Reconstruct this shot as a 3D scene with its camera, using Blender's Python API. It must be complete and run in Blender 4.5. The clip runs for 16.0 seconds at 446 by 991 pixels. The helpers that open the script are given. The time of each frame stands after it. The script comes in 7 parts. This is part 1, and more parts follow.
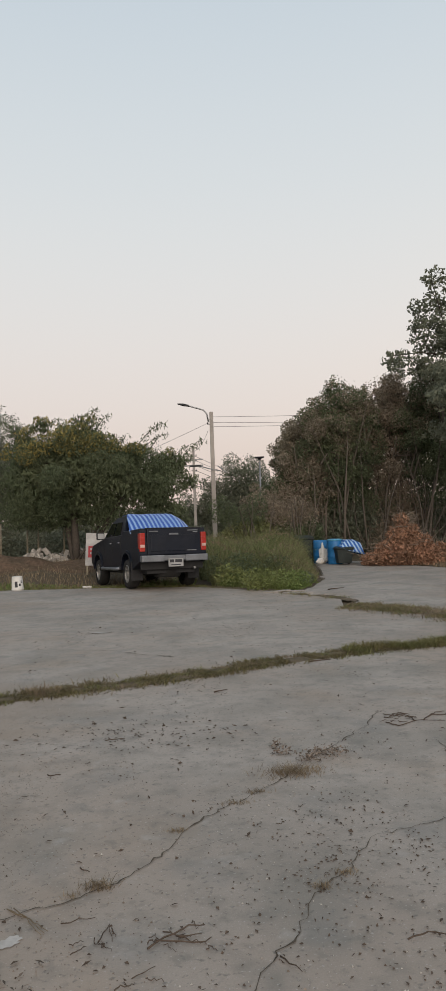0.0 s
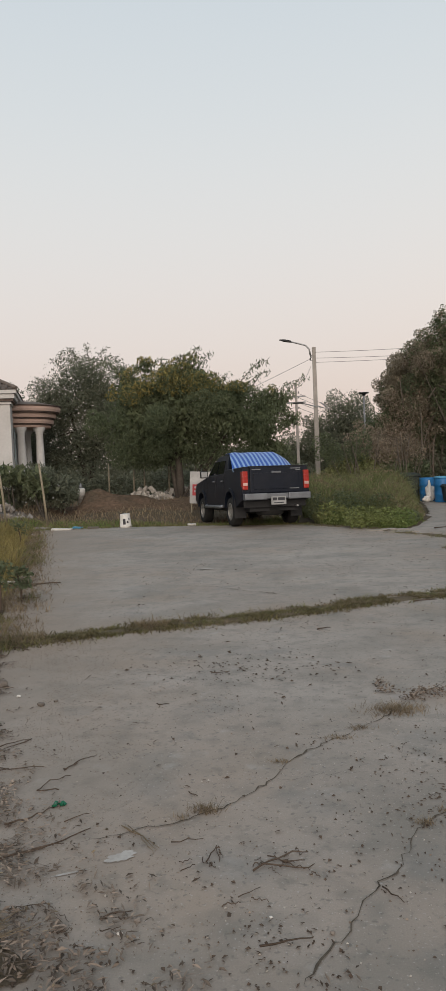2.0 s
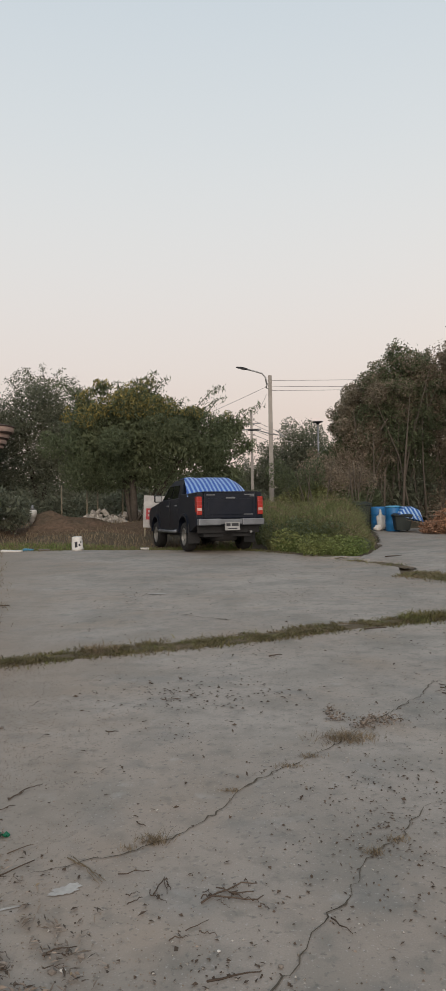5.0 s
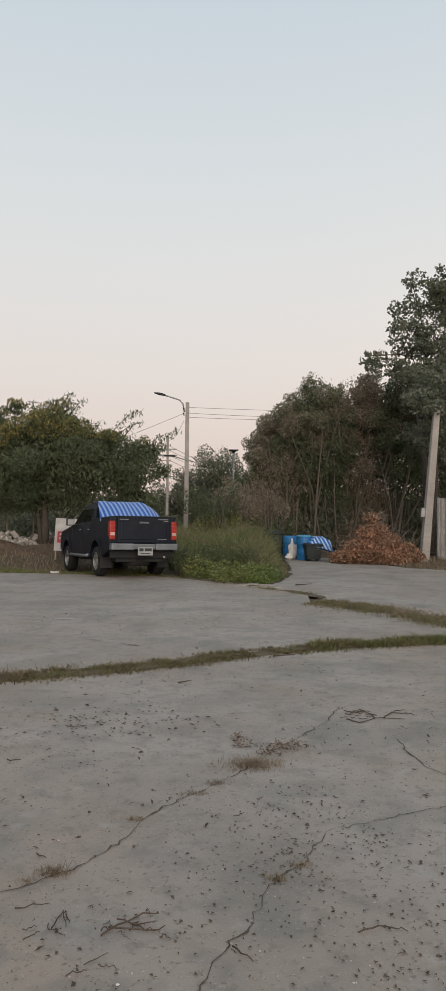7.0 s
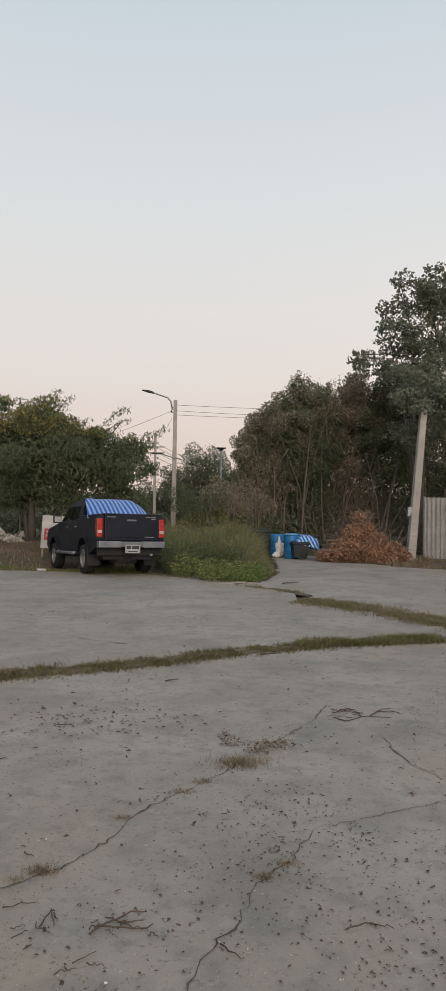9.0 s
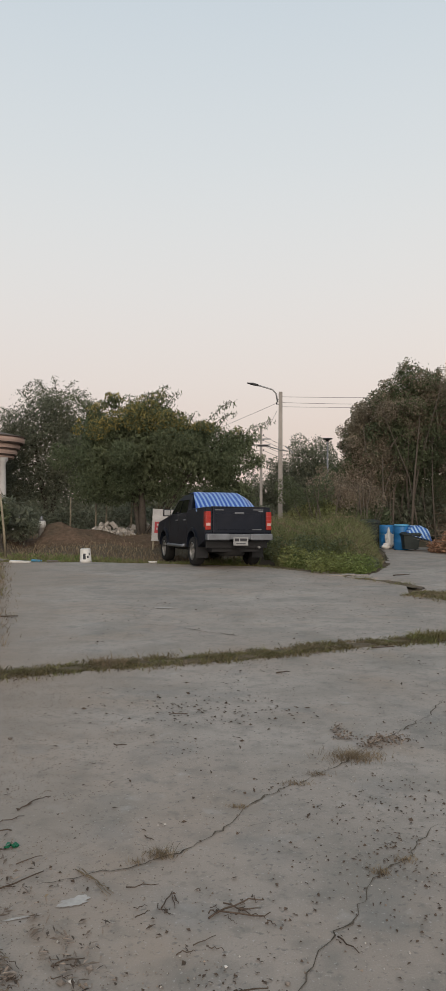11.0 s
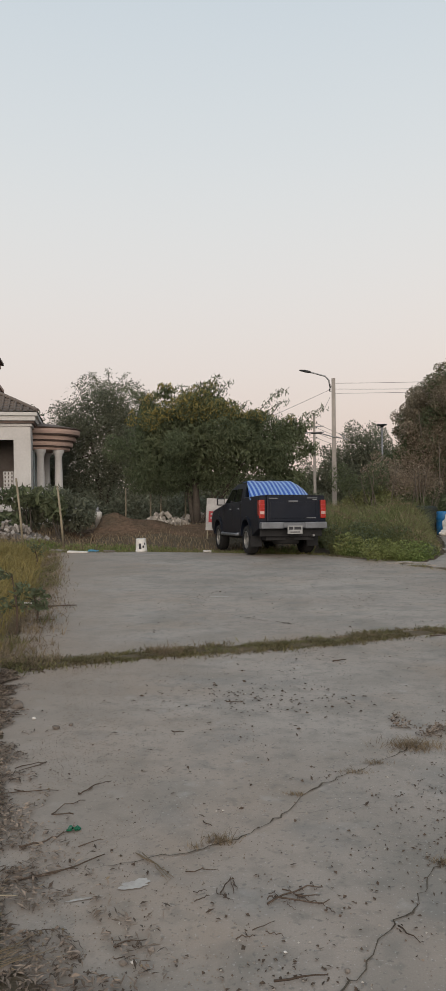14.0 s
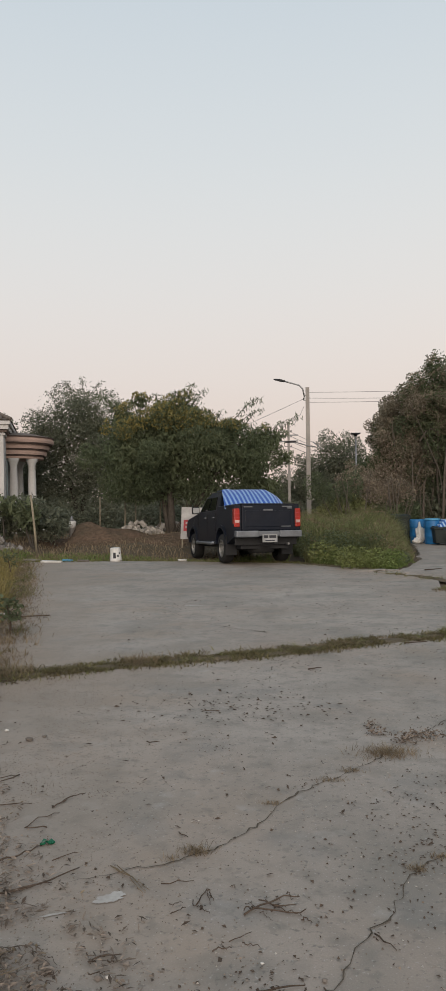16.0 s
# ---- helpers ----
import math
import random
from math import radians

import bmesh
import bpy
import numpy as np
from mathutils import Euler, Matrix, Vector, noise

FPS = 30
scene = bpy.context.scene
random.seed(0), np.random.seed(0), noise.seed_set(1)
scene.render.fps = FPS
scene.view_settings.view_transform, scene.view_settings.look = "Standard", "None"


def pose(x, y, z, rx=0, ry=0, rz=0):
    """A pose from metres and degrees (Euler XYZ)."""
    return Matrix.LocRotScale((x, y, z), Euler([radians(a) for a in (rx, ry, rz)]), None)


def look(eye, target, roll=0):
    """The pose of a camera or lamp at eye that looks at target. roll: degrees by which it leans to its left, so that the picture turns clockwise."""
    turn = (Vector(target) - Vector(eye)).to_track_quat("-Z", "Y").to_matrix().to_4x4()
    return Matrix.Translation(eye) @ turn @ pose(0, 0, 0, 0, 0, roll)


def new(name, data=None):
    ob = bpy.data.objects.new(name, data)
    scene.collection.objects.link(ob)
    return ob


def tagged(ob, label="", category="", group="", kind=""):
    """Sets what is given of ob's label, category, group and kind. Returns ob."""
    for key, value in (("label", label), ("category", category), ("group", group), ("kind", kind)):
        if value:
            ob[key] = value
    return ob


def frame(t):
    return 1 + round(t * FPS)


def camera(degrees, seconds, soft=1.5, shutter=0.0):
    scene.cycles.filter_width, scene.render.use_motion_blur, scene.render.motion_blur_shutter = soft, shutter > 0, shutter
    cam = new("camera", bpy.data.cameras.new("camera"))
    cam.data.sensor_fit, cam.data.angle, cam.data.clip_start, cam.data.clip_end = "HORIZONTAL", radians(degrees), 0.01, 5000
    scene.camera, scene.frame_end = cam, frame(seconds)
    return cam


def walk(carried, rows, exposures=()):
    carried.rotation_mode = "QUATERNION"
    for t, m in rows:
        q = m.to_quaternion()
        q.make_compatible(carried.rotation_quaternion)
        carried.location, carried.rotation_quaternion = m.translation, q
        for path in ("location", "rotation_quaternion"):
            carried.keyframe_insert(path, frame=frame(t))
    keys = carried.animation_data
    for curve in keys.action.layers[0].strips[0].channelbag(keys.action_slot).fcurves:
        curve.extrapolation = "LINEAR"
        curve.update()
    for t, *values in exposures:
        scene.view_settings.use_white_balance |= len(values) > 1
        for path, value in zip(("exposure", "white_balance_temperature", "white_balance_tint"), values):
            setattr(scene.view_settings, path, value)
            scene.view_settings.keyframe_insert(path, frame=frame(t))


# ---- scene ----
cam = camera(33.3, 16.0, soft=1.6, shutter=0.15)
# seconds, eye x, y, z, yaw, pitch, roll
PATH = [
    (0.0, 0.017, 0.013, 1.486, 0.106, 2.231, 2.086),
    (0.5, 0.015, 0.014, 1.489, 2.095, 0.953, 1.318),
    (1.0, 0.020, 0.021, 1.493, 4.190, -1.501, 1.073),
    (1.5, 0.020, 0.025, 1.493, 5.677, -0.333, 1.942),
    (2.0, 0.020, 0.027, 1.495, 7.983, -2.237, 2.476),
    (2.5, 0.018, 0.025, 1.493, 9.588, -1.870, 2.729),
    (3.0, 0.020, 0.026, 1.494, 11.005, -1.282, 2.913),
    (3.5, 0.016, 0.025, 1.493, 12.957, -0.103, 2.444),
    (4.0, 0.013, 0.025, 1.493, 12.959, -0.392, 2.047),
    (4.5, 0.006, 0.023, 1.492, 10.761, -0.576, 1.503),
    (5.0, 0.009, 0.024, 1.498, 4.454, -0.422, 1.116),
    (5.2, 0.004, 0.018, 1.495, 3.510, 0.657, 1.339),
    (7.3, 0.010, 0.005, 1.492, -2.325, 1.569, -0.722),
    (7.5, 0.010, 0.007, 1.494, -2.232, 1.553, -0.737),
    (8.0, 0.012, 0.005, 1.494, -4.183, 1.318, -1.276),
    (8.2, 0.013, 0.007, 1.495, -4.185, 1.449, -1.115),
    (10.3, -0.032, -0.027, 1.507, 0.707, 0.891, -0.487),
    (10.5, -0.020, -0.022, 1.508, 1.572, 0.586, -0.329),
    (11.0, -0.016, -0.025, 1.512, 5.058, 0.699, -0.079),
    (11.5, -0.016, -0.024, 1.510, 6.966, 0.910, -0.160),
    (12.0, -0.016, -0.020, 1.508, 8.449, 0.697, 0.126),
    (12.5, -0.015, -0.022, 1.508, 9.360, 0.673, -0.068),
    (13.0, -0.016, -0.018, 1.508, 8.883, 0.377, 0.516),
    (13.5, -0.019, -0.020, 1.507, 8.737, 0.349, 0.001),
    (14.0, -0.013, -0.020, 1.509, 9.181, -0.128, 0.768),
    (14.5, -0.010, -0.017, 1.508, 10.848, -0.498, 1.298),
    (15.0, -0.004, -0.018, 1.507, 11.771, 0.443, 1.656),
    (15.5, -0.010, -0.018, 1.507, 10.341, 0.926, 1.626),
    (16.0, -0.015, -0.014, 1.506, 7.251, 0.519, 0.936),
]
walk(cam, [(t, pose(x, y, z, 90 + pitch, roll, yaw)) for t, x, y, z, yaw, pitch, roll in PATH])

# ---- sky and light: dusk, hazy, the sun just down behind the trees; front fill added ----
world = bpy.data.worlds.new("dusk_sky")
scene.world = world
world.use_nodes = True
wn, wl = world.node_tree.nodes, world.node_tree.links
wn.clear()
w_out = wn.new("ShaderNodeOutputWorld")
w_bg = wn.new("ShaderNodeBackground")
w_bg.inputs["Strength"].default_value = 1.0
w_sky = wn.new("ShaderNodeTexSky")
w_sky.sky_type = "NISHITA"
w_sky.sun_disc = False
w_sky.sun_elevation = radians(4)
w_sky.sun_rotation = radians(40)
w_sky.dust_density = 3.0
w_tc = wn.new("ShaderNodeTexCoord")
w_sep = wn.new("ShaderNodeSeparateXYZ")
w_ramp = wn.new("ShaderNodeValToRGB")
w_ramp.color_ramp.interpolation = "B_SPLINE"
SKY = [(0.0, (0.68, 0.55, 0.49)), (0.07, (0.78, 0.655, 0.59)), (0.16, (0.825, 0.745, 0.70)), (0.28, (0.805, 0.79, 0.775)),
       (0.42, (0.735, 0.775, 0.795)), (0.60, (0.61, 0.69, 0.755)), (1.0, (0.44, 0.55, 0.67))]
for i, (at, rgb) in enumerate(SKY):
    el = w_ramp.color_ramp.elements[i] if i < 2 else w_ramp.color_ramp.elements.new(at)
    el.position, el.color = at, (*rgb, 1)
w_mul = wn.new("ShaderNodeMix")
w_mul.data_type = "RGBA"
w_mul.inputs[0].default_value = 0.93
w_gain = wn.new("ShaderNodeVectorMath")
w_gain.operation = "SCALE"
w_gain.inputs["Scale"].default_value = 0.10
wl.new(w_tc.outputs["Generated"], w_sep.inputs[0])
wl.new(w_sep.outputs["Z"], w_ramp.inputs[0])
wl.new(w_sky.outputs[0], w_gain.inputs[0])
wl.new(w_gain.outputs[0], w_mul.inputs[6])
wl.new(w_ramp.outputs[0], w_mul.inputs[7])
wl.new(w_mul.outputs[2], w_bg.inputs["Color"])
wl.new(w_bg.outputs[0], w_out.inputs[0])

# broad warm fill added behind the camera to brighten foliage and upright faces
sun = new("sun", bpy.data.lights.new("sun", "SUN"))
sun.data.energy = 2.3
sun.data.angle = radians(50)
sun.data.color = (1.0, 0.86, 0.74)
sun.matrix_world = look((6, -32, 14), (0, 10, 0))


# ---- materials ----
def material(name, base, rough=0.8, metal=0.0, vary=0.25, scale=3.0, fine=40.0, bump=0.2, second=None, island=0.0,
             translucent=0.0, random_object=0.0, spec=0.3, bump_dist=0.01):
    m = bpy.data.materials.new(name)
    m.use_nodes = True
    n, l = m.node_tree.nodes, m.node_tree.links
    bsdf = n["Principled BSDF"]
    bsdf.inputs["Roughness"].default_value = rough
    bsdf.inputs["Metallic"].default_value = metal
    bsdf.inputs["Specular IOR Level"].default_value = spec
    tc = n.new("ShaderNodeTexCoord")
    n1 = n.new("ShaderNodeTexNoise")
    n1.inputs["Scale"].default_value = scale
    n1.inputs["Detail"].default_value = 5
    n2 = n.new("ShaderNodeTexNoise")
    n2.inputs["Scale"].default_value = fine
    n2.inputs["Detail"].default_value = 4
    l.new(tc.outputs["Object"], n1.inputs["Vector"])
    l.new(tc.outputs["Object"], n2.inputs["Vector"])
    mix = n.new("ShaderNodeMix")
    mix.data_type = "RGBA"
    mix.inputs[6].default_value = (*base, 1)
    mix.inputs[7].default_value = (*(second or tuple(c * 0.6 for c in base)), 1)
    r1 = n.new("ShaderNodeMapRange")
    r1.inputs[1].default_value, r1.inputs[2].default_value = 0.35, 0.7
    l.new(n1.outputs[0], r1.inputs[0])
    l.new(r1.outputs[0], mix.inputs[0])
    hsv = n.new("ShaderNodeHueSaturation")
    r2 = n.new("ShaderNodeMapRange")
    r2.inputs[1].default_value, r2.inputs[2].default_value = 0.25, 0.75
    r2.inputs[3].default_value, r2.inputs[4].default_value = 1 - vary, 1 + vary
    l.new(n2.outputs[0], r2.inputs[0])
    value = r2.outputs[0]
    if island or random_object:
        if island:
            g = n.new("ShaderNodeNewGeometry")
            rnd = g.outputs["Random Per Island"]
        else:
            g = n.new("ShaderNodeObjectInfo")
            rnd = g.outputs["Random"]
        r3 = n.new("ShaderNodeMapRange")
        k = island or random_object
        r3.inputs[3].default_value, r3.inputs[4].default_value = 1 - k, 1 + k
        l.new(rnd, r3.inputs[0])
        mm = n.new("ShaderNodeMath")
        mm.operation = "MULTIPLY"
        l.new(value, mm.inputs[0])
        l.new(r3.outputs[0], mm.inputs[1])
        value = mm.outputs[0]
    l.new(value, hsv.inputs["Value"])
    l.new(mix.outputs[2], hsv.inputs["Color"])
    l.new(hsv.outputs[0], bsdf.inputs["Base Color"])
    if bump:
        b = n.new("ShaderNodeBump")
        b.inputs["Strength"].default_value = bump
        b.inputs["Distance"].default_value = bump_dist
        l.new(n2.outputs[0], b.inputs["Height"])
        l.new(b.outputs[0], bsdf.inputs["Normal"])
    if translucent:
        tr = n.new("ShaderNodeBsdfTranslucent")
        l.new(hsv.outputs[0], tr.inputs["Color"])
        ms = n.new("ShaderNodeMixShader")
        ms.inputs[0].default_value = translucent
        l.new(bsdf.outputs[0], ms.inputs[1])
        l.new(tr.outputs[0], ms.inputs[2])
        l.new(ms.outputs[0], n["Material Output"].inputs[0])
    return m


def striped(name, a, b, width, axis=0, rough=0.45, skew=0.0):
    """Woven plastic sheet with stripes across one axis, creased."""
    m = material(name, a, rough=rough, vary=0.12, scale=5, fine=18, bump=0.5, bump_dist=0.03, spec=0.4)
    n, l = m.node_tree.nodes, m.node_tree.links
    tc = n.new("ShaderNodeTexCoord")
    sep = n.new("ShaderNodeSeparateXYZ")
    l.new(tc.outputs["Object"], sep.inputs[0])
    lin = n.new("ShaderNodeMath")
    lin.operation = "MULTIPLY_ADD"
    l.new(sep.outputs[2], lin.inputs[0])
    lin.inputs[1].default_value = skew
    l.new(sep.outputs[axis], lin.inputs[2])
    fr = n.new("ShaderNodeMath")
    fr.operation = "PINGPONG"
    fr.inputs[1].default_value = width
    l.new(lin.outputs[0], fr.inputs[0])
    st = n.new("ShaderNodeMath")
    st.operation = "GREATER_THAN"
    st.inputs[1].default_value = width * 0.55
    l.new(fr.outputs[0], st.inputs[0])
    mix = [x for x in n if x.bl_idname == "ShaderNodeMix"][0]
    for k in list(mix.inputs[0].links):
        l.remove(k)
    l.new(st.outputs[0], mix.inputs[0])
    mix.inputs[6].default_value, mix.inputs[7].default_value = (*a, 1), (*b, 1)
    return m


def concrete_material():
    """Old weathered yard concrete: broad stains, sandy patches, fine grit and pits."""
    m = material("weathered_concrete", (0.322, 0.284, 0.249), rough=0.72, vary=0.12, scale=0.45, fine=140, bump=0.35,
                 second=(0.235, 0.200, 0.168), bump_dist=0.006, spec=0.5)
    n, l = m.node_tree.nodes, m.node_tree.links
    hsv = [x for x in n if x.bl_idname == "ShaderNodeHueSaturation"][0]
    tc = [x for x in n if x.bl_idname == "ShaderNodeTexCoord"][0]
    col = hsv.outputs[0]
    for scale, lo, hi, rgb, amount, detail in ((0.35, 0.48, 0.66, (0.27, 0.205, 0.155), 0.55, 6), (1.3, 0.48, 0.68, (0.150, 0.142, 0.122), 0.60, 8), (0.8, 0.55, 0.75, (0.27, 0.205, 0.150), 0.7, 6),
                                       (6.0, 0.50, 0.74, (0.135, 0.128, 0.112), 0.60, 8), (34.0, 0.60, 0.70, (0.095, 0.09, 0.08), 0.62, 3), (2.3, 0.56, 0.68, (0.158, 0.158, 0.150), 0.36, 7), (13.0, 0.58, 0.68, (0.125, 0.118, 0.104), 0.38, 6),
                                       (5.0, 0.62, 0.75, (0.36, 0.34, 0.315), 0.5, 7), (70.0, 0.64, 0.70, (0.42, 0.41, 0.39), 0.4, 2)):
        t = n.new("ShaderNodeTexNoise")
        t.inputs["Scale"].default_value = scale
        t.inputs["Detail"].default_value = detail
        off = n.new("ShaderNodeMapping")
        off.inputs["Location"].default_value = (scale * 3.1, scale * 1.7, 0)
        l.new(tc.outputs["Object"], off.inputs[0])
        l.new(off.outputs[0], t.inputs["Vector"])
        r = n.new("ShaderNodeMapRange")
        r.inputs[1].default_value, r.inputs[2].default_value = lo, hi
        r.inputs[4].default_value = amount
        l.new(t.outputs[0], r.inputs[0])
        mx = n.new("ShaderNodeMix")
        mx.data_type = "RGBA"
        l.new(r.outputs[0], mx.inputs[0])
        l.new(col, mx.inputs[6])
        mx.inputs[7].default_value = (*rgb, 1)
        col = mx.outputs[2]
    # brown silt washed off the kerb and off the joint: a band beside each line, with a ragged limit
    sep = n.new("ShaderNodeSeparateXYZ")
    l.new(tc.outputs["Object"], sep.inputs[0])
    rag = n.new("ShaderNodeTexNoise")
    rag.inputs["Scale"].default_value, rag.inputs["Detail"].default_value = 1.5, 6
    l.new(tc.outputs["Object"], rag.inputs["Vector"])
    for a, b, c, reach, amount, two_sided in ((0.954, 0.301, 1.00, 1.5, 0.74, False), (0.512, -0.859, 6.71, 1.15, 0.68, True)):
        dist = n.new("ShaderNodeVectorMath")
        dist.operation = "DOT_PRODUCT"
        dist.inputs[1].default_value = (a, b, 0)
        l.new(tc.outputs["Object"], dist.inputs[0])
        add = n.new("ShaderNodeMath")
        add.inputs[1].default_value = c
        l.new(dist.outputs["Value"], add.inputs[0])
        d = add.outputs[0]
        if two_sided:
            ab = n.new("ShaderNodeMath")
            ab.operation = "ABSOLUTE"
            l.new(d, ab.inputs[0])
            xr = n.new("ShaderNodeMapRange")
            xr.inputs[1].default_value, xr.inputs[2].default_value = -1.6, 1.4
            xr.inputs[4].default_value = 1.2
            l.new(sep.outputs[0], xr.inputs[0])
            sm = n.new("ShaderNodeMath")
            l.new(ab.outputs[0], sm.inputs[0])
            l.new(xr.outputs[0], sm.inputs[1])
            d = sm.outputs[0]
        wob = n.new("ShaderNodeMath")
        wob.operation = "MULTIPLY_ADD"
        wob.inputs[1].default_value = 2.2
        l.new(rag.outputs[0], wob.inputs[0])
        l.new(d, wob.inputs[2])
        r = n.new("ShaderNodeMapRange")
        r.inputs[1].default_value, r.inputs[2].default_value = 1.0, 1.1 + reach
        r.inputs[3].default_value, r.inputs[4].default_value = amount, 0.0
        l.new(wob.outputs[0], r.inputs[0])
        mx = n.new("ShaderNodeMix")
        mx.data_type = "RGBA"
        l.new(r.outputs[0], mx.inputs[0])
        l.new(col, mx.inputs[6])
        mx.inputs[7].default_value = (0.240, 0.190, 0.147, 1)
        col = mx.outputs[2]
    l.new(col, n["Principled BSDF"].inputs["Base Color"])
    return m


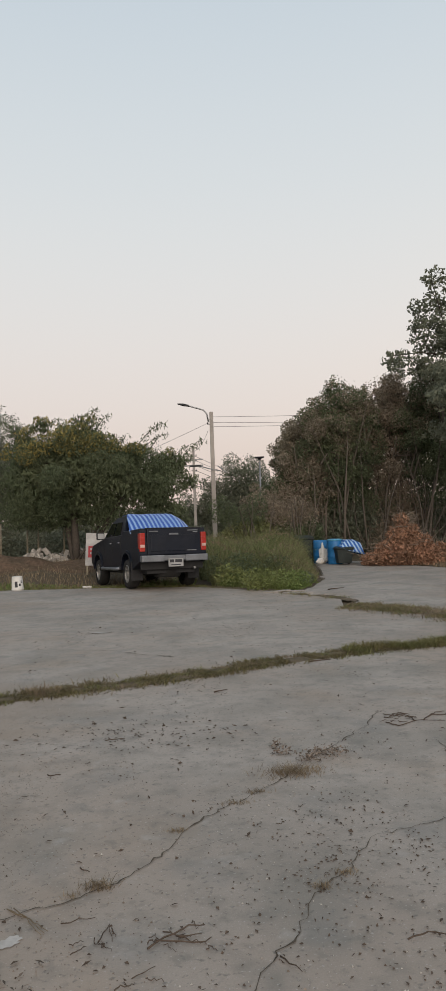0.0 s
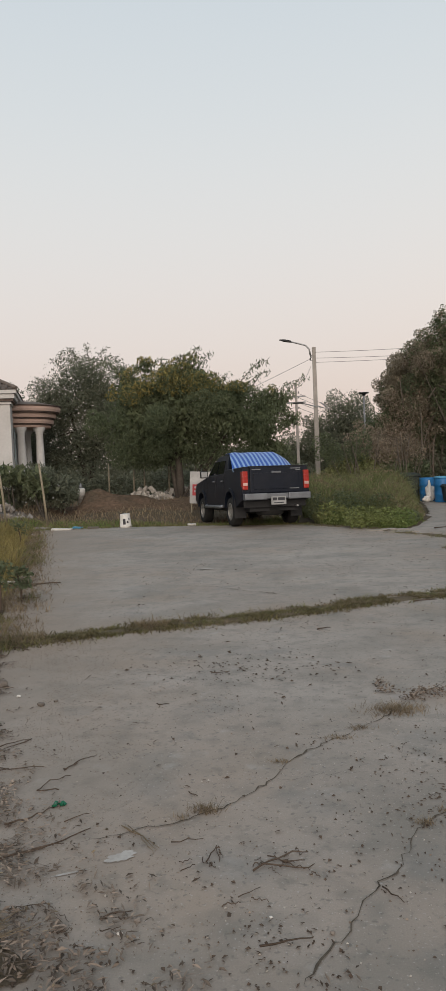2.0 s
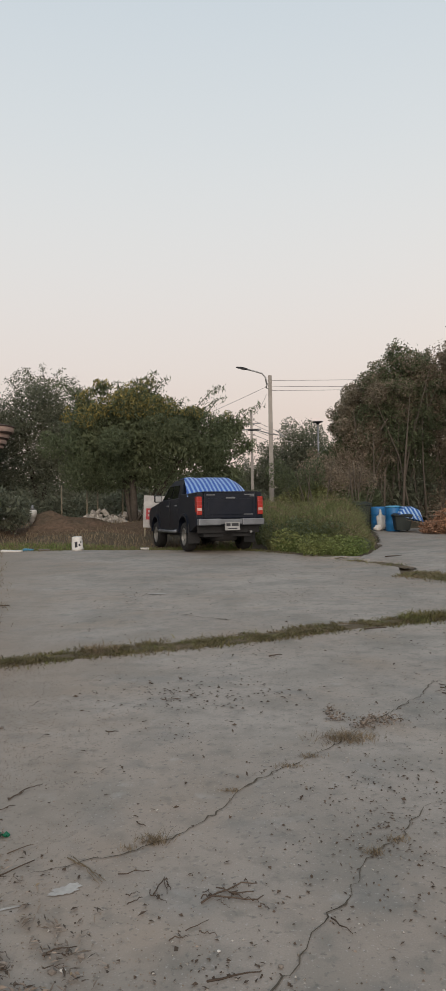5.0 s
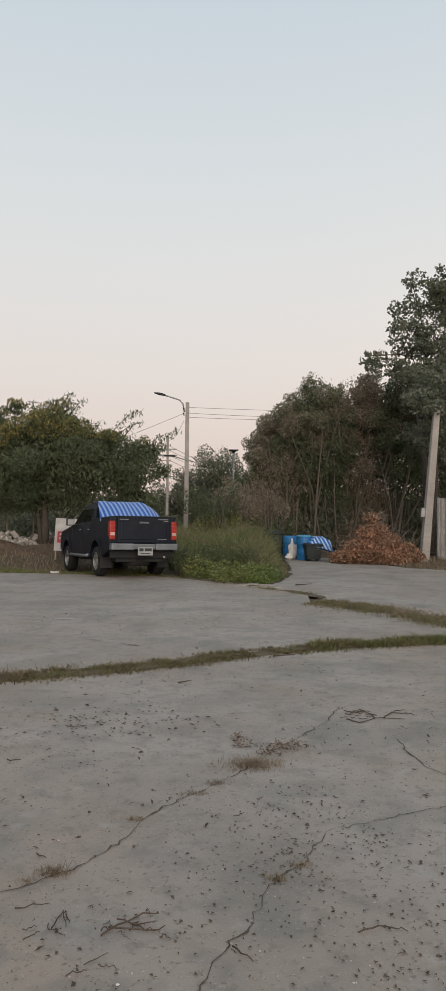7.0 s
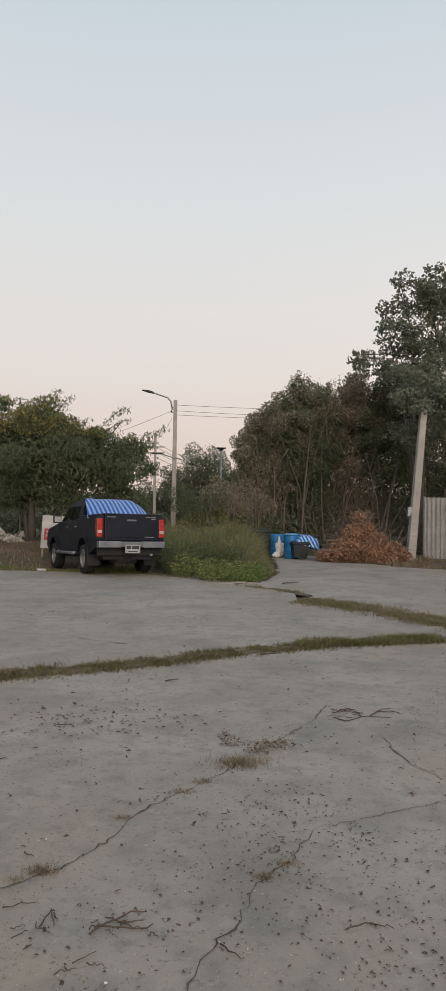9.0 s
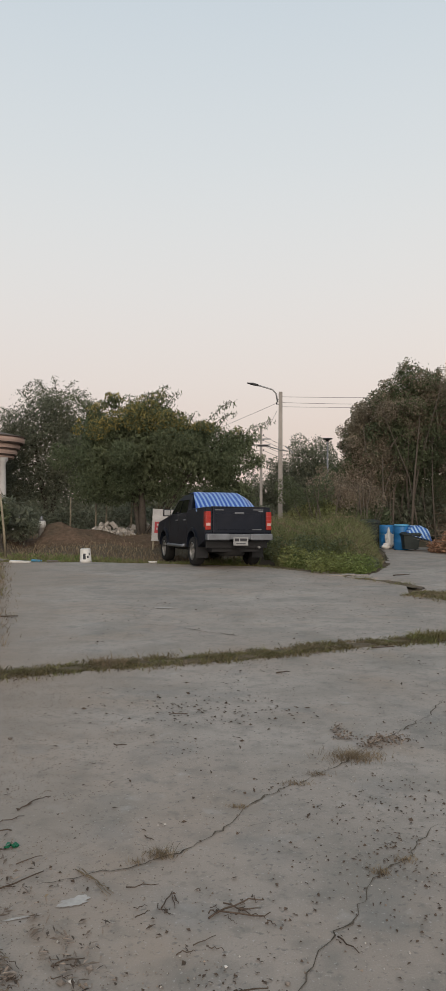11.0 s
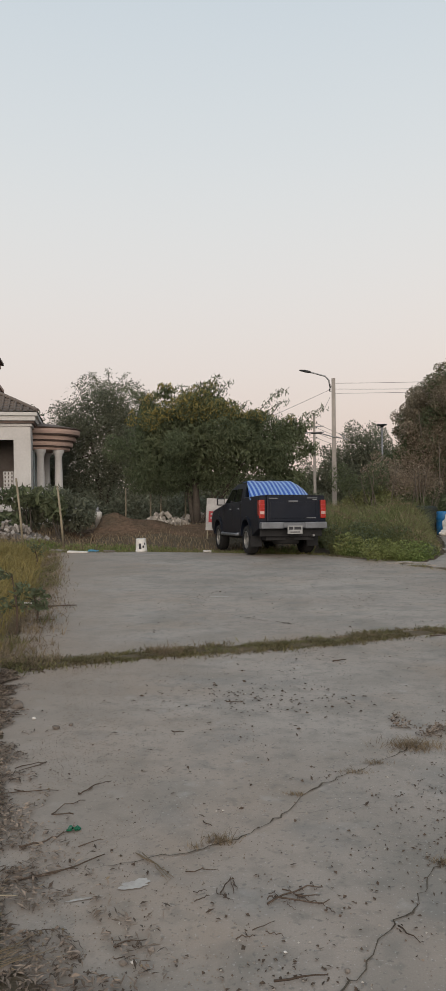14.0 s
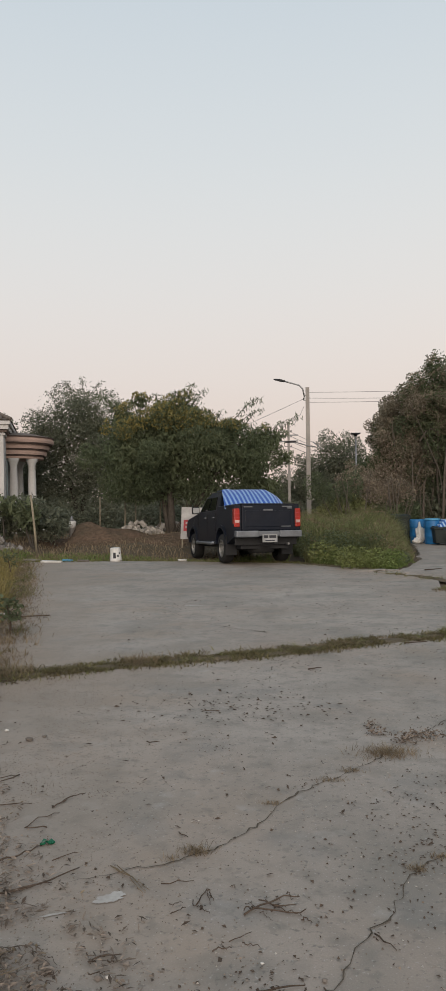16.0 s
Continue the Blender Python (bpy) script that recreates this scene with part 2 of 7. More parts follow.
M = {
    "concrete": concrete_material(),
    "kerb": material("kerb_concrete", (0.275, 0.232, 0.188), vary=0.2, scale=4, fine=60, bump=0.6, second=(0.18, 0.148, 0.116)),
    "soil": material("dry_soil", (0.120, 0.092, 0.068), rough=1, vary=0.3, scale=0.5, fine=25, bump=0.8, second=(0.085, 0.072, 0.048), bump_dist=0.03, spec=0.1),
    "red_soil": material("reddish_soil", (0.125, 0.084, 0.058), rough=1, vary=0.3, scale=1.5, fine=9, bump=1.0, second=(0.085, 0.065, 0.045), bump_dist=0.10, spec=0.1),
    "crack": material("crack_dirt", (0.11, 0.092, 0.072), rough=1, vary=0.3, bump=0.3, spec=0.1),
    "litter": material("leaf_litter", (0.215, 0.174, 0.140), rough=0.9, vary=0.2, island=0.65, bump=0, second=(0.115, 0.088, 0.068), spec=0.15),
    "twig": material("dry_twig", (0.105, 0.078, 0.06), rough=0.9, vary=0.3, fine=80, bump=0.3, spec=0.1),
    "stone": material("pale_stone", (0.20, 0.17, 0.145), rough=0.9, vary=0.25, fine=50, bump=0.6, random_object=0.3),
    "rubble": material("broken_rubble", (0.40, 0.37, 0.33), rough=0.95, vary=0.25, fine=15, bump=0.6, island=0.35),
    "grey_rubble": material("grey_rubble", (0.27, 0.245, 0.22), rough=0.95, vary=0.25, fine=15, bump=0.6, island=0.5),
    "grass": material("green_grass", (0.130, 0.180, 0.052), rough=0.7, vary=0.15, scale=0.9, fine=5, bump=0, second=(0.195, 0.20, 0.075), island=0.45, translucent=0.25),
    "dry_grass": material("yellowing_grass", (0.27, 0.215, 0.080), rough=0.75, vary=0.15, scale=0.8, fine=5, bump=0, second=(0.195, 0.165, 0.060), island=0.4, translucent=0.25),
    "scrub": material("pale_olive_scrub", (0.190, 0.190, 0.090), rough=0.75, vary=0.15, scale=0.8, fine=4, bump=0, second=(0.140, 0.168, 0.066), island=0.5, translucent=0.35),
    "straw": material("straw_grass", (0.24, 0.185, 0.12), rough=0.8, vary=0.2, bump=0, island=0.4, translucent=0.15),
    "joint_soil": material("joint_dirt", (0.105, 0.086, 0.060), rough=1, vary=0.35, scale=2.5, fine=45, bump=0.8, second=(0.15, 0.118, 0.084), bump_dist=0.02, spec=0.1),
    "joint_dark": material("trampled_grass", (0.115, 0.105, 0.050), rough=0.85, vary=0.2, scale=1.6, fine=6, bump=0, second=(0.165, 0.130, 0.075), island=0.55, translucent=0.3),
    "joint_grass": material("joint_grass", (0.150, 0.160, 0.060), rough=0.8, vary=0.15, scale=1.3, fine=5, bump=0, second=(0.21, 0.175, 0.085), island=0.55, translucent=0.46),
    # leaf, leaf_dark and leaf_brown are lightened: evening haze is mixed into their colour
    "leaf": material("olive_green_leaf", (0.142, 0.162, 0.090), rough=0.6, vary=0.12, scale=0.5, fine=3, bump=0, second=(0.104, 0.132, 0.074), island=0.45, translucent=0.46),
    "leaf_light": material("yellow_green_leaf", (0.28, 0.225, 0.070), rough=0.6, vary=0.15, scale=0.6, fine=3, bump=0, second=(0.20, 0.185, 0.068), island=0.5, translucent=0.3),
    "leaf_dark": material("hazed_green_leaf", (0.150, 0.166, 0.120), rough=0.6, vary=0.12, scale=0.6, fine=3, bump=0, second=(0.175, 0.180, 0.122), island=0.38, translucent=0.46),
    "leaf_brown": material("brownish_leaf", (0.310, 0.245, 0.185), rough=0.7, vary=0.15, scale=0.3, fine=3, bump=0, second=(0.235, 0.212, 0.155), island=0.38, translucent=0.46),
    "dead_leaf": material("dead_orange_leaf", (0.34, 0.185, 0.115), rough=0.8, vary=0.15, scale=1.6, fine=4, bump=0, second=(0.22, 0.135, 0.088), island=0.55, translucent=0.15),
    "bark": material("grey_brown_bark", (0.050, 0.042, 0.034), rough=0.95, vary=0.3, scale=4, fine=25, bump=0.8, second=(0.085, 0.072, 0.060), bump_dist=0.02),
    "bark_thin": material("thin_brown_bark", (0.085, 0.070, 0.057), rough=0.95, vary=0.3, scale=4, fine=25, bump=0.8, second=(0.12, 0.10, 0.082), bump_dist=0.02),
    "bark_pale": material("pale_bark", (0.20, 0.16, 0.125), rough=0.95, vary=0.3, scale=4, fine=25, bump=0.8, bump_dist=0.02),
    "pole": material("pole_concrete", (0.34, 0.31, 0.28), rough=0.9, vary=0.15, scale=1.5, fine=30, bump=0.4, second=(0.25, 0.23, 0.21)),
    "galv": material("galvanised_steel", (0.30, 0.30, 0.30), rough=0.5, metal=0.7, vary=0.1, bump=0.1),
    "black": material("black_plastic", (0.016, 0.016, 0.017), rough=0.55, vary=0.2, bump=0.1),
    "rubber": material("tyre_rubber", (0.022, 0.021, 0.020), rough=0.9, vary=0.2, fine=60, bump=0.4),
    "paint": material("dark_navy_car_paint", (0.007, 0.010, 0.018), rough=0.38, vary=0.15, scale=2, fine=8, bump=0.02, second=(0.011, 0.013, 0.019), spec=0.2),
    "glass": material("tinted_car_glass", (0.006, 0.007, 0.008), rough=0.08, vary=0.0, bump=0, spec=0.5),
    "chrome": material("brushed_bumper_steel", (0.20, 0.21, 0.225), rough=0.45, metal=0.5, vary=0.08, bump=0.05),
    "rim": material("alloy_wheel", (0.45, 0.44, 0.42), rough=0.4, metal=0.6, vary=0.1, bump=0.05),
    "red_lens": material("red_lamp_lens", (0.36, 0.030, 0.022), rough=0.25, vary=0.15, scale=9, bump=0.05, second=(0.24, 0.03, 0.02)),
    "clear_lens": material("pale_lamp_lens", (0.62, 0.40, 0.36), rough=0.25, vary=0.05, bump=0),
    "plate": material("plate_white", (0.33, 0.33, 0.325), rough=0.5, vary=0.06, bump=0),
    "ink": material("dark_ink", (0.04, 0.04, 0.045), rough=0.6, vary=0.1, bump=0),
    "white": material("white_plastic", (0.60, 0.58, 0.55), rough=0.5, vary=0.10, scale=6, fine=30, bump=0.1, second=(0.50, 0.47, 0.42)),
    "dirty_white": material("dirty_white_plastic", (0.42, 0.405, 0.385), rough=0.6, vary=0.2, scale=22, fine=70, bump=0.2, second=(0.27, 0.255, 0.235)),
    "door_blue": material("faded_blue_paint", (0.30, 0.36, 0.38), rough=0.7, vary=0.1, bump=0.1),
    "blue": material("blue_plastic", (0.020, 0.150, 0.36), rough=0.45, vary=0.15, scale=3, fine=12, bump=0.15, second=(0.012, 0.09, 0.21)),
    "light_blue": material("light_blue_plastic", (0.09, 0.30, 0.47), rough=0.4, vary=0.1, bump=0.1),
    "bin_green": material("dark_bin_plastic", (0.025, 0.032, 0.03), rough=0.6, vary=0.2, bump=0.1),
    "sign_red": material("sign_red", (0.42, 0.035, 0.045), rough=0.5, vary=0.1, bump=0.05),
    "sign_white": material("sign_board_white", (0.44, 0.42, 0.40), rough=0.6, vary=0.1, bump=0.05),
    "wall": material("stained_white_render", (0.55, 0.535, 0.515), rough=0.9, vary=0.06, scale=0.7, fine=12, bump=0.15, second=(0.45, 0.43, 0.41)),
    "cream": material("cream_paint", (0.60, 0.54, 0.36), rough=0.85, vary=0.06, scale=1, fine=12, bump=0.1),
    "pink": material("faded_pink_paint", (0.46, 0.325, 0.27), rough=0.85, vary=0.08, scale=1, fine=14, bump=0.1, second=(0.36, 0.26, 0.215)),
    "dark_trim": material("dark_brown_trim", (0.13, 0.095, 0.08), rough=0.85, vary=0.12, bump=0.1),
    "roof": material("grey_brown_roof_tile", (0.155, 0.125, 0.105), rough=0.9, vary=0.18, scale=1.2, fine=10, bump=0.3, second=(0.11, 0.095, 0.085), island=0.2),
    "inside": material("bare_brown_plaster", (0.21, 0.18, 0.16), rough=0.95, vary=0.1, scale=1, fine=10, bump=0.2),
    "sheet": material("pale_corrugated_sheet", (0.58, 0.56, 0.53), rough=0.6, metal=0.0, vary=0.10, scale=1.5, fine=8, bump=0.05, second=(0.44, 0.42, 0.40)),
    "wood": material("grey_bamboo", (0.28, 0.24, 0.17), rough=0.85, vary=0.2, fine=30, bump=0.3),
    "glass_green": material("green_bottle_glass", (0.01, 0.12, 0.06), rough=0.2, vary=0.1, bump=0),
    "tarp": striped("striped_blue_tarpaulin", (0.014, 0.070, 0.32), (0.21, 0.32, 0.52), 0.058, axis=0),
    "tarp_b": striped("striped_blue_cloth", (0.016, 0.09, 0.32), (0.30, 0.42, 0.58), 0.07, axis=0, skew=0.8),
}


# ---- mesh helpers ----
def obj(name, verts, faces, mat, parent=None, label="", smooth=False):
    me = bpy.data.meshes.new(name)
    me.from_pydata([tuple(v) for v in verts], [], [tuple(f) for f in faces])
    me.materials.append(M[mat])
    if smooth:
        me.shade_smooth()
    ob = new(name, me)
    if parent:
        ob.parent = parent
    if label:
        ob["label"] = label
    return ob


def part(name, bm, mat, parent=None, label="", smooth=False, bevel=0.0, segments=2):
    if bevel:
        bmesh.ops.bevel(bm, geom=list(bm.edges), offset=bevel, segments=segments, affect="EDGES", profile=0.6)
    bmesh.ops.recalc_face_normals(bm, faces=bm.faces)
    me = bpy.data.meshes.new(name)
    bm.to_mesh(me)
    bm.free()
    me.materials.append(M[mat])
    if smooth:
        me.shade_smooth()
    ob = new(name, me)
    if parent:
        ob.parent = parent
    if label:
        ob["label"] = label
    return ob


def empty(name, m, label, category, group="", kind=""):
    ob = new(name)
    ob.matrix_world = m
    return tagged(ob, label, category, group, kind)


def box(bm, x0, x1, y0, y1, z0, z1):
    m = Matrix.Translation(((x0 + x1) / 2, (y0 + y1) / 2, (z0 + z1) / 2)) @ Matrix.Diagonal((x1 - x0, y1 - y0, z1 - z0, 1))
    return bmesh.ops.create_cube(bm, size=1, matrix=m)["verts"]


def boxed(x0, x1, y0, y1, z0, z1):
    bm = bmesh.new()
    box(bm, x0, x1, y0, y1, z0, z1)
    return bm


def loop_faces(bm, rings, close_ends=True):
    """Skin closed rings of equal length."""
    vs = [[bm.verts.new(p) for p in r] for r in rings]
    n = len(vs[0])
    for a, b in zip(vs, vs[1:]):
        for i in range(n):
            bm.faces.new((a[i], a[(i + 1) % n], b[(i + 1) % n], b[i]))
    if close_ends:
        bm.faces.new(vs[0])
        bm.faces.new(vs[-1])


def lathe(profile, seg=20, a0=0.0, a1=2 * math.pi, centre=(0, 0)):
    """Turn (radius, z) pairs round the vertical."""
    bm = bmesh.new()
    full = abs(a1 - a0 - 2 * math.pi) < 1e-6
    angles = [a0 + (a1 - a0) * i / seg for i in range(seg if full else seg + 1)]
    cols = [[bm.verts.new((centre[0] + r * math.cos(a), centre[1] + r * math.sin(a), z)) for r, z in profile] for a in angles]
    pairs = list(zip(cols, cols[1:] + (cols[:1] if full else [])))
    if not full:
        pairs = list(zip(cols, cols[1:]))
    for a, b in pairs:
        for i in range(len(profile) - 1):
            bm.faces.new((a[i], b[i], b[i + 1], a[i + 1]))
    return bm


def tube(bm, points, radii, seg=7):
    """A tapered bent tube through points."""
    rings = []
    pts = [Vector(p) for p in points]
    for i, p in enumerate(pts):
        d = (pts[min(i + 1, len(pts) - 1)] - pts[max(i - 1, 0)]).normalized()
        s = d.cross(Vector((0.31, 0.17, 0.93) if abs(d.z) < 0.9 else (1, 0.1, 0))).normalized()
        t = d.cross(s)
        rings.append([p + (s * math.cos(2 * math.pi * k / seg) + t * math.sin(2 * math.pi * k / seg)) * radii[i] for k in range(seg)])
    loop_faces(bm, rings)


def blades(rng, xy, z, height, width, lean):
    """Bent grass blades: five vertices and two faces each, on an array of ground places."""
    n = len(xy)
    a = rng.uniform(0, 2 * np.pi, n)
    h = np.asarray(height) * rng.uniform(0.45, 1.25, n)
    w = width * rng.uniform(0.6, 1.3, n)
    ln = lean * h * rng.uniform(0.2, 1.3, n)
    la = rng.uniform(0, 2 * np.pi, n)
    dx, dy = np.cos(a) * w / 2, np.sin(a) * w / 2
    bx, by = np.cos(la) * ln, np.sin(la) * ln
    base = np.stack([xy[:, 0], xy[:, 1], z], 1)
    zero = np.zeros(n)
    side = np.stack([dx, dy, zero], 1)
    mid = base + np.stack([bx * 0.35, by * 0.35, h * 0.6], 1)
    tip = base + np.stack([bx, by, h * (1 - 0.25 * np.minimum(1, ln / np.maximum(h, 1e-6)))], 1)
    v = np.stack([base - side, base + side, mid + side * 0.7, mid - side * 0.7, tip], 1).reshape(-1, 3)
    k = np.arange(n) * 5
    quads = np.stack([k, k + 1, k + 2, k + 3], 1).tolist()
    tris = np.stack([k + 3, k + 2, k + 4], 1).tolist()
    return v.tolist(), quads + tris


def leaves(rng, places, length, width, droop=0.5):
    """Pointed leaves, each a folded pair of triangles-and-quad of its own, at given places."""
    n = len(places)
    az = rng.uniform(0, 2 * np.pi, n)
    el = rng.normal(-droop, 0.5, n)
    d = np.stack([np.cos(az) * np.cos(el), np.sin(az) * np.cos(el), np.sin(el)], 1)
    r = rng.normal(size=(n, 3))
    s = np.cross(d, r)
    s /= np.linalg.norm(s, axis=1)[:, None] + 1e-9
    nrm = np.cross(d, s)
    le = (length * rng.uniform(0.6, 1.3, n))[:, None]
    wi = (width * rng.uniform(0.7, 1.2, n))[:, None]
    p = np.asarray(places)
    a, c = p - d * le / 2, p + d * le / 2 - nrm * le * 0.08
    b1, b2 = p + s * wi / 2 + nrm * wi * 0.2, p - s * wi / 2 + nrm * wi * 0.2
    v = np.stack([a, b1, c, b2], 1).reshape(-1, 3)
    k = np.arange(n) * 4
    f = np.concatenate([np.stack([k, k + 1, k + 2], 1), np.stack([k, k + 2, k + 3], 1)])
    return v.tolist(), f.tolist()


def in_blobs(rng, blobs, n, shell=0.55):
    """Random places in a set of ellipsoids (x, y, z, rx, ry, rz), thicker towards their skins."""
    b = np.array(blobs, float)
    vol = b[:, 3] * b[:, 4] * b[:, 5]
    i = rng.choice(len(b), n, p=vol ** 0.85 / (vol ** 0.85).sum())
    d = rng.normal(size=(n, 3))
    d /= np.linalg.norm(d, axis=1)[:, None]
    rad = np.where(rng.random(n) < shell, rng.normal(0.92, 0.10, n), rng.random(n) ** 0.4)
    return b[i, :3] + d * rad[:, None] * b[i, 3:]


def merge(*vf):
    vs, fs = [], []
    for v, f in vf:
        o = len(vs)
        vs += v
        fs += [[i + o for i in q] for q in f]
    return vs, fs


def wobble(x, y, s=1.0, seed=0.0):
    return noise.noise(Vector((x * s + seed, y * s - seed, seed * 0.37)))


# ---- ground: one sheet to the horizon, dropped under the slabs, banked beyond them ----
LEFT = [(-40, -0.6), (-8, -0.8), (0, -1.05), (3.87, -2.26), (5.8, -2.88), (7.2, -3.35), (8.73, -3.88), (13.9, -5.85), (17.5, -7.3), (19.2, -7.9), (60, -9)]
FAR = [(-40, 19.0), (-7.9, 19.0), (-5.4, 19.3), (-3.4, 19.0), (-0.5, 18.3), (0.45, 17.1), (0.95, 16.7), (1.42, 15.6), (1.92, 15.0), (2.22, 14.35), (2.33, 13.8), (40, 13.8)]
VERGE = [(-40, 19.0), (-7.9, 19.0), (-3.4, 19.0), (-0.5, 18.5), (0.5, 17.2), (1.15, 16.2), (1.6, 16.45), (1.98, 17.1), (2.42, 19.0), (3.0, 24.2), (3.1, 27), (3.15, 60)]
LANE = [(2.2, 27.5), (4.9, 27.2), (5.4, 24.9), (6.5, 21.9), (7.9, 20.9), (10, 20.2), (40, 19.6)]
STRIP = [(-3.3, 5.85), (-2.65, 6.33), (-1.95, 6.72), (-1.4, 7.00), (-0.8, 7.24), (-0.2, 7.58), (0.43, 7.98), (1.39, 8.45), (2.16, 8.74), (2.98, 8.96), (6.0, 9.62), (14, 11.2)]
SPUR = [(2.1, 13.0), (2.5, 12.7), (2.95, 12.05), (3.3, 11.4), (3.55, 10.75), (3.8, 10.2), (4.2, 9.75), (4.8, 9.48)]


def along(line, t):
    return float(np.interp(t, [p[0] for p in line], [p[1] for p in line]))


def height(x, y):
    lx = along(LEFT, y)
    n = 0.05 * wobble(x, y, 0.35, 3.1) + 0.03 * wobble(x, y, 1.1, 7.7)
    if x < lx:
        k = min(1.0, (lx - x) / 1.2)
        z = -0.04 + 0.14 * k
        if y > 17:
            z += 0.25 * min(1.0, (y - 17) / 6) * k
        return z + n * k
    if x < 3.15 and y > along(VERGE, x) + 0.2 and not (x > 1.0 and x > along([(b, a) for a, b in VERGE[5:]], y) - 0.1):
        k = min(1.0, (y - along(VERGE, x)) / 5.0)
        dip = -0.22 * math.exp(-((x + 3.4) ** 2 + (y - 21.2) ** 2) / 3.5)
        return -0.03 + (0.40 if x < -1 else 0.15) * k * k + n * k + dip
    if 13.5 < y < 18.6 and 0.0 < x < 3.2:
        return -0.055 + 0.3 * n
    if x >= 2.2 and y > along(LANE, x) + 0.1:
        k = min(1.0, (y - along(LANE, x)) / 2.5)
        return -0.02 + 0.07 * k + n * k
    return -0.09


def build_ground():
    xs = np.concatenate([[-2500, -800, -250, -90, -50], np.arange(-30, 20.1, 0.4), [28, 50, 120, 400, 2500]])
    ys = np.concatenate([[-2500, -600, -120, -40, -20], np.arange(-10, 44.1, 0.4), [55, 80, 150, 500, 2500]])
    v = [(x, y, height(x, y)) for y in ys for x in xs]
    w = len(xs)
    f = [(j * w + i, j * w + i + 1, (j + 1) * w + i + 1, (j + 1) * w + i) for j in range(len(ys) - 1) for i in range(w - 1)]
    return tagged(obj("ground", v, f, "soil", smooth=True), "dry brown soil and sparse dead grass round the yard", "ground", kind="structure")


build_ground()


def ragged(line, off, step=0.12, amp=0.02, seed=0.0):
    """Points along a line, pushed to its left side by off, with a worn edge."""
    out = []
    for (x0, y0), (x1, y1) in zip(line, line[1:]):
        n = max(1, int(math.hypot(x1 - x0, y1 - y0) / step))
        ln = math.hypot(x1 - x0, y1 - y0)
        nx, ny = -(y1 - y0) / ln, (x1 - x0) / ln
        for i in range(n):
            t = i / n
            x, y = x0 + (x1 - x0) * t, y0 + (y1 - y0) * t
            o = off + amp * (wobble(x, y, 2.0, seed) + 0.6 * wobble(x, y, 7.0, seed + 5))
            out.append((x + nx * o, y + ny * o))
    return out


def slab(name, outline, label, top=0.0, thick=0.16):
    bm = bmesh.new()
    a = [bm.verts.new((x, y, top)) for x, y in outline]
    b = [bm.verts.new((x, y, top - thick)) for x, y in outline]
    bm.faces.new(a)
    bm.faces.new(b[::-1])
    for i in range(len(a)):
        j = (i + 1) % len(a)
        bm.faces.new((a[i], b[i], b[j], a[j]))
    return tagged(part(name, bm, "concrete"), label, "concrete slab", "yard slabs", "structure")


left_near = [(along(LEFT, y), y) for y in np.arange(5.7, -12.1, -0.6)]
near_edge = ragged(STRIP, -0.10, amp=0.04, seed=2.0)
near_edge = [p for p in near_edge if p[0] > along(LEFT, p[1]) + 0.02]
slab("concrete_slab", near_edge + [(14, 11.0), (14, -12)] + left_near[::-1], "weathered grey concrete yard slab with cracks and scattered grit")
mid_low = [p for p in ragged(STRIP, 0.10, amp=0.04, seed=4.0) if -3.1 < p[0] < 4.6]
spur_left = ragged(SPUR, -0.12, amp=0.05, seed=6.0)[::-1]
far_edge = ragged([p for p in FAR if -8 < p[0] < 2.3][::-1], 0.03, amp=0.10, seed=8.0)
left_mid = [(along(LEFT, y) + 0.06 * wobble(0, y, 1.5, 9.0), y) for y in np.arange(18.9, 6.6, -0.5)]
slab("concrete_slab", mid_low + [p for p in spur_left if p[0] < 4.6] + far_edge + left_mid, "weathered grey concrete slab under the parked pickup", top=-0.004)
road_low = ragged(SPUR, 0.12, amp=0.05, seed=10.0)
slab("concrete_slab", road_low + ragged([(4.9, 9.6), (14, 11.4)], 0.05, seed=11) + [(16, 12), (16, 20.0)]
     + ragged([(13, 20.1)] + LANE[-2:0:-1] + [(3.2, 27.3), (3.05, 24.2), (2.5, 19.0), (2.05, 17.1), (1.7, 16.45), (1.28, 16.2), (1.52, 15.7), (2.04, 15.1), (2.34, 14.4), (2.45, 13.8), (2.25, 13.15)], 0.0, amp=0.12, seed=12),
     "worn grey concrete lane leading past the bins", top=-0.012)


# broken slab pieces by the grass
def broken_piece(cx, cy, r, seed, label="thin broken slab of grey concrete"):
    rng = random.Random(seed)
    bm = bmesh.new()
    n = 7
    ring = [(r * rng.uniform(0.6, 1.2) * math.cos(2 * math.pi * i / n), 0.55 * r * rng.uniform(0.6, 1.2) * math.sin(2 * math.pi * i / n)) for i in range(n)]
    loop_faces(bm, [[(x, y, 0) for x, y in ring], [(x * 0.95, y * 0.95, 0.045) for x, y in ring]])
    ob = part("broken_slab", bm, "concrete", bevel=0.008, segments=1)
    ob.matrix_world = pose(cx, cy, -0.028, rng.uniform(-3, 3), rng.uniform(-3, 3), rng.uniform(-20, 20))
    return tagged(ob, label, "concrete piece", "broken slabs by the grass")


for i, (x, y, r) in enumerate([(0.74, 16.8, 0.34), (1.1, 16.2, 0.40), (1.5, 15.62, 0.34), (1.84, 15.2, 0.28), (1.5, 16.15, 0.24)]):
    broken_piece(x, y, r, 40 + i)


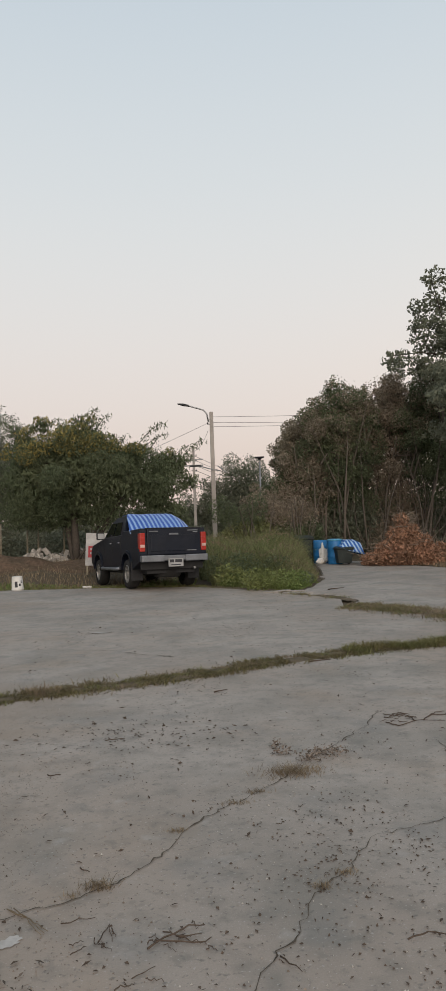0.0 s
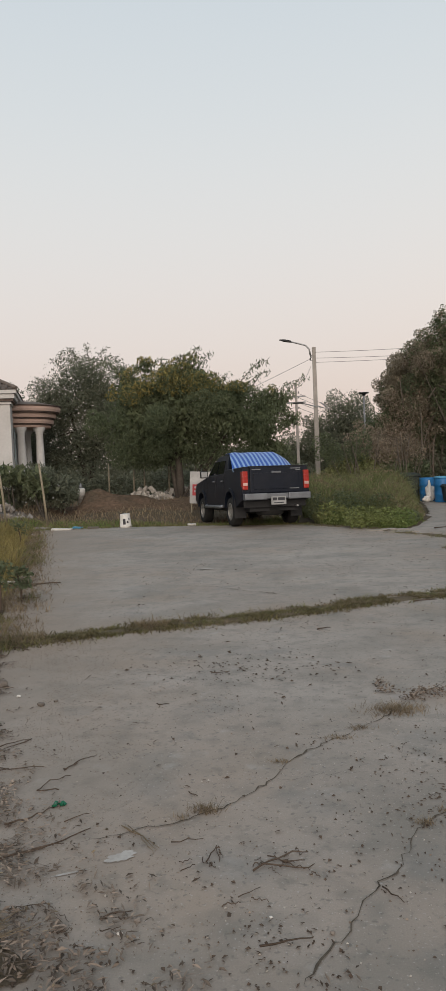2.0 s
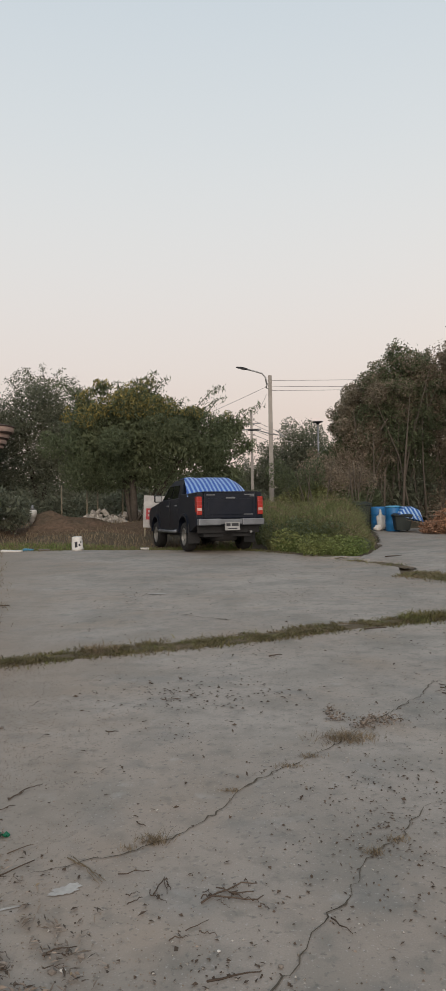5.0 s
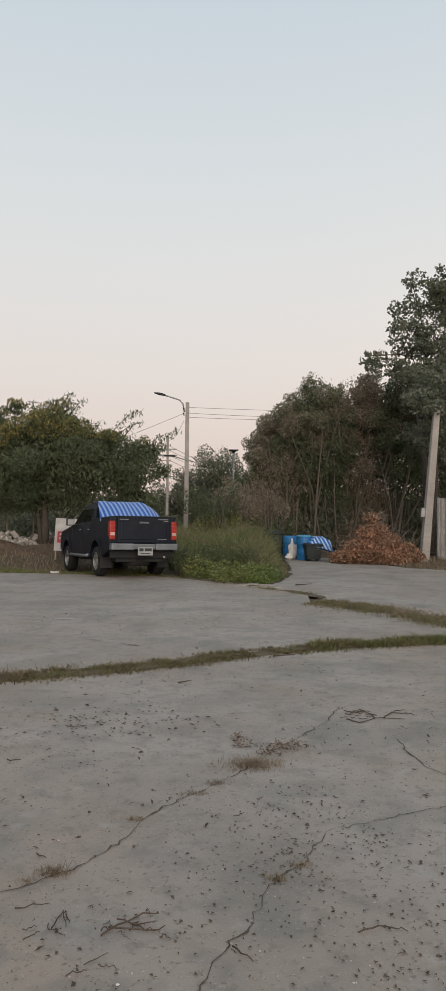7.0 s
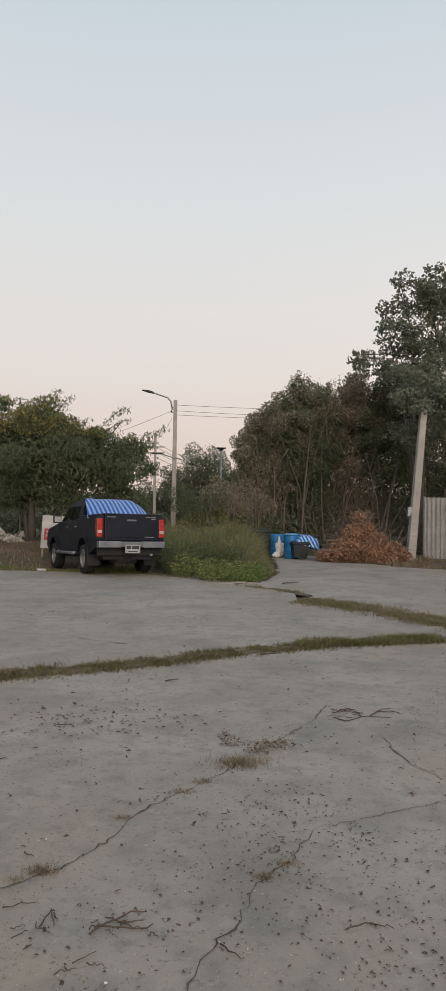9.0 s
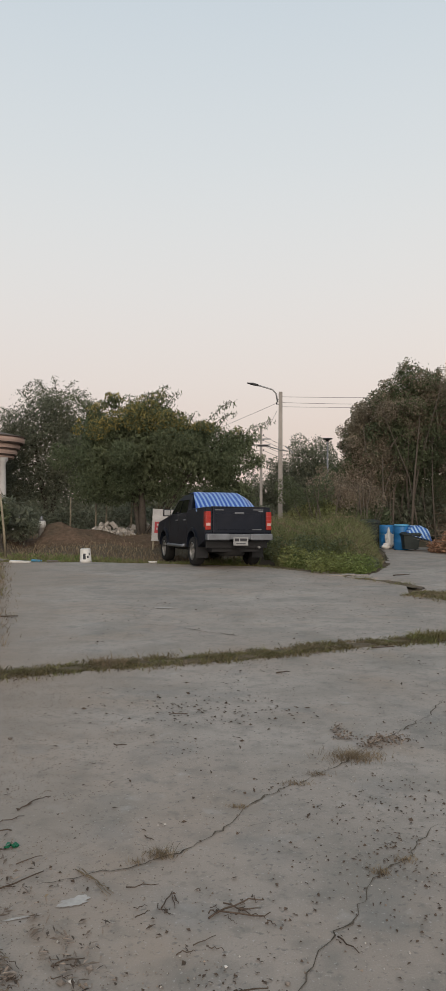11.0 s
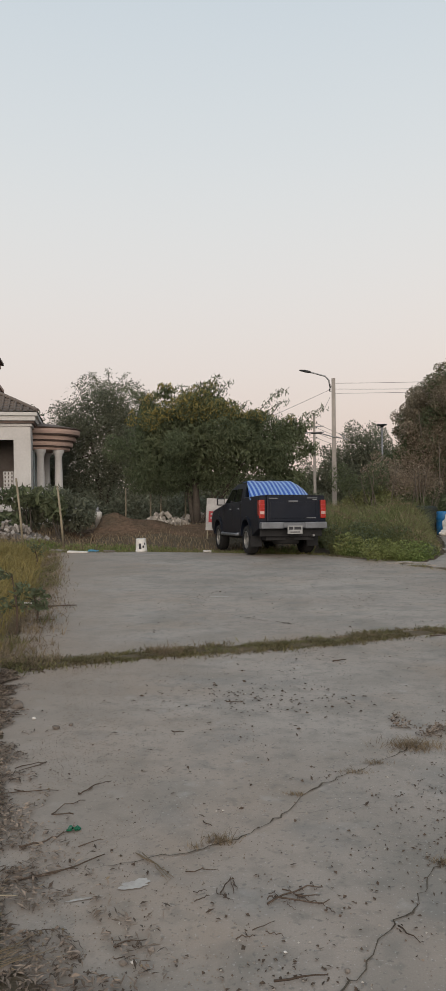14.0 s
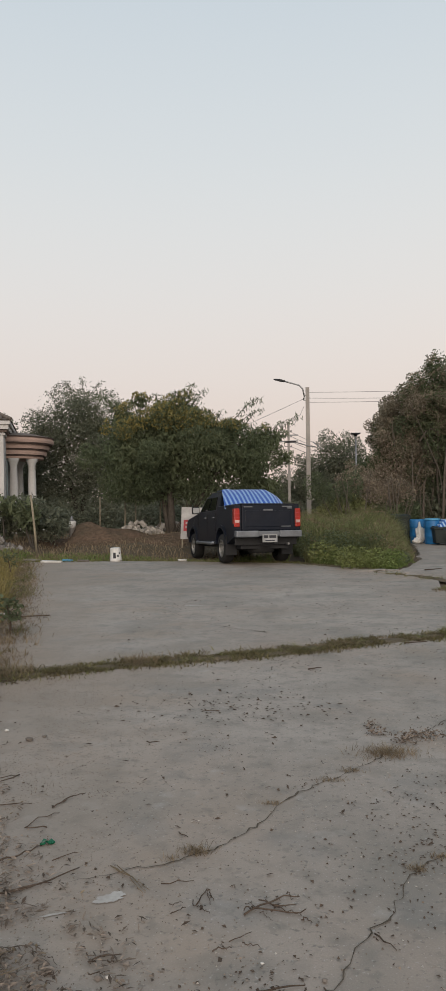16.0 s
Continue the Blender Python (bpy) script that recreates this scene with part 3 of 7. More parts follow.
# ---- kerb, laid in lengths ----
def kerb_length(x0, y0, x1, y1, top, seed, rounded=False):
    bm = bmesh.new()
    ln = math.hypot(x1 - x0, y1 - y0)
    rng = random.Random(seed)
    rings = []
    n = 36
    shape = [(0.0, -0.14), (0.002, 0.02), (0.0, top - 0.035), (-0.018, top - 0.012), (-0.05, top - 0.001), (-0.12, top + 0.002), (-0.19, top), (-0.255, top - 0.003), (-0.285, top - 0.02), (-0.295, top - 0.06), (-0.305, -0.14)]
    for i in range(n + 1):
        t = i / n
        drop = 0.0 if not rounded or t < 0.86 else 0.09 * ((t - 0.86) / 0.14) ** 2
        ring = []
        for x, z in shape:
            q = Vector((x * 9 + seed, ln * t * 5, z * 9))
            e = 0.012 * noise.noise(q) + 0.007 * noise.noise(q * 3.1) - 0.02 * max(0, noise.noise(q * 1.3) - 0.35)
            ring.append((x + e, ln * t, z + (e - drop if z > 0.05 else 0)))
        rings.append(ring)
    loop_faces(bm, rings)
    ob = part("kerbstone", bm, "kerb")
    ob.matrix_world = pose(x0, y0, 0, 0, 0, math.degrees(math.atan2(y1 - y0, x1 - x0)) - 90)
    return tagged(ob, "worn beige concrete kerb length beside the grass verge", "kerb", "kerb lengths", "structure")


for i, (a, b) in enumerate(((-4.0, -1.5), (-1.48, 1.0), (1.02, 3.48), (3.5, 5.98))):
    kerb_length(along(LEFT, a) + 0.01, a, along(LEFT, b) + 0.02, b, 0.165, 60 + i, rounded=(i == 3))


# ---- cracks, with soil in them ----
def crack(points, width, seed):
    rng = random.Random(seed)
    pts = []
    for (x0, y0), (x1, y1) in zip(points, points[1:]):
        n = max(2, int(math.hypot(x1 - x0, y1 - y0) / 0.035))
        for i in range(n):
            t = i / n
            pts.append((x0 + (x1 - x0) * t + rng.gauss(0, 0.007), y0 + (y1 - y0) * t + rng.gauss(0, 0.009)))
    v, f = [], []
    for i, (x, y) in enumerate(pts):
        a, b = pts[max(0, i - 1)], pts[min(len(pts) - 1, i + 1)]
        ln = math.hypot(b[0] - a[0], b[1] - a[1]) or 1
        nx, ny = -(b[1] - a[1]) / ln, (b[0] - a[0]) / ln
        w = width * max(0.42, 0.7 + 1.3 * noise.noise(Vector((x * 4.0, y * 4.0, seed)))) * rng.uniform(0.3, 1.0) * min(1, i / 3, (len(pts) - 1 - i) / 3 + 0.05)
        v += [(x + nx * w, y + ny * w, 0.004), (x - nx * w, y - ny * w, 0.004)]
        if i:
            k = 2 * i
            f.append((k - 2, k - 1, k + 1, k))
    return tagged(obj("crack", v, f, "crack"), "dark soil-filled crack wandering across the concrete", "crack", "cracks in the concrete", "structure")


crack([(-1.05, 2.86), (-0.65, 3.06), (-0.49, 3.20), (-0.31, 3.47), (-0.19, 3.79), (-0.03, 3.99), (0.25, 4.32), (0.47, 4.71), (0.71, 5.03), (0.98, 5.45), (1.19, 5.94)], 0.0058, 1)
crack([(-0.12, 2.1), (0.03, 2.37), (0.11, 2.56), (0.24, 2.79), (0.36, 3.11), (0.49, 3.24), (0.65, 3.56), (0.82, 3.63), (1.11, 3.77), (1.37, 3.89), (1.7, 4.0), (2.3, 4.1)], 0.0058, 2)
crack([(1.52, 4.19), (1.41, 4.49), (1.38, 4.73), (1.39, 5.12)], 0.0055, 3)
crack([(-0.31, 3.47), (0.0, 3.58), (0.22, 3.62)], 0.002, 4)
crack([(-1.9, 9.3), (-1.4, 9.15), (-1.0, 8.8), (-0.55, 8.55)], 0.010, 5)
crack([(0.11, 2.56), (0.17, 2.52)], 0.007, 6)

# ---- grass in the joints ----
rng = np.random.default_rng(11)


def on_line(line, n, spread):
    p = np.array(line)
    seg = np.linalg.norm(np.diff(p, axis=0), axis=1)
    i = rng.choice(len(seg), n, p=seg / seg.sum())
    t = rng.random(n)
    xy = p[i] + (p[i + 1] - p[i]) * t[:, None]
    d = (p[i + 1] - p[i]) / seg[i][:, None]
    o = rng.normal(0, spread, n)
    return xy + np.stack([-d[:, 1] * o, d[:, 0] * o], 1)


def patchy(xy, keep, s, seed):
    k = np.array([wobble(x, y, s, seed) for x, y in xy])
    return xy[k > keep]


def grass_thing(name, vf, mat, label, category="grass", kind="stuff", group=""):
    return tagged(obj(name, vf[0], vf[1], mat), label, category, group, kind)


def joint_soil(line, half, label, seed):
    """A low, ragged ribbon of dirt lying in a joint and over its lips."""
    left = ragged(line, half, 0.05, 0.07, seed)
    right = ragged(line, -half, 0.05, 0.07, seed + 9)
    v, f = [], []
    for (x0, y0), (x1, y1) in zip(left, right):
        for t, h in ((0, 0.001), (0.2, 0.010), (0.5, 0.016), (0.8, 0.010), (1, 0.001)):
            x, y = x0 + (x1 - x0) * t, y0 + (y1 - y0) * t
            v.append((x, y, h * (1 + 0.7 * wobble(x, y, 9, seed)) if 0 < t < 1 else -0.006))
    for i in range(len(left) - 1):
        for j in range(4):
            k = i * 5 + j
            f.append((k, k + 1, k + 6, k + 5))
    return tagged(obj("joint_soil", v, f, "joint_soil", smooth=True), label, "soil", kind="stuff")


joint_soil(STRIP[:-1], 0.15, "dark dirt packed in the joint between the slabs", 3.0)
joint_soil(SPUR, 0.20, "dirt in the strip between yard and lane", 5.0)
joint_soil([p for p in FAR if -0.6 < p[0] < 2.4], 0.13, "dirt along the broken slab edge", 7.0)
xy = patchy(on_line(STRIP[:-1], 30000, 0.10), -0.40, 1.5, 21)
xy = xy[xy[:, 0] > -3.0]
clump = np.array([0.018 + 0.030 * max(0.0, min(1.0, 0.4 + 1.6 * wobble(x, y, 5.0, 31))) for x, y in xy])
grass_thing("joint_grass", blades(rng, xy, np.full(len(xy), 0.0), clump, 0.010, 1.9), "joint_dark", "low trampled brownish olive grass growing in the slab joint")
xy = patchy(on_line(STRIP[:-1], 12000, 0.12), 0.05, 4.0, 33)
grass_thing("joint_grass", blades(rng, xy, np.full(len(xy), 0.0), 0.045, 0.008, 1.8), "joint_grass", "scattered green blades in the slab joint")
xy = patchy(on_line(STRIP[:-1], 9000, 0.13), 0.10, 3.0, 47)
grass_thing("joint_grass", blades(rng, xy, np.full(len(xy), 0.0), 0.035, 0.007, 2.2), "straw", "dry straw blades lying in the slab joint")
xy = patchy(on_line([(1.3, 8.50), (2.16, 8.72), (2.98, 8.92), (6.0, 9.57)], 9000, 0.10), -0.15, 2.6, 51)
grass_thing("joint_grass", blades(rng, xy, np.full(len(xy), -0.01), 0.105, 0.010, 1.5), "joint_grass", "taller green grass tufts in the slab joint")
xy = patchy(on_line([(-3.2, 6.2), (-2.65, 6.42), (-1.95, 6.74), (-1.0, 7.18)], 3600, 0.13), -0.05, 2.4, 53)
grass_thing("joint_grass", blades(rng, xy, np.full(len(xy), -0.01), 0.085, 0.006, 1.2), "straw", "dry straw-coloured grass at the end of the joint")
xy = on_line(SPUR, 5000, 0.24)
grass_thing("joint_grass", blades(rng, xy, np.full(len(xy), -0.03), 0.09, 0.012, 1.6), "straw", "dry straw grass in the strip between yard and lane")
xy = patchy(on_line(SPUR, 11000, 0.22), -0.2, 2.2, 23)
grass_thing("joint_grass", blades(rng, xy, np.full(len(xy), -0.03), 0.08, 0.012, 1.8), "joint_grass", "low green grass strip between yard and lane")
edge = [(along(LEFT, y), y) for y in np.arange(6.0, 18.9, 0.5)]
xy = patchy(on_line(edge, 8000, 0.20), -0.3, 1.4, 27)
grass_thing("edge_grass", blades(rng, xy, np.full(len(xy), -0.02), 0.10, 0.009, 1.6), "straw", "low dry grass straggling over the slab's verge edge")
xy = patchy(on_line(edge, 5000, 0.16), 0.0, 1.1, 29)
grass_thing("edge_grass", blades(rng, xy, np.full(len(xy), -0.02), 0.12, 0.010, 1.4), "joint_grass", "low green grass straggling over the slab's verge edge")
xy = patchy(on_line([p for p in FAR if -8 < p[0] < 2.3], 6500, 0.14), -0.1, 1.8, 57)
grass_thing("edge_grass", blades(rng, xy, np.full(len(xy), -0.03), 0.08, 0.010, 1.0), "joint_grass", "short grass along the ragged slab edge")


def rough_height(xy, s, lo=0.45):
    """Uneven growth: a factor on the blades' height from place to place."""
    return np.array([lo + (1.3 - lo) * min(1, max(0, 0.5 + 1.1 * wobble(x, y, s, 14))) for x, y in xy])


# ---- grass verge behind the kerb, thicket beside the pickup ----
def scatter(n, test, x0, x1, y0, y1):
    p = np.stack([rng.uniform(x0, x1, n), rng.uniform(y0, y1, n)], 1)
    return np.array([q for q in p if test(*q)])


verge = scatter(95000, lambda x, y: along(LEFT, y) - 7 < x < along(LEFT, y) - (0.22 if y < 6.0 else 0.12) + 0.34 * wobble(x, y, 0.9, 2), -13, -1.4, 2.0, 19.2)
near = verge[verge[:, 1] < 9]
far = verge[verge[:, 1] >= 9]
z = np.array([height(x, y) for x, y in near])
grass_thing("grass_verge", blades(rng, near, z, 0.27 * rough_height(near, 1.6), 0.007, 1.4), "dry_grass", "tall yellowing grass on the verge behind the kerb")
z = np.array([height(x, y) for x, y in far])
grass_thing("grass_verge", blades(rng, far, z, 0.34 * rough_height(far, 0.9), 0.010, 1.5), "dry_grass", "tall yellow-green grass on the far part of the verge")

def in_thicket(x, y):
    return y > along(VERGE, x) + 0.12 + 0.25 * wobble(x, y, 1, 4) and not (x > 1.05 and x > along([(q, w) for w, q in VERGE[5:]], y) - 0.1 + 0.2 * wobble(x, y, 1.5, 6))


thick = scatter(64000, in_thicket, -0.7, 2.75, 16.0, 28)
thick = np.array([q for q in thick if not (q[0] < -0.35 and q[1] < 20.6)])
z = np.array([height(x, y) for x, y in thick])
front = thick[:, 1] < 18.6 + 0.9 * np.sin(3 * thick[:, 0])
edge_ = np.array([along([(q, w) for w, q in VERGE[5:]], y) for y in thick[:, 1]])
taper = np.clip((edge_ - thick[:, 0]) / 0.9, 0.18, 1)
grass_thing("grass_thicket", blades(rng, thick[front], z[front], 0.36 * rough_height(thick[front], 1.3, 0.3) * taper[front], 0.013, 1.3), "grass", "dense green grass beside the parked pickup")
grass_thing("grass_thicket", blades(rng, thick[~front], z[~front], 0.92 * rough_height(thick[~front], 0.9, 0.35) * taper[~front], 0.011, 0.8), "scrub", "waist-high olive seeding grass behind the green clump")
seed_heads = thick[~front][::14]
zs = np.array([height(x, y) for x, y in seed_heads]) + 0.80 * rough_height(seed_heads, 0.9, 0.35) * taper[~front][::14]
v = leaves(rng, np.column_stack([seed_heads, zs]), 0.10, 0.022, -0.6)
grass_thing("seed_heads", v, "straw", "pale dry seed heads over the tall grass")
gw = np.random.default_rng(61)
weeds = [(0.75, 16.75, 0.12, 0.35, 0.3, 0.16), (1.35, 16.75, 0.10, 0.3, 0.3, 0.14), (1.9, 18.2, 0.12, 0.25, 0.5, 0.16), (0.1, 17.9, 0.25, 0.4, 0.4, 0.3), (0.8, 17.2, 0.22, 0.5, 0.5, 0.25), (1.5, 17.3, 0.2, 0.45, 0.5, 0.22), (0.4, 18.6, 0.45, 0.5, 0.4, 0.35), (1.3, 18.5, 0.4, 0.4, 0.4, 0.3), (-0.3, 18.6, 0.4, 0.3, 0.4, 0.35)]
for w_ in weeds:
    v = leaves(gw, in_blobs(gw, [w_], 620, 0.4), 0.075, 0.034, 0.1)
    tagged(obj("weed_clump", v[0], v[1], "grass" if w_[1] < 18 else "leaf"), "leafy green weed clump beside the pickup", "weed", "weeds beside the pickup", "stuff")
xy = scatter(9000, lambda x, y: y > along(FAR, x) + 0.3, -13, -0.8, 19, 27)
z = np.array([height(x, y) for x, y in xy])
grass_thing("bank_grass", blades(rng, xy, z, 0.16, 0.02, 1.0), "straw", "short dry grass on the soil bank", )
xy = scatter(7000, lambda x, y: y > along(FAR, x) + 0.2, -9, -0.8, 18.9, 21)
z = np.array([height(x, y) for x, y in xy])
grass_thing("bank_grass", blades(rng, xy, z, 0.13, 0.016, 1.0), "grass", "short green grass at the foot of the bank")


# ---- trees ----
def tree(name, base, stems, blobs, n_small, n_big, leaf, size, label, bark="bark", seed=1, wide=0.4, big=1.7, light=0, light_leaf="leaf_light", droop=0.5, sprays=(), spread=0.15):
    """A tree: tapered bent limbs from the base to its clumps, and a crown of single leaves round them."""
    g = np.random.default_rng(seed)
    rnd = random.Random(seed)
    top = empty(name, Matrix.Identity(4), label, "tree")
    bm = bmesh.new()
    for sx, sy, sz, r in stems:
        b = Vector(base) + Vector((rnd.uniform(-spread, spread), rnd.uniform(-spread, spread), -0.15))
        e = Vector((sx, sy, sz))
        mid = b.lerp(e, 0.45) + Vector((rnd.uniform(-0.3, 0.3), rnd.uniform(-0.3, 0.3), 0.25))
        tube(bm, [b, b.lerp(mid, 0.5), mid, mid.lerp(e, 0.6), e], [r, r * 0.85, r * 0.7, r * 0.45, r * 0.2])
    for bx, by, bz, rx, ry, rz in blobs:
        s = rnd.choice(stems)
        a = Vector(base).lerp(Vector(s[:3]), rnd.uniform(0.55, 0.9))
        e = Vector((bx, by, bz)) + Vector((rnd.uniform(-0.3, 0.3) * rx, rnd.uniform(-0.3, 0.3) * ry, 0.5 * rz))
        tube(bm, [a, a.lerp(e, 0.5) + Vector((0, 0, 0.12)), e], [0.035, 0.025, 0.008], seg=5)
    hang = []
    for x0, y0, z0, x1, y1, z1, count in sprays:
        p0, p1 = Vector((x0, y0, z0)), Vector((x1, y1, z1))
        arc = [p0.lerp(p1, t) + Vector((0, 0, 0.35 * (p1 - p0).length * t * (1 - t))) for t in (0, 0.25, 0.5, 0.75, 1)]
        tube(bm, arc, [0.018, 0.014, 0.010, 0.007, 0.003], 5)
        for _ in range(count):
            t = rnd.uniform(0.35, 1.0) * 4
            k = min(3, int(t))
            q = arc[k].lerp(arc[k + 1], t - k)
            hang.append((q.x + rnd.gauss(0, 0.10), q.y + rnd.gauss(0, 0.10), q.z - abs(rnd.gauss(0, 0.11)) + 0.04))
    part("trunk", bm, bark, top, smooth=True)
    if hang:
        v = leaves(g, np.array(hang), size * 1.15, size * 0.26, 0.8)
        obj("spray_leaves", v[0], v[1], leaf, top)
    # twiggy sub-clumps give the crown its uneven outline
    sub = []
    for bx, by, bz, rx, ry, rz in blobs:
        for _ in range(20):
            d = Vector((rnd.gauss(0, 1), rnd.gauss(0, 1), rnd.gauss(0, 1))).normalized()
            k = rnd.uniform(0.14, 0.40)
            o = rnd.uniform(0.85, 1.15)
            sub.append((bx + d.x * rx * o, by + d.y * ry * o, bz + d.z * rz * o, rx * k, ry * k, rz * k * 0.9))
    v = merge(leaves(g, in_blobs(g, sub, int(n_small * 0.72)), size, size * wide, droop),
              leaves(g, in_blobs(g, blobs, int(n_small * 0.28)), size, size * wide, droop),
              leaves(g, in_blobs(g, [(x, y, z, a * 0.72, b * 0.72, c * 0.72) for x, y, z, a, b, c in blobs], n_big, 0.1), size * big, size * big * 0.42, droop))
    obj("crown", v[0], v[1], leaf, top)
    # second leaf colour, strewn only over the higher sub-clumps
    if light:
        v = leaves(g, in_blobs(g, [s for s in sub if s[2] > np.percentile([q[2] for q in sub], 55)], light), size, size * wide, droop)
        obj("crown", v[0], v[1], light_leaf, top, "leaves of a second colour on the upper shoots")
    return top


# rows: x, y, z, radii; the low rounded tree over the pickup
tree("tree", (-5.25, 26, 0.3), [(-6.4, 26, 3.6, 0.13), (-4.6, 25.8, 4.0, 0.16), (-3.0, 26, 3.4, 0.11), (-2.2, 26, 4.6, 0.05)],
     [(-5.0, 26, 3.3, 1.5, 1.5, 1.5), (-6.6, 26, 3.2, 1.4, 1.3, 1.4), (-3.3, 26, 3.1, 1.5, 1.4, 1.15), (-2.3, 26, 2.7, 0.85, 1, 0.8), (-4.6, 26, 4.5, 0.8, 0.8, 0.75),
      (-6.9, 26, 4.4, 0.55, 0.7, 0.65), (-5.7, 26, 4.3, 0.8, 0.8, 0.55), (-5.2, 26, 5.0, 0.45, 0.4, 0.35), (-1.7, 26, 3.6, 0.6, 0.6, 0.55), (-1.9, 26, 2.0, 0.8, 0.7, 0.5), (-1.2, 26, 3.0, 0.4, 0.4, 0.3), (-6.2, 26, 5.15, 0.3, 0.3, 0.35), (-3.2, 26, 4.0, 0.9, 0.8, 0.4),
      (-5.4, 26.3, 2.1, 2.2, 1.0, 0.7)],
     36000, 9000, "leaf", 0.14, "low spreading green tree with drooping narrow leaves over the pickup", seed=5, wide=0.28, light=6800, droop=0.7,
     sprays=[(-3.2, 26, 4.0, -2.0, 26, 5.15, 90), (-2.9, 26, 4.1, -1.85, 26, 4.75, 60), (-4.6, 26, 4.8, -4.3, 26, 5.75, 60), (-4.5, 26, 4.7, -3.9, 26, 5.5, 60), (-7.0, 26, 4.6, -7.8, 26, 5.45, 80), (-6.9, 26, 4.6, -7.3, 26, 5.3, 60),
             (-6.3, 26, 4.6, -6.6, 26, 5.2, 60), (-5.5, 26, 4.7, -5.7, 26, 5.4, 60), (-5.1, 26, 4.9, -4.9, 26, 5.5, 60), (-2.2, 26, 3.4, -1.0, 26, 4.35, 70), (-1.9, 26, 3.2, -0.6, 26, 4.5, 60), (-1.8, 26, 2.7, -0.9, 26, 3.2, 60),
             (-3.6, 26, 4.1, -3.3, 26, 4.75, 40), (-6.0, 26, 4.6, -6.1, 26, 5.35, 50)])
tree("tree", (-11.2, 34, 0.2), [(-12, 34, 5, 0.14), (-10, 34, 5, 0.14)],
     [(-11.2, 34, 5.2, 1.9, 1.6, 1.9), (-12.8, 34, 4.2, 1.3, 1.4, 1.6), (-9.6, 34, 4.4, 1.5, 1.4, 1.7), (-11.0, 34, 2.6, 2.5, 1.6, 1.4), (-8.3, 34, 3.4, 1.3, 1.3, 2.0), (-13.5, 34, 2.2, 1.2, 1.4, 1.4)],
     36000, 11000, "leaf_dark", 0.125, "rounded dense dark green tree behind the house porch", seed=6, wide=0.38, sprays=[(-10.6, 34, 6.6, -10.0, 34, 7.3, 60), (-11.5, 34, 6.8, -11.8, 34, 7.4, 60), (-12.8, 34, 5.5, -13.6, 34, 6.1, 60), (-9.6, 34, 5.9, -9.0, 34, 6.4, 60), (-12.2, 34, 6.4, -12.7, 34, 6.9, 50), (-10.9, 34, 6.9, -11.0, 34, 7.5, 50)])
tree("tree", (1.2, 46, 0.0), [(0.6, 46, 4, 0.16), (1.9, 46, 4, 0.14)],
     [(1.2, 46, 3.7, 1.7, 1.6, 1.9), (0.1, 46, 2.6, 1.2, 1.3, 1.5), (2.5, 46, 2.8, 1.3, 1.4, 1.6), (1.3, 46, 1.4, 2.3, 1.4, 1.1), (3.2, 46, 2.0, 0.9, 1.2, 1.0), (-0.8, 46, 2.5, 1.1, 1.2, 1.6), (-2.0, 46, 1.8, 1.2, 1.2, 1.5)],
     22000, 9000, "leaf_dark", 0.14, "rounded dark green tree beyond the street light", seed=7, wide=0.4)
tree("tree", (-18.5, 38, 0.0), [(-18, 38, 5, 0.14), (-20, 38, 5, 0.14)],
     [(-18.5, 38, 4, 2.4, 1.8, 2.2), (-16, 38, 2.6, 2.0, 1.6, 1.7), (-21.5, 38, 3.2, 2.4, 1.6, 2.0)],
     6000, 5000, "leaf_dark", 0.24, "dark green tree behind the house", seed=8, wide=0.4)

# the tall brownish thicket along the lane: several slender-stemmed trees
for k, (x, y, h, mat, label) in enumerate([(3.95, 31.5, 6.4, "leaf_brown", "slender tree with dry brownish foliage"), (5.0, 31, 7.3, "leaf", "tall slender tree with dull green foliage"),
                                            (6.8, 31.5, 7.5, "leaf_brown", "slender brownish tree among the thicket"), (8.7, 31, 7.6, "leaf", "slender tree with dull green foliage in the thicket"),
                                            (10.7, 31.5, 7.6, "leaf_dark", "dark green tree at the end of the thicket"), (13.1, 31, 7.0, "leaf_brown", "brown-green tree behind the sheet fence"),
                                            (3.15, 31.8, 4.7, "leaf", "low loose green tree at the lane's end")]):
    g = random.Random(90 + k)
    stems = [(x + g.uniform(-1.7, 1.7), y + g.uniform(-1.5, 0.2), h * g.uniform(0.5, 0.85), g.uniform(0.03, 0.065)) for _ in range(8)]
    blobs = [(x, y, h - 1.4, 1.15, 1.2, 1.3), (x - 0.9, y, h - 2.3, 1.0, 1.1, 1.2), (x + 0.9, y, h - 2.1, 1.0, 1.1, 1.3), (x, y - 0.2, h - 3.2, 1.3, 1.1, 1.1), (x - 0.6, y + 0.9, h - 4.0, 1.0, 0.9, 0.9), (x + g.uniform(-0.7, 0.7), y, h - 0.35, 0.5, 0.5, 0.55), (x + g.uniform(-1.0, 1.0), y, h - 0.9, 0.5, 0.5, 0.6),
             (x + 0.6, y + 0.5, 2.6, 1.3, 0.8, 1.1), (x - 0.6, y + 0.9, 1.5, 1.4, 0.8, 1.1), (x + 0.2, y - 0.5, 3.4, 1.0, 0.6, 0.6)]
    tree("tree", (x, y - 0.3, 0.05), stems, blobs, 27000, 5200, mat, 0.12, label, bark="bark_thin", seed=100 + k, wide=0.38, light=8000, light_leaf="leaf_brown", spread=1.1)
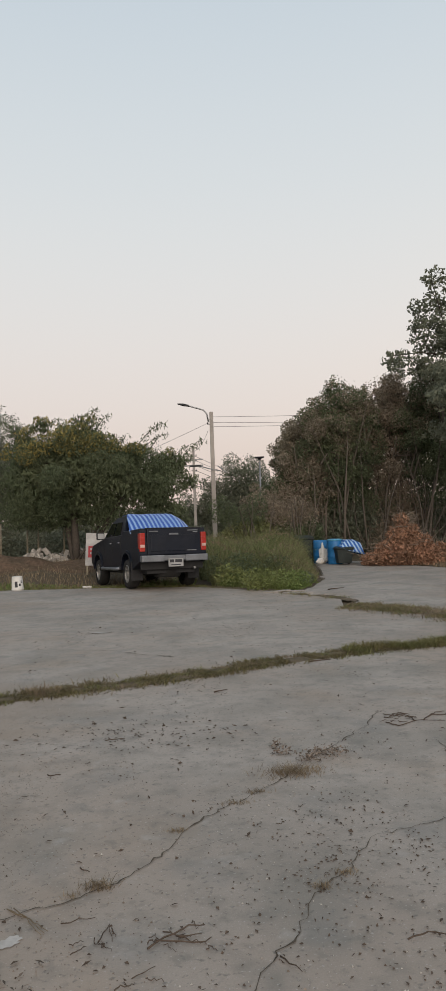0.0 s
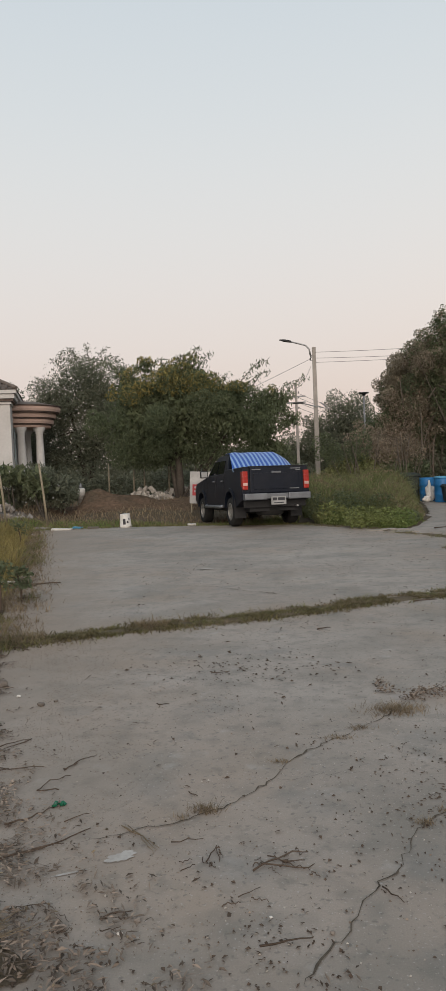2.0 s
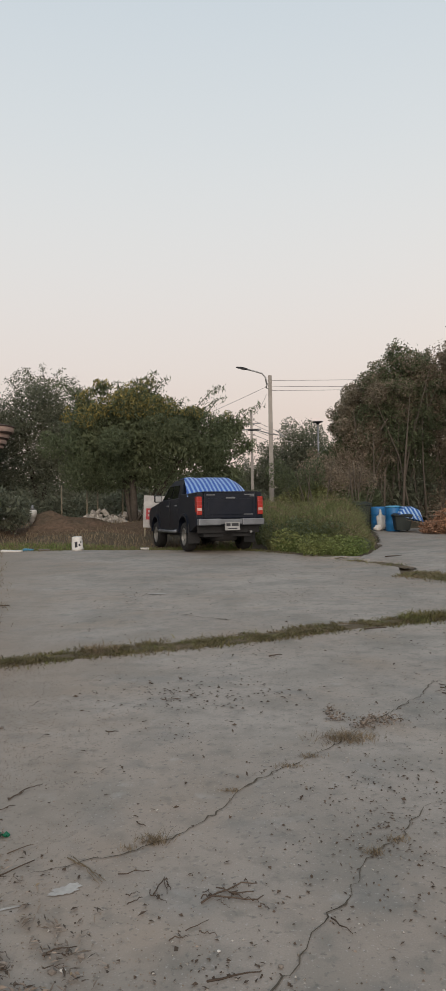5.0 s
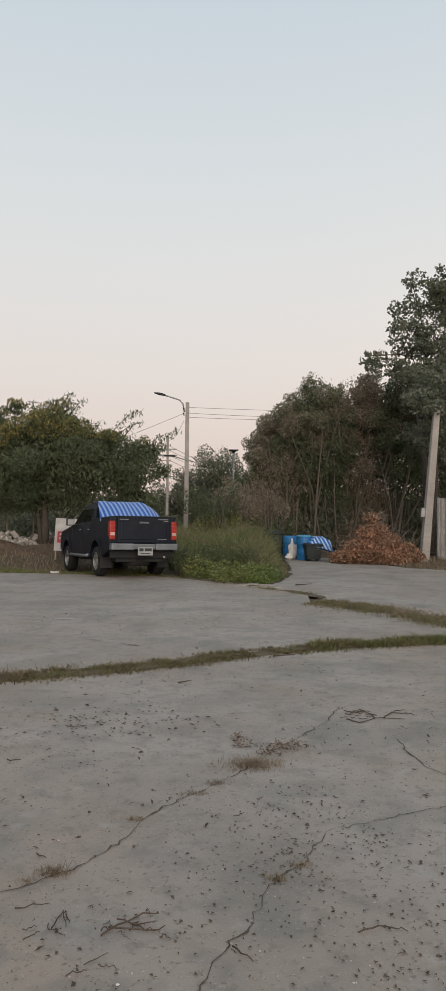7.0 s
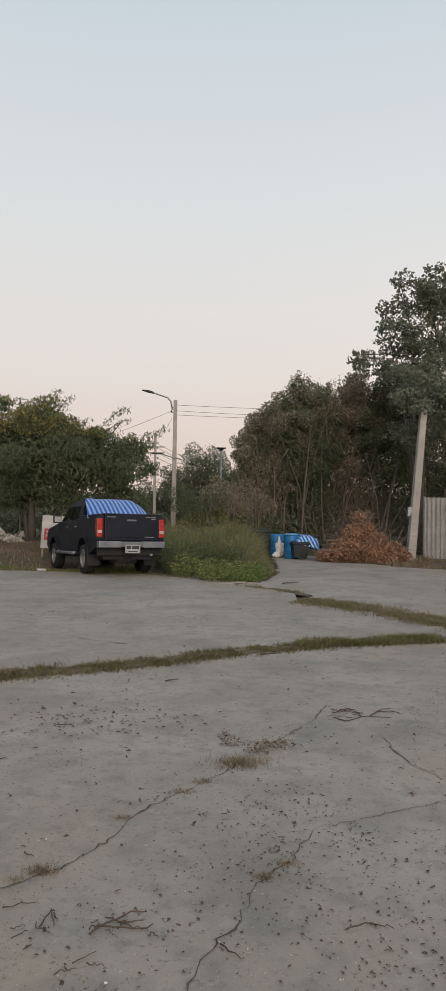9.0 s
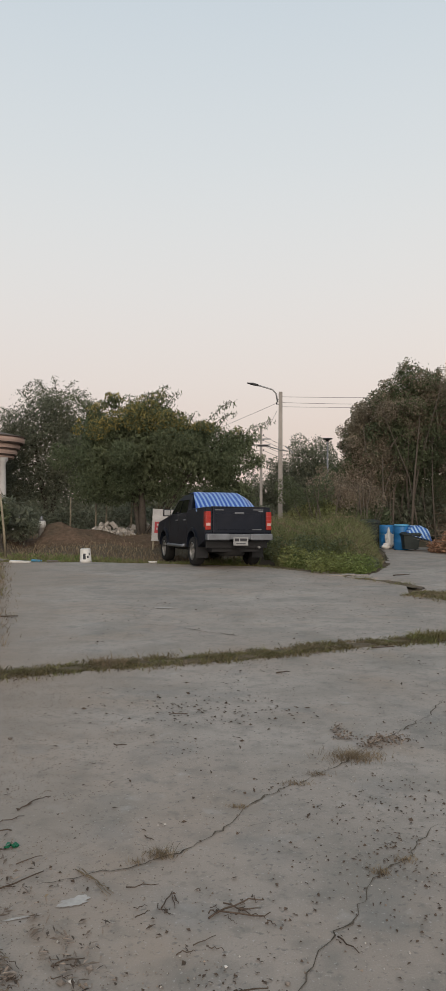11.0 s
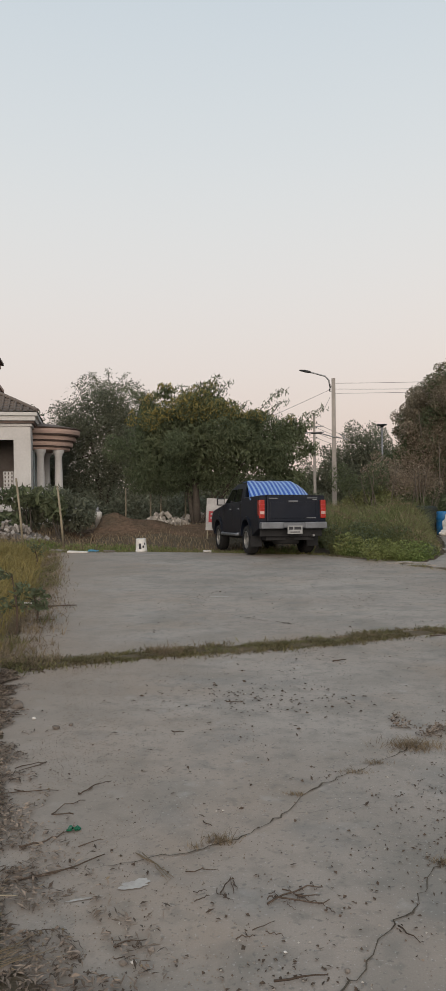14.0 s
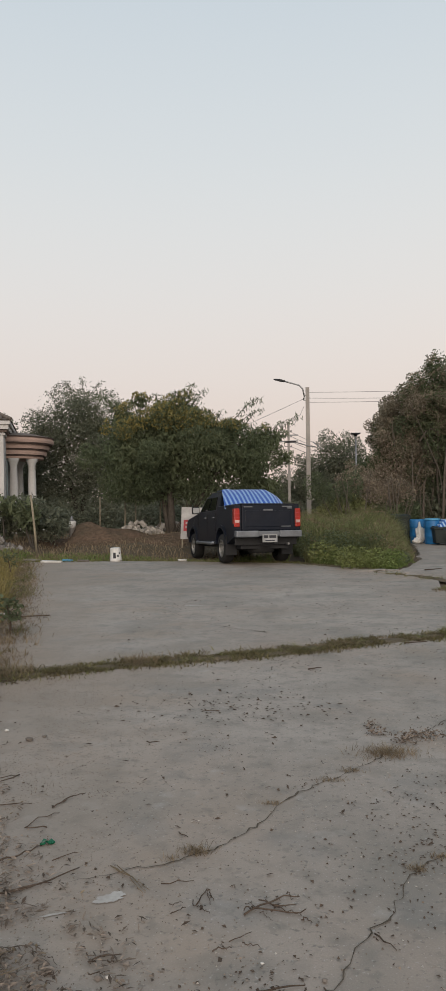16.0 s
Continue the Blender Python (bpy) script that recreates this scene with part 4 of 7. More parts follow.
tree("tree", (9.3, 29, 0.05), [(9.1, 29, 9, 0.16), (8.3, 29, 7.5, 0.1), (10.3, 29, 9, 0.1)],
     [(9.3, 29, 9.9, 0.9, 0.9, 0.9), (8.3, 29, 8.6, 0.7, 0.8, 0.6), (10.3, 29, 10.2, 1.0, 0.9, 0.9), (9.8, 29, 8.3, 1.2, 1.0, 0.9), (7.5, 29, 7.5, 0.75, 0.7, 0.45), (8.8, 29, 7.2, 1.0, 0.9, 0.6),
      (11.2, 29, 8.6, 1.2, 1, 1.2), (8.0, 29, 9.7, 0.45, 0.4, 0.4), (8.6, 29, 10.9, 0.5, 0.5, 0.4), (6.8, 29, 7.7, 0.4, 0.4, 0.25), (10.1, 29, 11.2, 0.6, 0.5, 0.4),
      (8.4, 24.9, 5.6, 1.1, 0.9, 0.75), (7.5, 24.2, 5.3, 0.65, 0.6, 0.45), (9.5, 25.2, 4.9, 1.2, 0.9, 0.9), (8.1, 26, 4.4, 0.8, 0.9, 0.5), (8.9, 27, 6.6, 1.2, 1.0, 0.8)],
     15000, 1500, "leaf_dark", 0.16, "tall open dark-leaved tree above the thicket", seed=9, wide=0.6, big=1.5)


# brown scrub filling the thicket's foot
for k, (x, y, z, rx, rz, mat, label) in enumerate([(3.0, 30.2, 0.9, 1.2, 1.0, "leaf_dark", "dense dull green scrub under the thicket"), (5.0, 30.4, 1.0, 1.5, 1.1, "leaf_dark", "dull green scrub behind the brush heap"),
                                                  (7.3, 30.6, 1.0, 1.5, 1.2, "leaf_brown", "brown undergrowth at the thicket's foot"), (9.8, 30.5, 1.1, 1.6, 1.2, "leaf_dark", "dark undergrowth behind the fence"),
                                                  (1.9, 30.0, 0.9, 1.0, 1.0, "scrub", "tall dry seeding scrub at the lane's end"), (0.6, 28.0, 0.7, 0.9, 0.8, "scrub", "pale seeding scrub behind the green grass"), (2.6, 28.4, 0.7, 0.8, 0.9, "leaf", "green scrub behind the bins"), (12.6, 30.4, 1.0, 1.8, 1.3, "leaf_brown", "brown undergrowth behind the sheets")]):
    gg = np.random.default_rng(200 + k)
    y, rz = y + (0.5 if y > 29 else 0.0), rz * (0.75, 1.15, 0.85, 1.1, 0.9, 1.0, 0.8, 1.1)[k % 8]
    scrub = empty("scrub", Matrix.Identity(4), label, "scrub")
    sb = [(x, y, z, rx, 0.6, rz), (x - 0.6, y - 0.3, z * 0.6, rx * 0.7, 0.6, rz * 0.6), (x + 0.6, y + 0.4, z * 1.4, rx * 0.8, 0.6, rz * 0.9)]
    v = merge(leaves(gg, in_blobs(gg, sb, 5200, 0.5), 0.12, 0.045), leaves(gg, in_blobs(gg, sb, 900, 0.2), 0.3, 0.12))
    obj("foliage", v[0], v[1], mat, scrub)
    # loose shoots of other growth break the outline
    hi_ = [(x + rx * s_, y, z * 1.5 + rz * (0.9 + 0.4 * math.sin(5 * s_ + k)), 0.45, 0.4, 0.55) for s_ in (-0.8, -0.3, 0.2, 0.7)]
    v = leaves(gg, in_blobs(gg, hi_, 2200, 0.4), 0.11, 0.042)
    obj("tangle", v[0], v[1], "leaf" if k % 2 else "leaf_brown", scrub)
    bm = bmesh.new()
    q = random.Random(k)
    for _ in range(9):
        p0 = Vector((x + q.uniform(-1, 1) * rx, y - 0.5, 0))
        p1 = p0 + Vector((q.uniform(-0.6, 0.6), q.uniform(-0.2, 0.2), q.uniform(1.2, 2.6)))
        tube(bm, [p0, p0.lerp(p1, 0.5) + Vector((q.uniform(-0.1, 0.1), 0, 0)), p1], [0.028, 0.02, 0.008], 5)
    tagged(part("stem_tangle", bm, "bark_thin", scrub), kind="stuff")


for k, (x, y, r, h) in enumerate([(-14.5, 32, 1.8, 1.3), (-11.5, 31, 1.6, 1.0), (-9.3, 31.5, 1.3, 0.9), (-6.9, 32.5, 1.4, 1.0), (-4.6, 31, 1.3, 0.8), (-2.9, 33, 1.3, 1.1), (-1.2, 31.5, 0.8, 1.0)]):
    gg = np.random.default_rng(260 + k)
    sh = empty("shrub", Matrix.Identity(4), "low dark green shrub under the trees", "shrub", "shrubs under the trees")
    v = leaves(gg, in_blobs(gg, [(x, y, h * 0.7, r, 0.8, h * 0.8), (x + 0.5, y - 0.3, h * 0.4, r * 0.8, 0.7, h * 0.6)], 2600, 0.5), 0.22, 0.09)
    obj("foliage", v[0], v[1], "leaf_dark", sh)


# ---- far woods that close the view ----
g = np.random.default_rng(31)
fw = [(x, 66 + 4 * math.sin(x * 1.3), 1.2 + 0.5 * math.sin(x * 0.9), 3.0, 2.0, 1.7 + 0.6 * math.sin(x * 2.1)) for x in np.arange(-60, 45, 3.0)]
v = leaves(g, in_blobs(g, fw, 26000, 0.5), 0.6, 0.3)
tagged(obj("far_woods", v[0], v[1], "leaf_dark"), "low line of distant dark green woods", "woods", kind="stuff")
# unseen hedge added at the sides and behind the camera, darkens the pickup's reflections
v = leaves(g, in_blobs(g, [(-24, 22, 3, 2.5, 5, 3), (-24, 12, 3, 2.5, 5, 3), (-20, -2, 3, 3, 8, 3), (18, 10, 3, 3, 8, 3), (17, 22, 3, 3, 5, 3), (-14, -34, 1.5, 9, 2, 2.5), (4, -36, 1.5, 9, 2, 2.5), (18, -30, 1.5, 6, 3, 2.5)], 13000, 0.5), 0.7, 0.35)
tagged(obj("far_woods", v[0], v[1], "leaf_dark"), "unseen dark green hedge added round the yard to darken reflections", "woods", kind="stuff")


# ---- the parked pickup ----
def wheel(parent, x, y, r=0.37, w=0.25):
    side = 1 if x > 0 else -1
    bm = bmesh.new()
    prof = [(r * 0.62, -w / 2), (r * 0.9, -w / 2 - 0.008), (r * 0.985, -w / 2 + 0.035), (r, -w * 0.2), (r, w * 0.2), (r * 0.985, w / 2 - 0.035), (r * 0.9, w / 2 + 0.008), (r * 0.62, w / 2)]
    n = 32
    loop_faces(bm, [[(p[1], p[0] * math.cos(2 * math.pi * i / n), p[0] * math.sin(2 * math.pi * i / n)) for i in range(n)] for p in prof], False)
    w_ob = empty("wheel", Matrix.Identity(4), "", "")
    w_ob.parent = parent
    w_ob.matrix_basis = pose(x, y, r)
    part("tyre", bm, "rubber", w_ob, smooth=True)
    bm = bmesh.new()
    o = side * (w / 2 - 0.03)
    rings = [[(o + side * d, q * math.cos(2 * math.pi * i / n), q * math.sin(2 * math.pi * i / n)) for i in range(n)] for q, d in ((r * 0.64, 0.02), (r * 0.57, 0.03), (r * 0.55, -0.05), (0.02, -0.05))]
    loop_faces(bm, rings, False)
    for i in range(6):
        a = math.pi * i / 3
        vs = box(bm, o - side * 0.02 - 0.012, o - side * 0.02 + 0.012, -0.032, 0.032, 0.03, r * 0.57)
        bmesh.ops.rotate(bm, verts=vs, cent=(0, 0, 0), matrix=Matrix.Rotation(a, 3, "X"))
    vs = box(bm, o - 0.03, o + 0.02, -0.05, 0.05, -0.05, 0.05)
    part("rim", bm, "rim", w_ob, "silver spoked alloy rim")


def pickup(m):
    car = empty("pickup_truck", m, "dark navy double-cab pickup parked at the slab edge", "car")
    W = 0.86
    # lower body: profile along the side with wheel arches, slightly tucked in at top and bottom
    def arch(cy, r, n=9):
        return [(cy + r * math.cos(math.pi * (1 - i / n)), 0.36 + r * math.sin(math.pi * (1 - i / n))) for i in range(n + 1)]
    bottom = [(0.12, 0.56)] + arch(1.22, 0.45) + [(1.85, 0.42), (3.65, 0.42)] + arch(4.27, 0.45) + [(4.95, 0.45), (5.12, 0.55)]
    top = [(5.14, 0.85), (5.0, 1.03), (4.0, 1.16), (3.75, 1.20), (1.72, 1.25), (1.70, 1.33), (0.12, 1.35), (0.10, 0.75)]
    prof = bottom + top
    bm = bmesh.new()
    rings = []
    for x, k in ((-W, 0.0), (-W + 0.02, 1.0), (W - 0.02, 1.0), (W, 0.0)):
        rings.append([(x * (1 - 0.035 * max(0, z - 0.9) / 0.4), y, z + (0.012 if z > 1 else 0) * k) for y, z in prof])
    loop_faces(bm, rings)
    body = part("body", bm, "paint", car)
    # flared arches, proud of the sides
    for cy in (1.22, 4.27):
        for s in (-1, 1):
            bm = bmesh.new()
            o, i_ = arch(cy, 0.50, 12), arch(cy, 0.43, 12)
            loop_faces(bm, [[(s * (W + d), y, z) for y, z in (o if q else i_)] for q, d in ((1, -0.01), (1, 0.03), (0, 0.035), (0, -0.03))], False)
            part("wheel_arch", bm, "paint", body)
    # cab
    bm = bmesh.new()
    lo = [(-0.80, 1.66, 1.22), (0.80, 1.66, 1.22), (0.80, 3.85, 1.18), (-0.80, 3.85, 1.18)]
    mi = [(-0.70, 1.83, 1.60), (0.70, 1.83, 1.60), (0.70, 3.30, 1.60), (-0.70, 3.30, 1.60)]
    hi = [(-0.60, 1.98, 1.76), (0.60, 1.98, 1.76), (0.60, 3.00, 1.76), (-0.60, 3.00, 1.76)]
    loop_faces(bm, [lo, mi, hi])
    cab = part("cab", bm, "paint", car, bevel=0.035)
    for s in (-1, 1):
        for y0, y1, y2, y3 in ((1.98, 2.62, 2.56, 2.06), (2.70, 3.52, 3.12, 2.64)):
            a = [(s * 0.795, y0, 1.26), (s * 0.795, y1, 1.25), (s * 0.706, y2, 1.60), (s * 0.706, y3, 1.60)]
            bm = bmesh.new()
            loop_faces(bm, [a, [(x + s * 0.012, y, z + 0.004) for x, y, z in a]])
            part("side_window", bm, "glass", cab)
        for y in (1.88, 2.72):
            part("door_handle", boxed(s * W - 0.005 if s > 0 else -W - 0.035, W + 0.035 if s > 0 else -W + 0.005, y, y + 0.16, 1.04, 1.075), "chrome", body, "bright door handle", bevel=0.01)
        # seams of the doors
        for y in (1.78, 2.66, 3.66):
            part("door_seam", boxed(s * (W - 0.004) - 0.006, s * (W - 0.004) + 0.006, y, y + 0.010, 0.50, 1.18), "black", body)
        bm = bmesh.new()
        vs = box(bm, s * 0.98 - 0.11, s * 0.98 + 0.11, 3.42, 3.52, 1.18, 1.38)
        part("wing_mirror", bm, "black", car, bevel=0.03)
        # matte pale face in place of a mirror: the sky reflection is its colour
        part("mirror_glass", boxed(s * 0.98 - 0.085, s * 0.98 + 0.085, 3.412, 3.420, 1.205, 1.355), "plate", car, "mirror glass with the sky's reflection painted pale", bevel=0.003)
        bm = bmesh.new()
        tube(bm, [(s * 0.88, 1.85, 0.40), (s * 0.93, 1.95, 0.38), (s * 0.93, 3.55, 0.38), (s * 0.88, 3.65, 0.40)], [0.045] * 4, 8)
        part("side_step", bm, "chrome", car, "steel side step", smooth=True)
        part("mud_flap", boxed(s * 0.74 - 0.15, s * 0.74 + 0.15, 0.72, 0.735, 0.10, 0.58), "black", car, bevel=0.004)
        # tail lamps: red with a pale reversing band
        bm = boxed(s * 0.785 - 0.068, s * 0.785 + 0.068, 0.055, 0.24, 0.80, 1.25)
        lamp = part("tail_lamp", bm, "red_lens", car, "tall red tail lamp", bevel=0.02)
        part("reverse_lens", boxed(s * 0.785 - 0.055, s * 0.785 + 0.055, 0.045, 0.06, 0.90, 0.97), "clear_lens", lamp, "pale reversing lens", bevel=0.006)
        for q in (1.03, 1.13):
            part("lens_rib", boxed(s * 0.785 - 0.068, s * 0.785 + 0.068, 0.047, 0.06, q, q + 0.012), "sign_red", lamp)
    part("rear_window", boxed(-0.6, 0.6, 1.74, 1.76, 1.30, 1.55), "glass", cab)
    # bed and tailgate
    bm = boxed(-0.665, 0.665, 0.045, 0.11, 0.72, 1.345)
    gate = part("tailgate", bm, "paint", car, bevel=0.018)
    part("tailgate_panel", boxed(-0.58, 0.58, 0.036, 0.05, 0.80, 1.20), "paint", gate, bevel=0.012)
    part("tailgate_handle", boxed(-0.12, 0.12, 0.018, 0.04, 1.19, 1.235), "chrome", gate, "bright tailgate handle", bevel=0.01)
    part("tailgate_cap", boxed(-0.70, 0.70, 0.04, 0.13, 1.347, 1.372), "black", gate, bevel=0.008)
    for x0, x1, z in ((-0.62, -0.40, 1.275), (0.36, 0.62, 1.285), (0.34, 0.58, 0.80), (0.50, 0.62, 1.245)):
        part("badge", boxed(x0, x1, 0.030, 0.037, z, z + 0.022), "chrome", gate, "small bright badge strip")
    # bumper in three bright pieces round the plate recess
    part("rear_bumper", boxed(-0.84, -0.27, -0.07, 0.14, 0.55, 0.71), "chrome", car, "brushed steel rear bumper", bevel=0.025)
    part("rear_bumper", boxed(0.27, 0.84, -0.07, 0.14, 0.55, 0.71), "chrome", car, "brushed steel rear bumper", bevel=0.025)
    part("bumper_step", boxed(-0.28, 0.28, -0.04, 0.14, 0.57, 0.70), "chrome", car, "steel bumper step", bevel=0.02)
    plate = part("number_plate", boxed(-0.19, 0.19, -0.086, -0.072, 0.425, 0.625), "plate", car, "white number plate with dark bars", bevel=0.004)
    for x0, x1, z0, z1 in ((-0.155, -0.05, 0.555, 0.625), (-0.02, 0.155, 0.555, 0.625), (-0.12, 0.12, 0.485, 0.510)):
        part("plate_bar", boxed(x0, x1, -0.0905, -0.0865, z0 - 0.03, z1 - 0.03), "ink", plate, "dark unreadable bar")
    # black panel added for the dark underbody and shade below the bumper
    part("rear_valance", boxed(-0.80, 0.80, 0.20, 0.24, 0.36, 0.60), "black", car, bevel=0.01)
    # underside: axle, chassis rails, exhaust, spare wheel
    part("chassis", boxed(-0.62, 0.62, 0.3, 4.9, 0.26, 0.55), "black", car, bevel=0.01)
    bm = bmesh.new()
    tube(bm, [(-0.7, 1.22, 0.37), (-0.12, 1.22, 0.37), (0.12, 1.22, 0.37), (0.7, 1.22, 0.37)], [0.05, 0.07, 0.07, 0.05], 10)
    part("rear_axle", bm, "black", car, smooth=True)
    bm = lathe([(0.01, 0.16), (0.30, 0.16), (0.34, 0.20), (0.34, 0.32), (0.28, 0.36), (0.01, 0.36)], 20, centre=(0, 0.62))
    part("spare_wheel", bm, "rubber", car, smooth=True)
    bm = bmesh.new()
    tube(bm, [(0.55, 0.1, 0.38), (0.55, 0.5, 0.38)], [0.03, 0.03], 8)
    part("exhaust_pipe", bm, "galv", car)
    # the body sits high over its wheels
    for o in list(car.children):
        if o.name.split(".")[0] not in ("rear_axle", "wheel"):
            o.location.z += 0.11
    for x in (-0.74, 0.74):
        for y in (1.22, 4.27):
            wheel(car, x, y)
    return car


TRUCK = Matrix.Translation((-1.17, 17.45, 0.0)) @ pose(0, 0, 0, 0, 0, 23.0) @ Matrix.Translation((0, 1.18, 0)) @ pose(0, 0, 0, -1.8, 0.8, 0) @ Matrix.Translation((0, -1.18, 0)) @ Matrix.Scale(0.965, 4)
pickup(TRUCK)


def tarpaulin(m):
    """Striped sheet pulled over the cab roof and down over the load."""
    v, f = [], []
    nu, nv = 44, 26
    for j in range(nv + 1):
        t = j / nv
        # from the roof front edge, over the rear edge, down to the bed
        if t < 0.35:
            k = t / 0.35
            y, zc, half = 2.25 - 0.42 * k, 1.785 + 0.015 * math.sin(k * math.pi), 0.68
        else:
            k = (t - 0.35) / 0.65
            y, zc, half = 1.83 - 0.95 * k, 1.785 - 0.49 * k ** 1.35, 0.68 + 0.19 * k ** 0.8
        for i in range(nu + 1):
            u = 2 * i / nu - 1
            crease = 0.020 * math.sin(7 * u + 5 * t) + 0.030 * noise.noise(Vector((u * 2.2, t * 3.0, 1.7)))
            sag = -0.10 * max(0.0, abs(u) - 0.72) * (1 if u < 0 else 3.2)
            v.append((u * half, y - crease * 0.7, zc + sag + crease * (0.5 if t > 0.3 else 0.2)))
    for j in range(nv):
        for i in range(nu):
            k = j * (nu + 1) + i
            f.append((k, k + 1, k + nu + 2, k + nu + 1))
    ob = obj("tarpaulin", v, f, "tarp", smooth=True)
    ob.matrix_world = m @ Matrix.Translation((0.02, 0, 0.115))
    mod = ob.modifiers.new("thickness", "SOLIDIFY")
    mod.thickness = 0.008
    return tagged(ob, "blue and white striped sheet draped over the pickup's cab", "tarpaulin")


tarpaulin(TRUCK)


# ---- street furniture ----
def utility_pole(x, y, z0, z1, w, label, lean=0.0):
    g = empty("utility_pole", pose(x, y, z0, 0, lean, 0), label, "pole", "poles along the lane")
    h = z1 - z0
    bm = bmesh.new()
    loop_faces(bm, [[(-w / 2 * k, -w / 2 * k, z), (w / 2 * k, -w / 2 * k, z), (w / 2 * k, w / 2 * k, z), (-w / 2 * k, w / 2 * k, z)] for z, k in ((0, 1.15), (h, 0.85))])
    part("shaft", bm, "pole", g, bevel=0.012, segments=1)
    return g


def insulators(g, zs, side=-1):
    for z in zs:
        bm = lathe([(0.005, 0), (0.035, 0.005), (0.02, 0.03), (0.04, 0.05), (0.02, 0.075), (0.005, 0.09)], 10)
        o = part("insulator", bm, "black", g, smooth=True)
        o.location = (side * 0.15, 0, z)
        o2 = part("bracket", boxed(min(0, side * 0.17), max(0, side * 0.17), -0.02, 0.02, z - 0.03, z), "galv", g)


def lamp_arm(g, h, reach, rise, side=-1):
    bm = bmesh.new()
    pts = [(side * 0.12, 0, h - 0.35), (side * 0.18, 0, h - 0.02), (side * 0.32, 0, h + 0.14), (side * reach * 0.6, 0, h + rise * 0.7), (side * reach * 0.75, 0, h + rise * 0.82)]
    tube(bm, pts, [0.03] * 5, 8)
    part("lamp_arm", bm, "galv", g, smooth=True)
    bm = bmesh.new()
    x0, x1, z0, z1 = side * reach * 0.66, side * reach, h + rise * 0.76, h + rise
    loop_faces(bm, [[(x0, -0.06, z0 - 0.03), (x0, 0.06, z0 - 0.03), (x0, 0.05, z0 + 0.045), (x0, -0.05, z0 + 0.045)],
                    [((x0 + x1) / 2, -0.12, (z0 + z1) / 2 - 0.035), ((x0 + x1) / 2, 0.12, (z0 + z1) / 2 - 0.035), ((x0 + x1) / 2, 0.09, (z0 + z1) / 2 + 0.05), ((x0 + x1) / 2, -0.09, (z0 + z1) / 2 + 0.05)],
                    [(x1, -0.06, z1 - 0.02), (x1, 0.06, z1 - 0.02), (x1, 0.05, z1 + 0.015), (x1, -0.05, z1 + 0.015)]])
    part("lamp_head", bm, "black", g, "dark street-lamp head", bevel=0.01)


g1 = utility_pole(-0.37, 30, 0.0, 6.05, 0.175, "square concrete street-light pole with a curved lamp arm", lean=0.15)
lamp_arm(g1, 6.0, 1.35, 0.42)
insulators(g1, (5.55, 5.75))
g2 = utility_pole(-1.66, 44, 0.0, 6.15, 0.16, "thin concrete power pole beyond the trees")
insulators(g2, (4.7, 5.0, 5.3, 5.6), 1)
for z in (5.0, 5.35):
    part("crossarm", boxed(-0.55, 0.55, -0.05, 0.05, z, z + 0.07), "galv", g2)
# smaller solar lamp clamped to the street-light pole
o = part("solar_panel", boxed(-0.22, 0.22, -0.16, 0.16, -0.015, 0.015), "plate", g1, "tilted pale solar panel", bevel=0.006)
o.matrix_basis = pose(0.36, 0, 3.72, 0, 40, 0)
bm = bmesh.new()
tube(bm, [(0.3, 0, 3.66), (0, -0.12, 3.70), (-0.3, 0, 3.80), (-0.5, 0, 3.86)], [0.022] * 4, 6)
part("lamp_arm", bm, "galv", g1)
part("lamp_head", boxed(-0.92, -0.48, -0.08, 0.08, 3.85, 3.91), "black", g1, bevel=0.015)
g3 = empty("street_lamp", pose(2.13, 42, -0.75), "slim galvanised street lamp with a flat dark top", "street lamp")
bm = bmesh.new()
tube(bm, [(0, 0, 0), (0, 0, 5.95)], [0.055, 0.045], 8)
part("shaft", bm, "galv", g3, smooth=True)
bm = bmesh.new()
loop_faces(bm, [[(-x, -y, z), (x, -y, z), (x, y, z), (-x, y, z)] for x, y, z in ((0.06, 0.06, 5.80), (0.10, 0.10, 5.88), (0.26, 0.20, 5.93), (0.26, 0.20, 5.98))])
part("lamp_head", bm, "black", g3)


def wire(a, b, sag, r=0.007, label="thin dark overhead cable"):
    a, b = Vector(a), Vector(b)
    bm = bmesh.new()
    pts = [a.lerp(b, t / 12) - Vector((0, 0, sag * 4 * (t / 12) * (1 - t / 12))) for t in range(13)]
    tube(bm, pts, [r] * 13, 5)
    return tagged(part("overhead_cable", bm, "black"), label, "cable", "overhead cables")


for z, s in ((5.95, 0.10), (5.72, 0.16), (5.55, 0.12)):
    wire((-0.35, 30, z - 0.1), (12, 36, z + 0.8), s)
wire((-0.5, 30, 5.6), (-9, 42, 4.0), 0.1)
wire((-0.5, 30, 5.3), (-1.6, 44, 5.9), 0.2)
for z in (4.75, 5.05, 5.35, 5.6):
    wire((-1.6, 44, z), (-10, 50, z + 0.1), 0.15, 0.012)
    wire((-1.6, 44, z), (3, 60, z - 0.6), 0.15, 0.012)

# the leaning pole by the fence
g5 = empty("leaning_pole", pose(7.50, 24.2, -0.05, 0, 4.6, 0), "leaning square concrete pole half hidden by foliage", "pole")
bm = bmesh.new()
loop_faces(bm, [[(-w, -w, z), (w, -w, z), (w, w, z), (-w, w, z)] for z, w in ((0, 0.135), (5.25, 0.10))])
part("shaft", bm, "pole", g5, bevel=0.012, segments=1)
part("meter_box", boxed(-0.255, -0.125, -0.10, 0.05, 1.55, 1.85), "galv", g5, bevel=0.01)
for z in (0.9, 1.3):
    part("strap", boxed(-0.133, 0.133, -0.133, 0.133, z, z + 0.03), "galv", g5)


